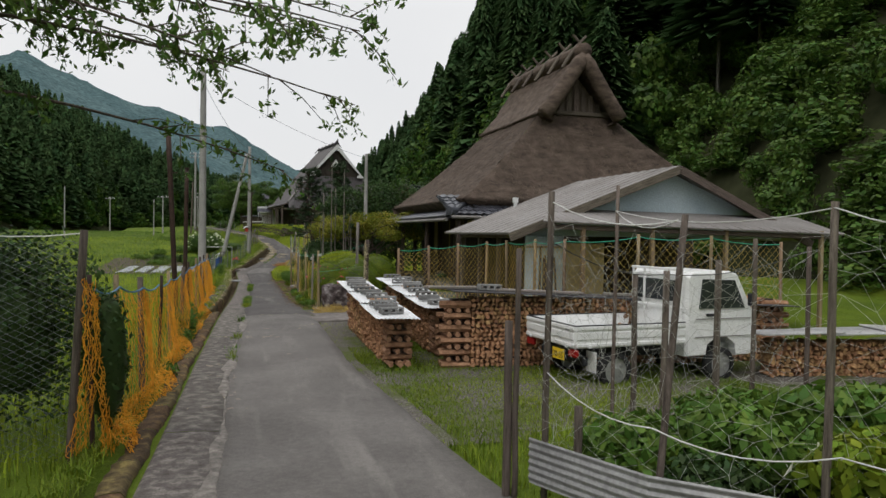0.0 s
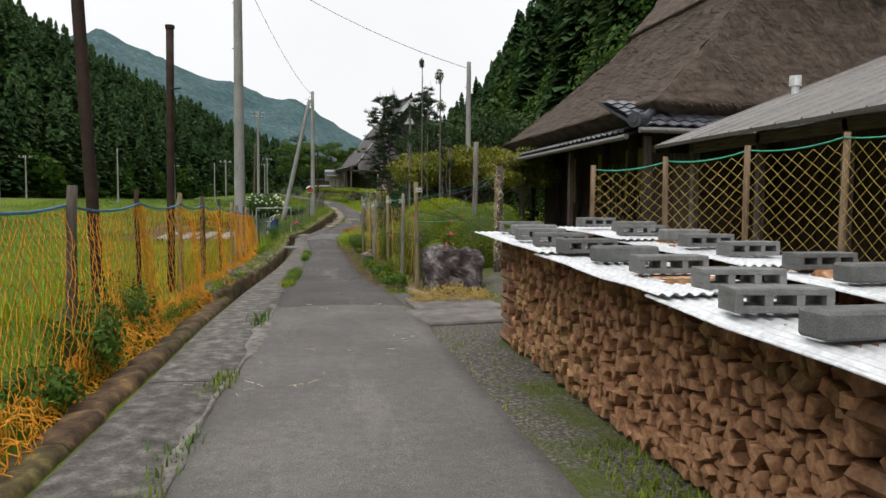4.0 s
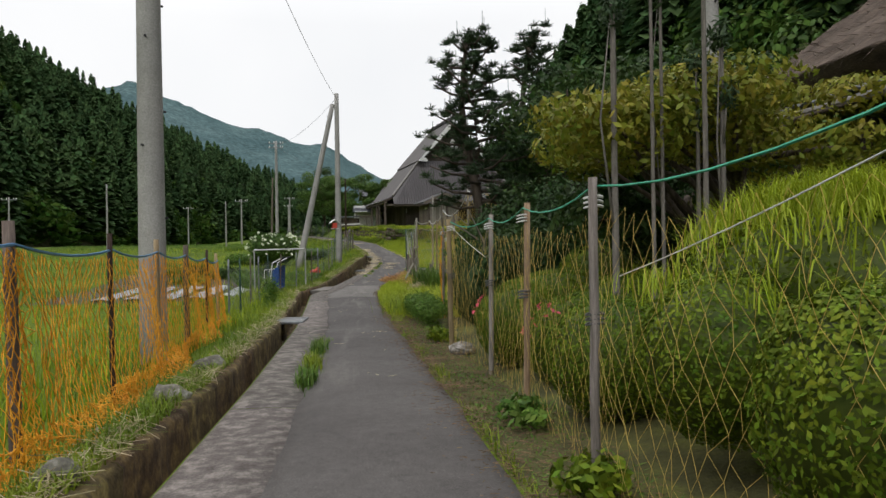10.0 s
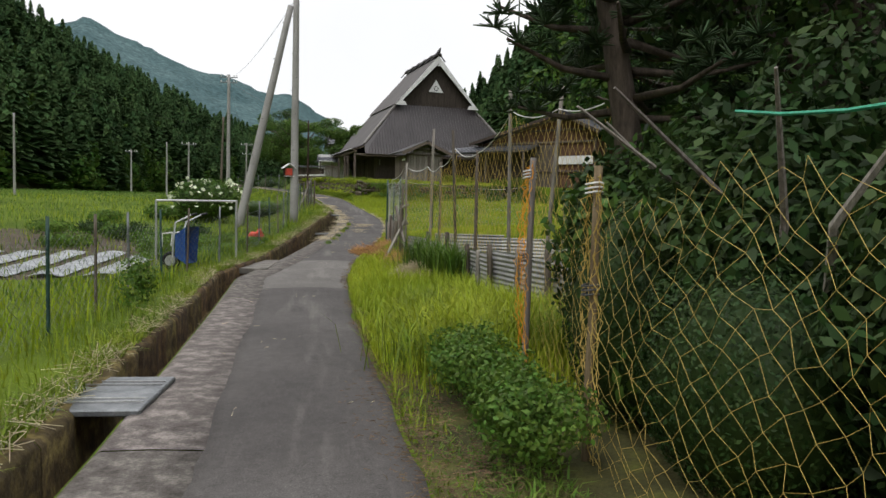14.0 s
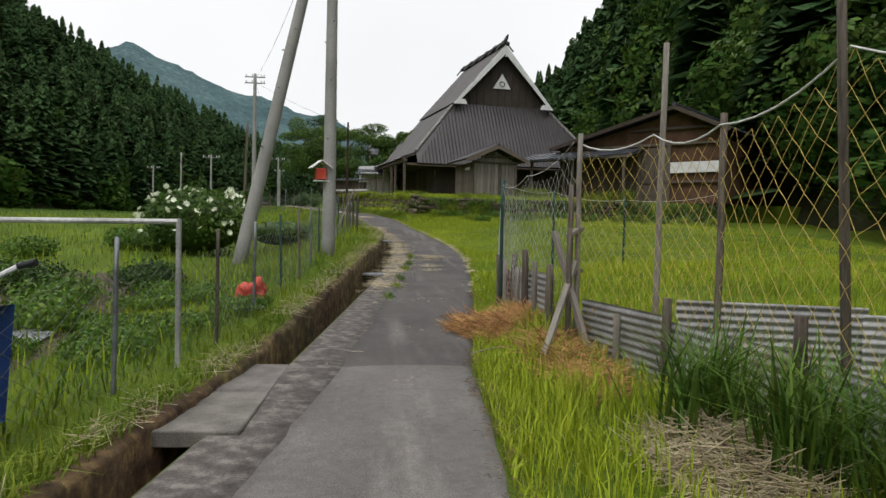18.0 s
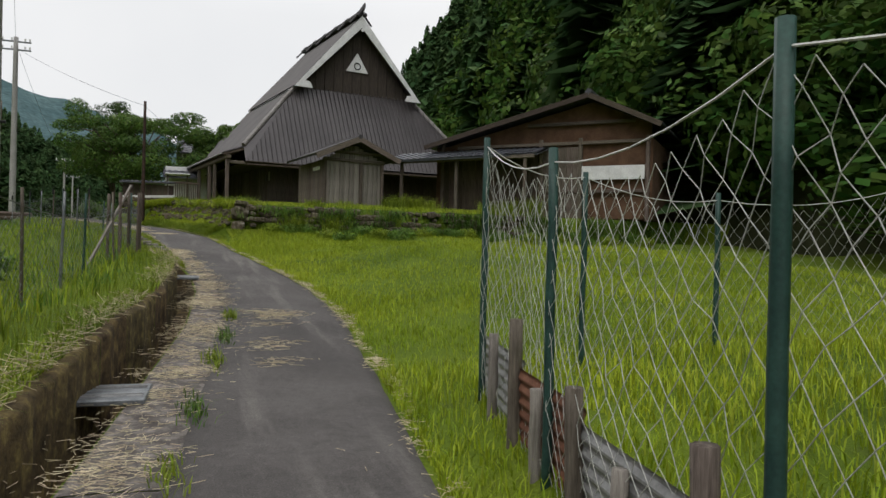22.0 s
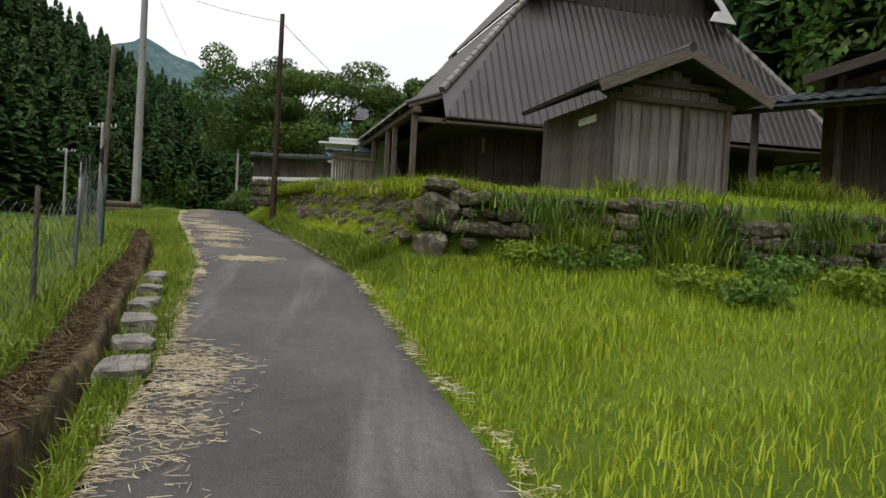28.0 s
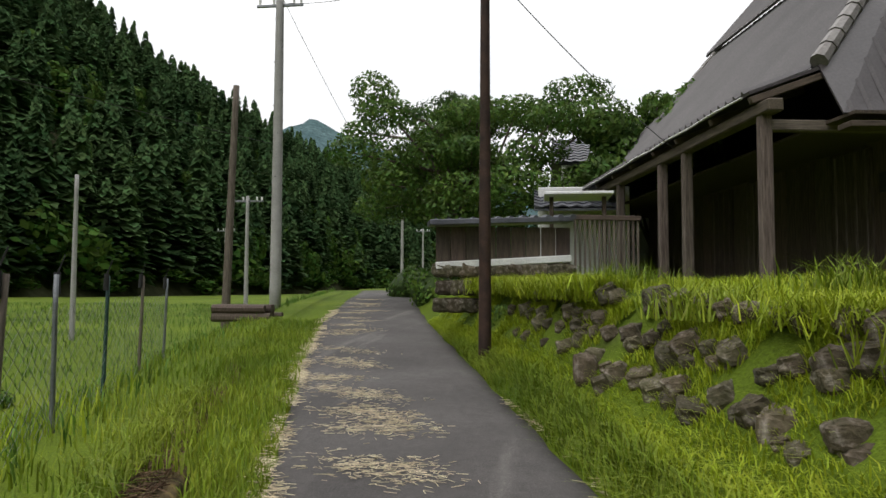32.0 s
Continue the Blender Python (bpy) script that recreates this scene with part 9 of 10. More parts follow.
def wall_stone(x, y, z, yaw, k=1.0, lean=0.0):
    global made
    s_ = sr.uniform(0.5, 1.05) * k
    if made < 420:
        part("stone", WALL_STONES[sr.randrange(10)], MOSSY_STONE if sr.random() < 0.72 else STONE, wall, at=pose(x, y, z, lean + sr.uniform(-14, 14), sr.uniform(-14, 14), yaw + sr.uniform(-15, 15)) @ Matrix.Diagonal((s_, s_, s_ * sr.uniform(0.75, 1.1), 1)))
        made += 1


# the rubble face along the lane: courses from the lip down to the grass
for k in range(44):
    y = 76.5 + k * 0.235
    e, r0 = terrace_edge(y), lane_r(y)
    for q in range(1 if 77.1 < y < 83.5 else 0, 6):
        f = 1.0 - 0.095 * q
        if sr.random() < (0.95 if q < 3 else 0.75 if q < 5 else 0.45) * (1.0 if y < 83 else 0.55):
            yy = y + sr.uniform(-0.07, 0.07) + 0.1 * (q % 2)
            x = r0 + (e + 0.06 - r0) * (f + sr.uniform(-0.02, 0.02))
            z = lerp(q, (0, 6), (ground_z(e + 0.5, yy) - 0.05, ground_z(x, yy) + 0.02)) if q < 2 else ground_z(x, yy) - 0.01
            wall_stone(x, yy, z, 76, 0.85 if q != 1 else 1.0, -18)
for k in range(46):
    x = 3.0 + k * 0.25
    for q in range(4):
        if sr.random() < (0.93 if x < 5.2 else 0.7):
            wall_stone(x + 0.12 * (q % 2), 76.42 - 0.04 * q + sr.uniform(-0.03, 0.03), 2.30 - 0.19 * q, 0, 0.95)
for x, y, z, sx, sy, sz, rz, m, k in ((2.76, 76.42, 2.43, 1.15, 1.3, 0.66, 12, STONE, 1), (2.70, 76.36, 2.09, 1.38, 1.6, 1.75, 20, BOULDER, 2), (2.66, 76.30, 1.68, 1.18, 1.4, 1.50, -15, STONE, 3), (2.52, 76.22, 1.42, 0.8, 1.0, 0.8, 30, BOULDER, 4),
                                      (1.36, 81.2, 2.0, 1.05, 1.2, 1.35, 60, OCHRE_STONE, 5), (1.55, 80.72, 1.95, 1.1, 1.3, 1.4, 85, BOULDER, 6), (0.42, 83.2, 2.12, 0.7, 0.8, 1.2, 80, STONE, 7), (0.5, 83.9, 2.3, 0.8, 0.7, 0.8, 20, BOULDER, 8)):
    part("corner_stone", WALL_STONES[k % 10], m, wall, "large pale corner stone" if m is not BOULDER else "large dark grey corner stone", at=pose(x, y, z, 0, 4 * (k % 3), rz) @ Matrix.Diagonal((sx, sy, sz, 1)))
w2 = np.random.default_rng(15)
n = 34000
ys = w2.uniform(76.5, 90, n)
xs = np.array([terrace_edge(v) for v in ys.tolist()]) + w2.normal(0.02, 0.15, n)
zs = np.array([ground_z(terrace_edge(v) + 0.6, v) for v in ys.tolist()]) - 0.14 * w2.random(n) ** 1.4 + 0.02
ok = np.array([nz(a, b, 2, 0.9) for a, b in zip(ys.tolist(), zs.tolist())]) > -0.1
ok &= (ys > 84) | (w2.random(n) < 0.6)
blades("wall_top_grass", xs[ok], ys[ok], zs[ok], np.full(ok.sum(), 0.2), 0.005, RICE, "grass and moss spilling over the wall's top", 1.5, 19)
n = 60000
ys = w2.uniform(76.4, 92, n)
xs = np.array([terrace_edge(v) for v in ys.tolist()]) - w2.random(n) ** 1.3 * np.array([max(0.1, terrace_edge(v) - lane_r(v)) for v in ys.tolist()])
zs = gz_many(xs, ys) + 0.0
keepers = np.array([nz(a, b, c, 1.4) for a, b, c in zip(xs.tolist(), ys.tolist(), zs.tolist())]) > np.where(zs > np.interp(ys, (76, 84), (1.72, 2.15)), -0.12, -1.0)
high = zs > np.interp(ys, (76, 84), (1.55, 1.95))
for m, ln, which in ((RICE, 0.13, keepers & high), (GRASS_LEAF, 0.2, keepers & ~high)):
    blades("wall_grass", xs[which], ys[which], zs[which], np.full(which.sum(), ln), 0.005, m, "grass and ferns growing on the bank below the wall", 1.0, 16)
n = 12000
xs = w2.uniform(2.6, 20, n)
ys = 76.3 + w2.normal(-0.1, 0.16, n)
zs = 1.45 + w2.random(n) * 0.85
keepers = np.array([nz(a, b, c, 1.2) for a, b, c in zip(xs.tolist(), ys.tolist(), zs.tolist())]) > np.where(xs < 5.2, 0.22, -0.22)
blades("wall_grass", xs[keepers], ys[keepers], zs[keepers], np.full(keepers.sum(), 0.3), 0.008, WEED, "grass and weeds hanging over the terrace wall", 1.0, 17)
for i in range(26):
    x = 3.6 + i * 0.55 + sr.uniform(-0.2, 0.2)
    y = 75.5 + sr.uniform(-1.3, 0.5)
    bush("weed_clump", (x, y, ground_z(x, y) + 0.14), (0.48, 0.5, 0.24), 1100, 0.038, WEED if i % 3 else GRASS_LEAF, "leafy weeds massed below the terrace wall", 400 + i, "weed clumps", 3, shell=0.2, core=False)
for i, (x, y, h) in enumerate(((4.3, 75.9, 0.75), (4.6, 76.1, 0.7), (5.2, 76.9, 0.35), (6.3, 77.5, 0.35), (8.9, 79.6, 0.7), (9.3, 79.8, 0.75), (9.7, 79.7, 0.7), (8.6, 79.4, 0.65), (10.3, 79.5, 0.6), (5.6, 75.8, 0.7), (1.9, 80.6, 0.45), (1.2, 82.4, 0.5), (2.6, 79.6, 0.5), (3.2, 80.2, 0.65), (0.9, 84.3, 0.5), (2.4, 82.8, 0.6), (12.4, 76.6, 0.7), (13.4, 76.6, 0.8), (11.6, 76.7, 0.6))):
    n = 240
    q = np.random.default_rng(500 + i)
    blades("tall_grass_clump", x + q.normal(0, 0.2, n), y + q.normal(0, 0.2, n), np.full(n, ground_z(x, y)), np.full(n, h * (0.62 if x < 3.6 else 1.0)), 0.007, GRASS_LEAF, "clump of tall arching grass on the terrace", 0.8, 530 + i)

# ---- beyond the farmhouse: boarded garden wall, tree, tiled house ----
gw = thing("garden_wall", (0, 0, 0), "dark boarded garden wall with a tiled coping on a stone base", "wall")
a0, a1 = Vector((-1.62, 88.75, 0)), Vector((0.6, 89.15, 0))
dirv = (a1 - a0).normalized()
base_z = 2.38
for r in range(3):
    for k in range(11):
        p = a0 + (a1 - a0) * ((k + 0.5 + 0.3 * (r % 2)) / 11)
        part("stone", WALL_STONES[(k * 3 + r) % 10], (STONE, OCHRE_STONE, BOULDER)[(k * 5 + r * 2) % 3], gw, at=pose(p.x, p.y, base_z + 0.14 + 0.29 * r, 0, 0, math.degrees(math.atan2(dirv.y, dirv.x)) + sr.uniform(-6, 6)) @ Matrix.Diagonal((0.95, 1.0, 1.05, 1)))
beam(gw, "sill", tuple(a0 + Vector((0, 0, 3.17))), tuple(a1 + Vector((0, 0, 3.3))), 0.22, 0.12, PLASTER)
plank_wall(gw, tuple(a0 + Vector((0, 0, 3.2))), tuple(a1 + Vector((0, 0, 3.2))), 0.62, WOOD_DARK, 0.24)
beam(gw, "coping", tuple(a0 + Vector((-0.1, -0.15, 3.86))), tuple(a1 + Vector((0, 0, 3.95))), 0.46, 0.09, TILE)
for k in range(12):
    p = a0 + (a1 - a0) * (k / 11) + Vector((0, 0, 3.93 + 0.09 * k / 11))
    g = Geo()
    g.rod(tuple(p + Vector((0.04, -0.26, -0.04))), tuple(p + Vector((-0.04, 0.26, 0))), 0.05, n=6)
    part("coping_tile", g, TILE, gw)
lat = thing("lattice_fence", (0, 0, 0), "dark slatted fence panel beside the farmhouse", "fence")
for k in range(14):
    p = Vector((0.68, 89.2, 0)).lerp(Vector((1.75, 89.5, 0)), k / 13)
    beam(lat, "slat", (p.x, p.y, 2.7), (p.x, p.y, 4.05), 0.04, 0.03, WOOD_OLD)
beam(lat, "rail", (0.64, 89.2, 3.0), (1.8, 89.5, 3.0), 0.07, 0.08, WOOD_DARK)
beam(lat, "rail", (0.64, 89.2, 4.0), (1.8, 89.5, 4.0), 0.07, 0.08, WOOD_DARK)

th = thing("tiled_house", (0, 0, 0), "white-walled house with a grey tiled roof behind the tree", "house")
g = Geo()
g.box((4.2, 101.0, 4.6), (6.4, 4.0, 4.4), None, 0.02)
part("wall", g, PLASTER, th)
tile_roof(th, "roof", (0.6, 98.2, 6.5), (7.6, 98.2, 6.5), (0, 2.8, 1.25), 9, 0.3)
tile_roof(th, "roof", (7.6, 103.8, 6.5), (0.6, 103.8, 6.5), (0, -2.8, 1.25), 9, 0.3)
g = Geo()
g.slab([(0.95, 98.6, 6.5), (0.95, 103.4, 6.5), (0.95, 101.0, 7.6)], 0.1, (-1, 0, 0))
part("gable", g, PLASTER, th)
tile_roof(th, "porch_roof", (0.0, 93.2, 4.6), (1.9, 93.2, 4.6), (0, 2.6, 0.75), 6, 0.3)
g = Geo()
g.box((0.75, 89.7, 4.42), (1.15, 1.0, 0.05), None, 0.01)
part("white_canopy", g, WHITE_PAINT, th, "small white sheet canopy")
for x in (0.3, 1.2):
    beam(th, "canopy_post", (x, 89.6, 2.7), (x, 89.6, 4.4), 0.07, 0.07, WOOD_DARK)
g = Geo()
g.box((1.2, 95.6, 4.2), (2.2, 1.8, 2.2), None, 0.02)
part("porch_wall", g, PLASTER, th)
for x in (2.2, 4.2, 6.2):
    g = Geo()
    g.box((x, 98.97, 5.4), (1.1, 0.06, 1.0), None, 0.01)
    wn_ = part("window", g, GLASS_DARK, th)
    for dx in (-0.5, 0, 0.5):
        c = Geo()
        c.box((x + dx, 98.93, 5.4), (0.05, 0.05, 1.0))
        part("window_bar", c, WOOD_DARK, wn_)
crowns = [((cr.uniform(-3.5, 3.7), cr.uniform(-2.4, 2.4), 3.3 + cr.uniform(-1.5, 2.3)), (cr.uniform(0.7, 1.25), cr.uniform(0.7, 1.2), cr.uniform(0.35, 0.65))) for _ in range(44)]
limb_tree("garden_tree", -2.0, 98.3, 6.4, 0.2, crowns, 42000, 0.085, TREE_LEAF, BARK, "spreading broad-crowned tree over the garden wall", 36)
crowns = [((cr.uniform(-1.6, 1.6), cr.uniform(-1.4, 1.4), 4.0 + cr.uniform(-1.2, 1.0)), (cr.uniform(0.5, 0.9), cr.uniform(0.5, 0.9), cr.uniform(0.4, 0.6))) for _ in range(18)]
limb_tree("garden_tree", 3.2, 97.0, 5.2, 0.13, crowns, 11000, 0.115, TREE_LEAF, BARK, "leafy tree beside the tiled house", 37)
crowns = [((cr.uniform(-1.2, 1.2), cr.uniform(-1.2, 1.2), 5.0 + cr.uniform(-2.4, 2.3)), (cr.uniform(0.4, 0.8), cr.uniform(0.4, 0.8), cr.uniform(0.35, 0.6))) for _ in range(24)]
limb_tree("garden_tree", -3.2, 103.5, 7.4, 0.14, crowns, 9000, 0.085, DARK_LEAF_AND_SHADE, BARK, "dark upright tree behind the garden wall", 38)
bush("low_shrub", (-0.15, 87.3, 2.3), (0.55, 0.5, 0.35), 1100, 0.05, TREE_LEAF, "low round shrub at the foot of the wall", 39)
bush("low_shrub", (-4.6, 104.0, 2.8), (1.2, 1.6, 0.9), 2400, 0.09, TREE_LEAF, "light green shrub beside the lane's bend", 42)
bush("low_shrub", (-2.9, 97.5, 2.7), (0.8, 1.2, 0.8), 1500, 0.08, WEED, "overgrown bank beside the lane", 43)
solo("paving_slab", corrugated(1.4, 0.5, 0.7, 0.0), CONCRETE, "pale concrete step leading off the lane", "slab", at=pose(-0.6, 86.2, 1.98, 0, 0, 15))
solo("boulder", lump((0, 0, 0), (0.7, 0.5, 0.3), 1.0, 13, 16, 10, 0.3), BOULDER, "dark mossy rock at the foot of the garden wall", "boulder", at=pose(0.35, 86.6, 2.05))

# ---- hills, woods, grass ----
def hill(name, foot, ridge, material, label, seed, n=60, m=26, rough=2.5):
    """A hillside between a foot line and a ridge line, then down behind; returns a sampler of points on it."""
    foot, ridge = np.array(foot, float), np.array(ridge, float)
    u = np.linspace(0, 1, n)
    fx = np.stack([np.interp(u, np.linspace(0, 1, len(foot)), foot[:, k]) for k in range(2)], 1)
    rx = np.stack([np.interp(u, np.linspace(0, 1, len(ridge)), ridge[:, k]) for k in range(3)], 1)
    v = np.linspace(0, 1.25, m)
    P = np.zeros((n, m, 3))
    for i in range(n):
        for j in range(m):
            t = v[j]
            p = fx[i] + (rx[i, :2] - fx[i]) * t
            base = ground_z(fx[i, 0], fx[i, 1]) - 0.4
            z = base + (rx[i, 2] - base) * (t ** 0.9 if t <= 1 else 1 - (t - 1) * 2.2)
            if 0 < j:
                z += rough * min(1, t * 3) * nz(p[0], p[1], seed, 0.035)
            P[i, j] = (p[0], p[1], z)
    idx = np.arange(n * m).reshape(n, m)
    F = np.stack([idx[:-1, :-1], idx[1:, :-1], idx[1:, 1:], idx[:-1, 1:]], -1).reshape(-1, 4)
    tagged(part(name, np_mesh(name, P.reshape(-1, 3), F), material, smooth=True), label, "hill", kind="structure")

    def sample(uu, vv):
        a, b = np.clip(uu * (n - 1), 0, n - 1.001), np.clip(vv / 1.25 * (m - 1), 0, m - 1.001)
        i, j = a.astype(int), b.astype(int)
        fa, fb = (a - i)[:, None], (b - j)[:, None]
        return (P[i, j] * (1 - fa) + P[i + 1, j] * fa) * (1 - fb) + (P[i, j + 1] * (1 - fa) + P[i + 1, j + 1] * fa) * fb
    return sample


def cedar_proto(seed, n, fine=1.0):
    """Fronds of a conifer one unit tall: (n, 4, 3) leaf-shaped quads hanging from the stem."""
    rng = np.random.default_rng(seed)
    h = 0.12 + 0.88 * rng.random(n) ** 0.85
    a = rng.uniform(0, 2 * np.pi, n)
    reach = (0.155 * (1 - h) ** 0.75 + 0.018) * rng.uniform(0.65, 1.25, n)
    d = np.stack([np.cos(a), np.sin(a), np.zeros(n)], 1)
    s = np.stack([-np.sin(a), np.cos(a), np.zeros(n)], 1)
    inner = d * (reach * 0.15)[:, None] + np.stack([0 * h, 0 * h, h + 0.012], 1)
    tip = d * reach[:, None] + np.stack([0 * h, 0 * h, h - 0.030 * rng.uniform(0.2, 2.2, n)], 1)
    mid = (inner * 0.45 + tip * 0.55) + np.stack([0 * h, 0 * h, 0.012 + 0 * h], 1)
    w = (reach * 0.48 + 0.010) * fine
    return np.stack([inner, mid - s * w[:, None], tip, mid + s * w[:, None]], 1)


def broad_proto(seed, n, size=0.09):
    """A broad crown one unit tall and wide: leaf sprays over lumpy clusters."""
    rng = np.random.default_rng(seed)
    k = 14
    c = np.stack([rng.uniform(-0.36, 0.36, k), rng.uniform(-0.36, 0.36, k), rng.uniform(0.3, 0.85, k)], 1)
    c[:, :2] *= (1.15 - c[:, 2:3])
    r = rng.uniform(0.14, 0.26, k)
    w = rng.integers(0, k, n)
    d = rng.normal(size=(n, 3))
    d /= np.linalg.norm(d, axis=1, keepdims=True)
    p = c[w] + d * (r[w] * rng.uniform(0.7, 1.05, n))[:, None]
    u = np.cross(d, rng.normal(size=(n, 3)))
    u /= np.linalg.norm(u, axis=1, keepdims=True)
    t = np.cross(d, u) + d * rng.uniform(-0.5, 0.5, (n, 1))
    sz = size * rng.uniform(0.6, 1.3, (n, 1))
    return np.stack([p - u * sz, p - t * sz * 0.6, p + u * sz, p + t * sz * 0.6], 1)


def plant_trees(name, places, heights, widths, protos, material, label, cat="woods", seed=3):
    """Many trees as one mass of foliage."""
    rng = np.random.default_rng(seed)
    pick = rng.integers(0, len(protos), len(places))
    out = []
    for k, pr in enumerate(protos):
        at = places[pick == k]
        hh, ww = heights[pick == k], widths[pick == k]
        a = rng.uniform(0, 2 * np.pi, len(at))
        c, s = np.cos(a)[:, None, None], np.sin(a)[:, None, None]
        x, y, z = pr[None, ..., 0], pr[None, ..., 1], pr[None, ..., 2]
        W_, H_ = ww[:, None, None], hh[:, None, None]
        V = np.stack([(x * c - y * s) * W_, (x * s + y * c) * W_, z * H_], -1) + at[:, None, None, :]
        out.append(V.reshape(-1, 4, 3))
    V = np.concatenate(out)
    me = np_mesh(name, V.reshape(-1, 3), np.arange(len(V) * 4).reshape(-1, 4))
    return tagged(part(name, me, material), label, cat, kind="stuff")


def stems(name, places, heights, r, material, label):
    P = np.asarray(places, float)
    A = P - [0, 0, 0.5]
    B = P + np.stack([np.zeros(len(P)), np.zeros(len(P)), heights], 1)
    return tagged(part(name, strand_mesh(name, A, B, r), material), label, "tree trunks", kind="stuff")


left_hill = hill("hill_west", [(-78, -80), (-72, 0), (-64, 60), (-55, 120), (-50, 170), (-46, 230), (-31, 300), (-6, 370), (15, 420)],
                 [(-190, -80, 98), (-185, 0, 98), (-180, 80, 100), (-172, 150, 102), (-165, 220, 100), (-150, 300, 86), (-112, 380, 60), (-62, 440, 36), (-12, 480, 18)], MID_HILL, "steep forested hillside across the fields", 1)
right_hill = hill("hill_east", [(26, -80), (23, -15), (22, 20), (22, 45), (22, 70), (22.5, 95), (26, 130), (34, 200), (50, 300), (62, 390), (50, 440)],
                  [(85, -80, 62), (75, -15, 58), (70, 20, 58), (70, 45, 64), (69, 70, 74), (70, 100, 82), (76, 140, 90), (95, 220, 94), (112, 330, 82), (90, 400, 66), (60, 450, 30)], MID_HILL, "steep wooded hillside behind the houses", 2)
# the far mountain closing the valley
far_az = (-75, -50, -36, -28, -22, -19.5, -16.8, -14.5, -12, -7, -2.5, 0.5, 3, 7, 12, 25, 60)
far_el = (9, 10, 11, 11.2, 11.1, 11.6, 12.6, 11.6, 10.6, 9.1, 8.3, 6.6, 5.2, 4.2, 4.5, 6, 6)
far_rows = []
for k in range(271):
    az = -75 + k * 0.5
    el = lerp(az, far_az, far_el)
    ca, sa = math.sin(radians(az)), math.cos(radians(az))
    row = []
    for j in range(15):
        t = j / 14
        R = 430 + 290 * t
        z = -5 + (math.tan(radians(el)) * 720 + 2 + 5) * (t ** 0.8) + (6 * nz(az * 0.35, t * 5, 2) + 2.5 * nz(az * 2.5, t * 14, 5)) * min(1, t * 2)
        row.append((ca * R, 30 + sa * R, z))
    far_rows.append(row)
far_n = 15
far_v = [p for r in far_rows for p in r]
far_f = [(i * far_n + j, i * far_n + j + 1, (i + 1) * far_n + j + 1, (i + 1) * far_n + j) for i in range(270) for j in range(14)]
tagged(part("far_mountain", np_mesh("far_mountain", far_v, far_f), HAZED_HILL, smooth=True), "forested mountain closing the valley, blue-green haze in its colour", "mountain", kind="structure")

w_rng = np.random.default_rng(21)
PROTO_FAR = [cedar_proto(s, 230, 0.72) for s in range(6)]
PROTO_NEAR = [cedar_proto(30 + s, 1500, 0.27) for s in range(4)]
BROAD_FAR = [broad_proto(60 + s, 420, 0.062) for s in range(5)]
BROAD_NEAR = [broad_proto(80 + s, 2200, 0.032) for s in range(4)]

n = 2300
lu, lv = w_rng.uniform(0.1, 1, n), w_rng.random(n) ** 1.15 * 1.02
at = left_hill(lu, lv)
plant_trees("cedar_wood_west", at, w_rng.uniform(10, 19, n), w_rng.uniform(17, 25, n), PROTO_FAR, CEDAR_LEAF, "dense dark cedar forest on the hillside across the fields")
n = 420
lu = w_rng.uniform(0.1, 1, n)
at = left_hill(lu, w_rng.uniform(0.0, 0.55, n) ** 1.3)
plant_trees("broadleaf_wood_west", at, w_rng.uniform(5, 11, n), w_rng.uniform(6, 12, n), BROAD_FAR, BROAD_LEAF, "lighter broadleaf trees among the cedars")
n = 190
lu = w_rng.uniform(0.2, 0.95, n)
at = left_hill(lu, w_rng.uniform(-0.0, 0.04, n))
plant_trees("thicket_west", at, w_rng.uniform(2, 5, n), w_rng.uniform(4, 9, n), BROAD_FAR, BROAD_LEAF, "scrub along the foot of the hillside")
n = 900
ru, rv = w_rng.uniform(0.42, 1, n), w_rng.random(n) * 1.02
at = right_hill(ru, rv)
plant_trees("cedar_wood_east", at, w_rng.uniform(10, 18, n), w_rng.uniform(17, 25, n), PROTO_FAR, CEDAR_LEAF, "dense cedar forest on the slope behind the houses", seed=5)
n = 250
ru, rv = w_rng.uniform(0.08, 0.48, n), 0.04 + 0.9 * w_rng.random(n)
back = ~((ru < 0.27) & (ru > 0.12) & (rv < 0.27))
ru, rv = ru[back], rv[back]
n = len(ru)
at = right_hill(ru, rv)
hs = w_rng.uniform(13, 21, n)
plant_trees("cedar_wood_yard", at + np.stack([0 * hs, 0 * hs, hs * 0.12], 1), hs, w_rng.uniform(16, 24, n), PROTO_NEAR, CEDAR_LEAF, "tall cedars crowding the slope above the yard", seed=6)
stems("cedar_stems", at, hs * 0.8, 0.17, BARK_PALE, "straight bare cedar trunks on the slope")
n = 260
ru, rv = w_rng.uniform(0.36, 0.75, n), w_rng.random(n) ** 1.5 * 0.5
at = right_hill(ru, rv)
plant_trees("broadleaf_wood_east", at, w_rng.uniform(5, 10, n), w_rng.uniform(6, 11, n), [broad_proto(95 + q, 1700, 0.030) for q in range(4)], BROAD_LEAF, "bright broadleaf trees on the lower slope", seed=7)
n = 60
at = right_hill(w_rng.uniform(0.30, 0.52, n), w_rng.uniform(0.0, 0.14, n))
plant_trees("slope_trees", at, w_rng.uniform(5, 9, n), w_rng.uniform(6, 9, n), BROAD_NEAR, TREE_LEAF, "leafy trees at the foot of the slope", seed=8)
n = 560
at = right_hill(w_rng.uniform(0.1, 0.36, n), w_rng.uniform(0.0, 0.3, n))
plant_trees("slope_scrub", at, w_rng.uniform(1.2, 3.0, n), w_rng.uniform(2, 4.5, n), [broad_proto(70 + q, 700, 0.045) for q in range(3)], TREE_LEAF, "low scrub and ferns on the cut bank", seed=9)


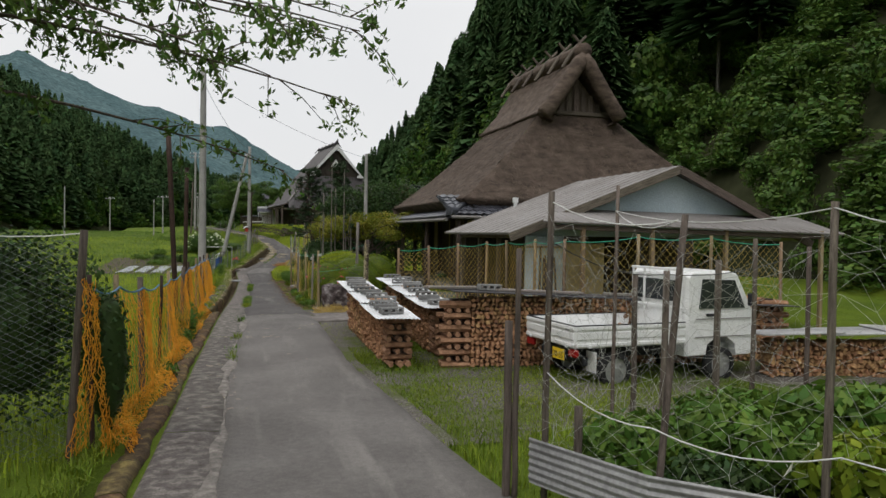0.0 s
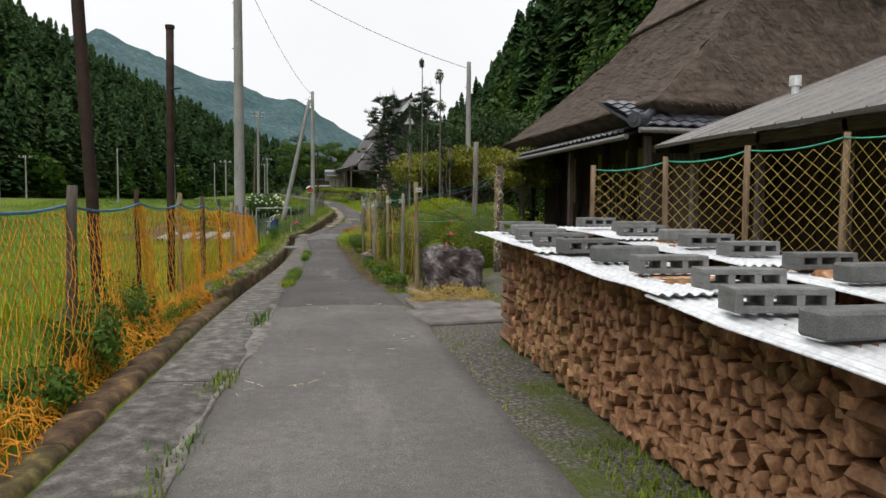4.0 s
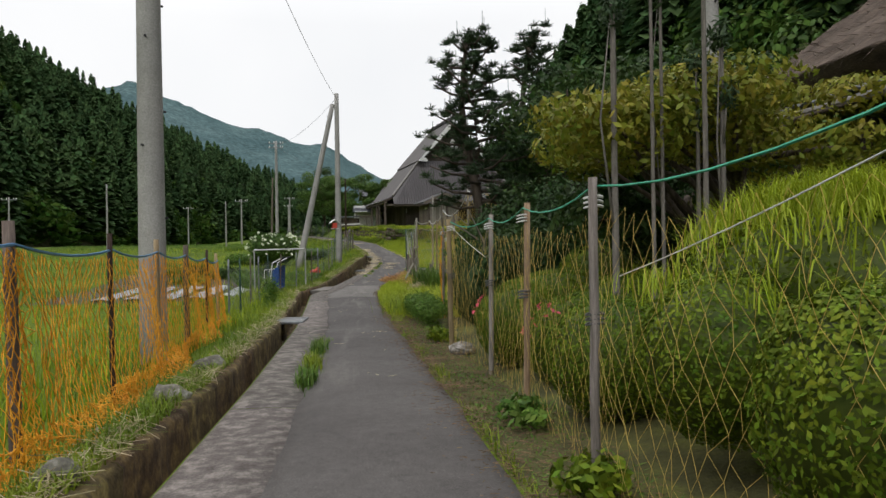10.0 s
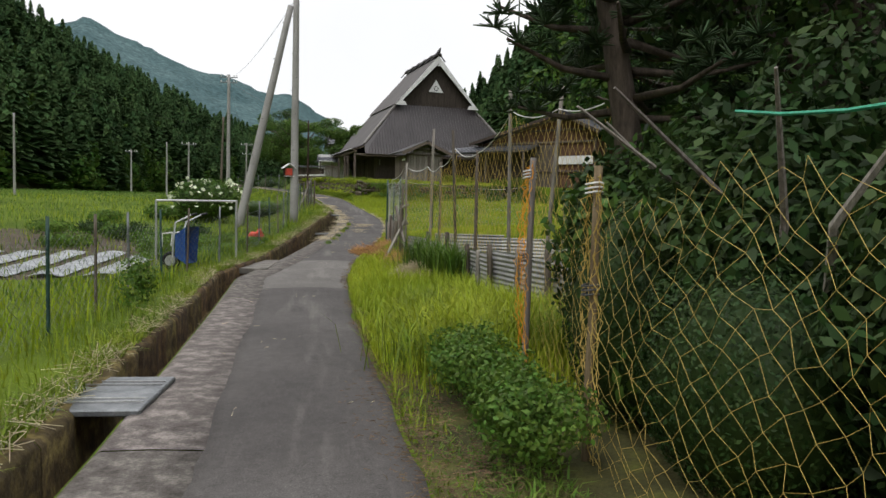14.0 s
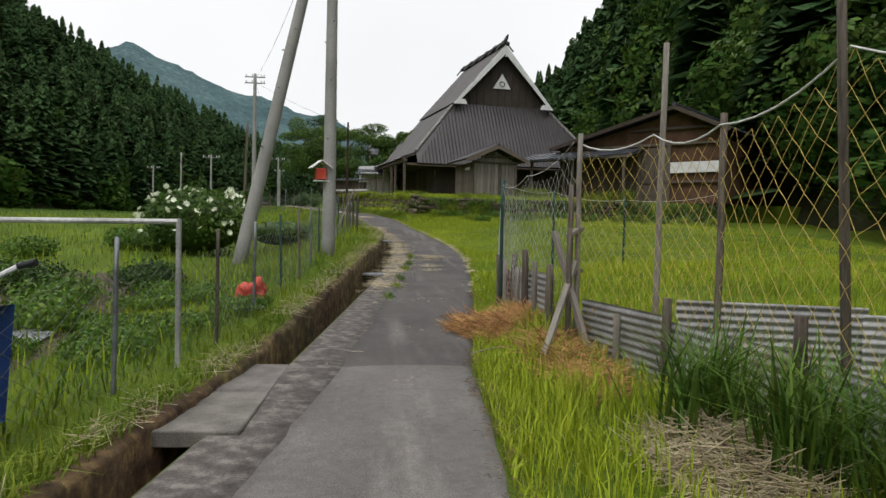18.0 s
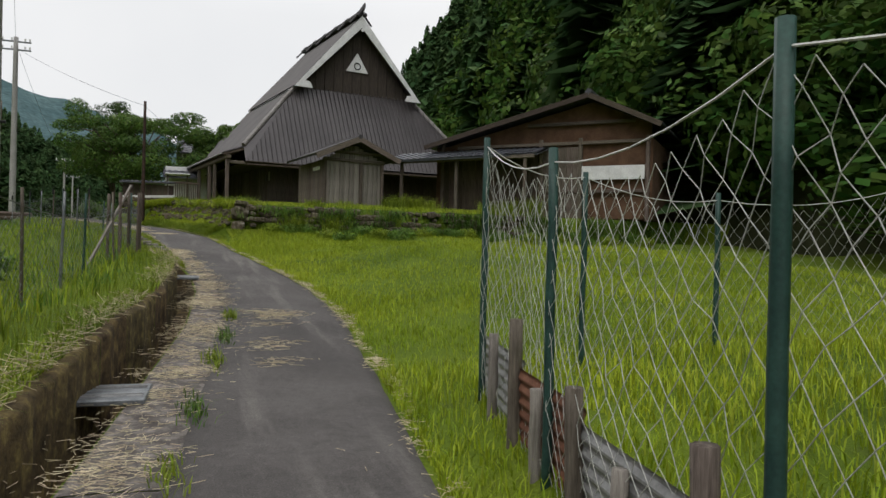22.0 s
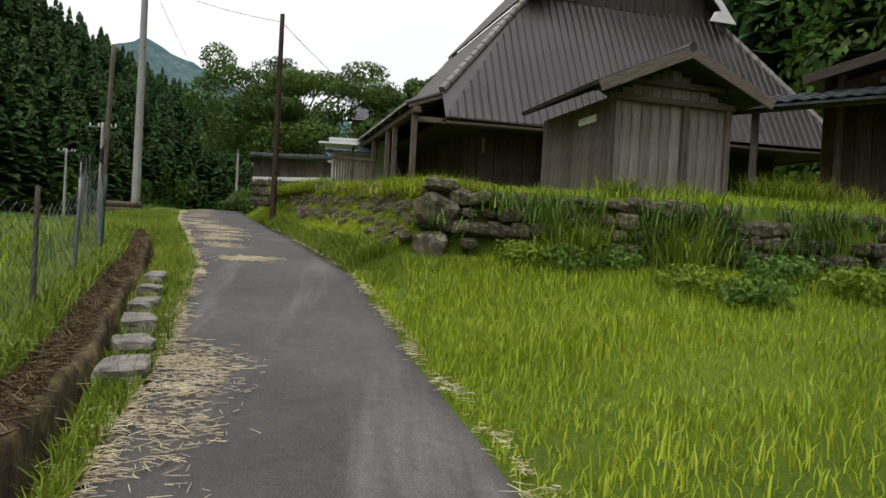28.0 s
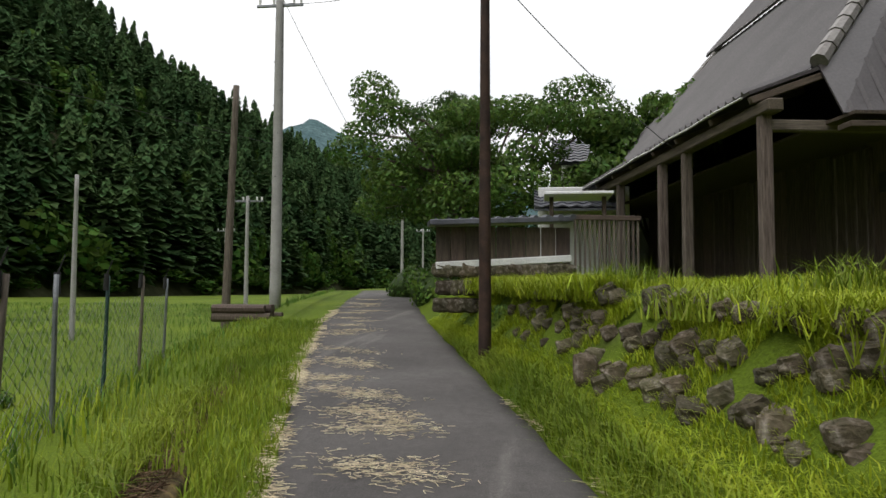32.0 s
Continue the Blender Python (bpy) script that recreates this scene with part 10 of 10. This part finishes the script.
# ---- grass ----
def band(n, y0, y1, off, side, seed, power=1.6, keep=None):
    """Random points along the lane, off metres out from its edge, denser near it."""
    rng = np.random.default_rng(seed)
    y = rng.uniform(y0, y1, n)
    d = off[0] + (off[1] - off[0]) * rng.random(n) ** power
    edge = np.array([(drain_at(v) - 0.44) if side < 0 else lane_r(v) for v in y.tolist()])
    x = edge + side * d
    # uneven growth
    k = np.array([nz(a, b, seed, 0.9) for a, b in zip(x.tolist(), y.tolist())])
    ok = k > rng.uniform(-0.9, 0.25, n)
    if keep is not None:
        ok &= keep(x, y)
    x, y, d, k = x[ok], y[ok], d[ok], k[ok]
    return x, y, gz_many(x, y), d, k


def in_rect(x, y, r):
    return (x > r[0]) & (x < r[1]) & (y > r[2]) & (y < r[3])


yardless = lambda x, y: ~in_rect(x, y, (1.95, 16, 7.0, 13.4)) & ~in_rect(x, y, (1.75, 7.7, 17.8, 27.2)) & ~in_rect(x, y, (5.5, 18, 14.6, 34)) & ~((y > 75) & in_rect(x, y, (3, 18, 84, 104)))  # noqa: E731
x, y, z, d, k = band(52000, -1, 92, (0.0, 3.2), -1, 2)
blades("bank_grass", x, y, z, 0.17 + 0.10 * np.clip(k, 0, 1), 0.006, GRASS_LEAF, "long grass on the bank beside the drain", seed=2)
x, y, z, d, k = band(36000, 44, 118, (0.6, 24), -1, 12, 1.3)
blades("field_grass", x, y, z, 0.22 + 0.14 * np.clip(k, 0, 1), 0.009, WEED, "darker green grass and weeds of the upper field", seed=12, lean=0.5)
x, y, z, d, k = band(46000, 5, 85, (0.6, 30), -1, 3, 1.3, keep=lambda x, y: (y < 46) | (np.random.default_rng(45).random(len(y)) < 0.45))
blades("paddy_grass", x, y, z, 0.30 + 0.1 * np.clip(k, 0, 1), 0.009, RICE, "yellow-green grass of the fallow fields", seed=3, lean=0.3)
x, y, z, d, k = band(30000, -1, 50, (0.0, 2.2), 1, 4, keep=lambda x, y: yardless(x, y) & ~in_rect(x, y, (1.2, 3.6, 21, 38)) & ((y < 7) | (y > 20.5) | (np.random.default_rng(44).random(len(y)) < 0.45)))
blades("verge_grass", x, y, z, np.where((y > 7) & (y < 20.5), 0.05, 0.10) + 0.14 * np.clip(k, 0, 1) * np.where((y > 7) & (y < 20.5), 0.2, 1), 0.006, GRASS_LEAF, "grass along the edge of the lane", seed=4)
x, y, z, d, k = band(160000, 36.5, 76.2, (0.02, 14), 1, 5, 1.5, keep=lambda x, y: y > 37 + 0 * x)
blades("meadow_grass", x, y, z, np.where(y > 60, 0.11, 0.15) + 0.16 * np.clip(k, 0, 1) * np.clip(d, 0.3, 1) + np.where(y < 50, 0.16 * np.clip(d * 2, 0, 1), 0), 0.006, RICE, "bright green mown meadow before the terrace", seed=5)
x, y, z, d, k = band(16000, 71.5, 76.35, (0.02, 5.0), 1, 35, 1.2)
blades("meadow_grass", x, y, z, 0.12 + 0.08 * np.clip(k, 0, 1), 0.005, RICE, "lush short grass below the terrace wall", seed=36)
x, y, z, d, k = band(12000, 75.4, 78.6, (0.1, 1.9), 1, 37, 1.0)
blades("bank_grass", x, y, z, 0.13 + 0.08 * np.clip(k, 0, 1), 0.005, GRASS_LEAF, "lush grass round the corner of the terrace", seed=38)
x, y, z, d, k = band(90000, 76.4, 96, (0.3, 11), 1, 6, 1.3, keep=lambda x, y: (x > np.array([terrace_edge(v) for v in y.tolist()]) + 0.1) & yardless(x, y))
blades("terrace_grass", x, y, z, np.where(d < 3.2, 0.10, 0.17) + 0.16 * np.clip(k, 0, 1), 0.006, RICE, "tall grass on the terrace before the farmhouse", seed=6)
x, y, z, d, k = band(62000, 6.9, 13.4, (0.15, 5.5), 1, 8, 1.1)
blades("yard_grass", x, y, z + 0.02, 0.06 + 0.07 * np.clip(k, 0, 1), 0.005, GRASS_LEAF, "thin grass growing through the gravel", seed=8)
yy = np.random.default_rng(9).uniform(69, 92, 16000)
off = np.random.default_rng(10).random(len(yy))
xx = np.array([lane_l(v) - o * (lane_l(v) - drain_at(v) + (0.5 if v > 81.5 else 0.0)) for v, o in zip(yy.tolist(), off.tolist())])
blades("verge_west_grass", xx, yy, gz_many(xx - 0.01, yy), np.full(len(xx), 0.17), 0.006, GRASS_LEAF, "grass strip between the lane and the drain", seed=11)

x, y, z, d, k = band(16000, 20.8, 38, (0.02, 0.75), 1, 31, 1.0)
blades("net_foot_weeds", x, y, z, 0.07 + 0.10 * np.clip(k, 0, 1), 0.007, WEED, "weeds along the foot of the net fence", 0.8, 32)
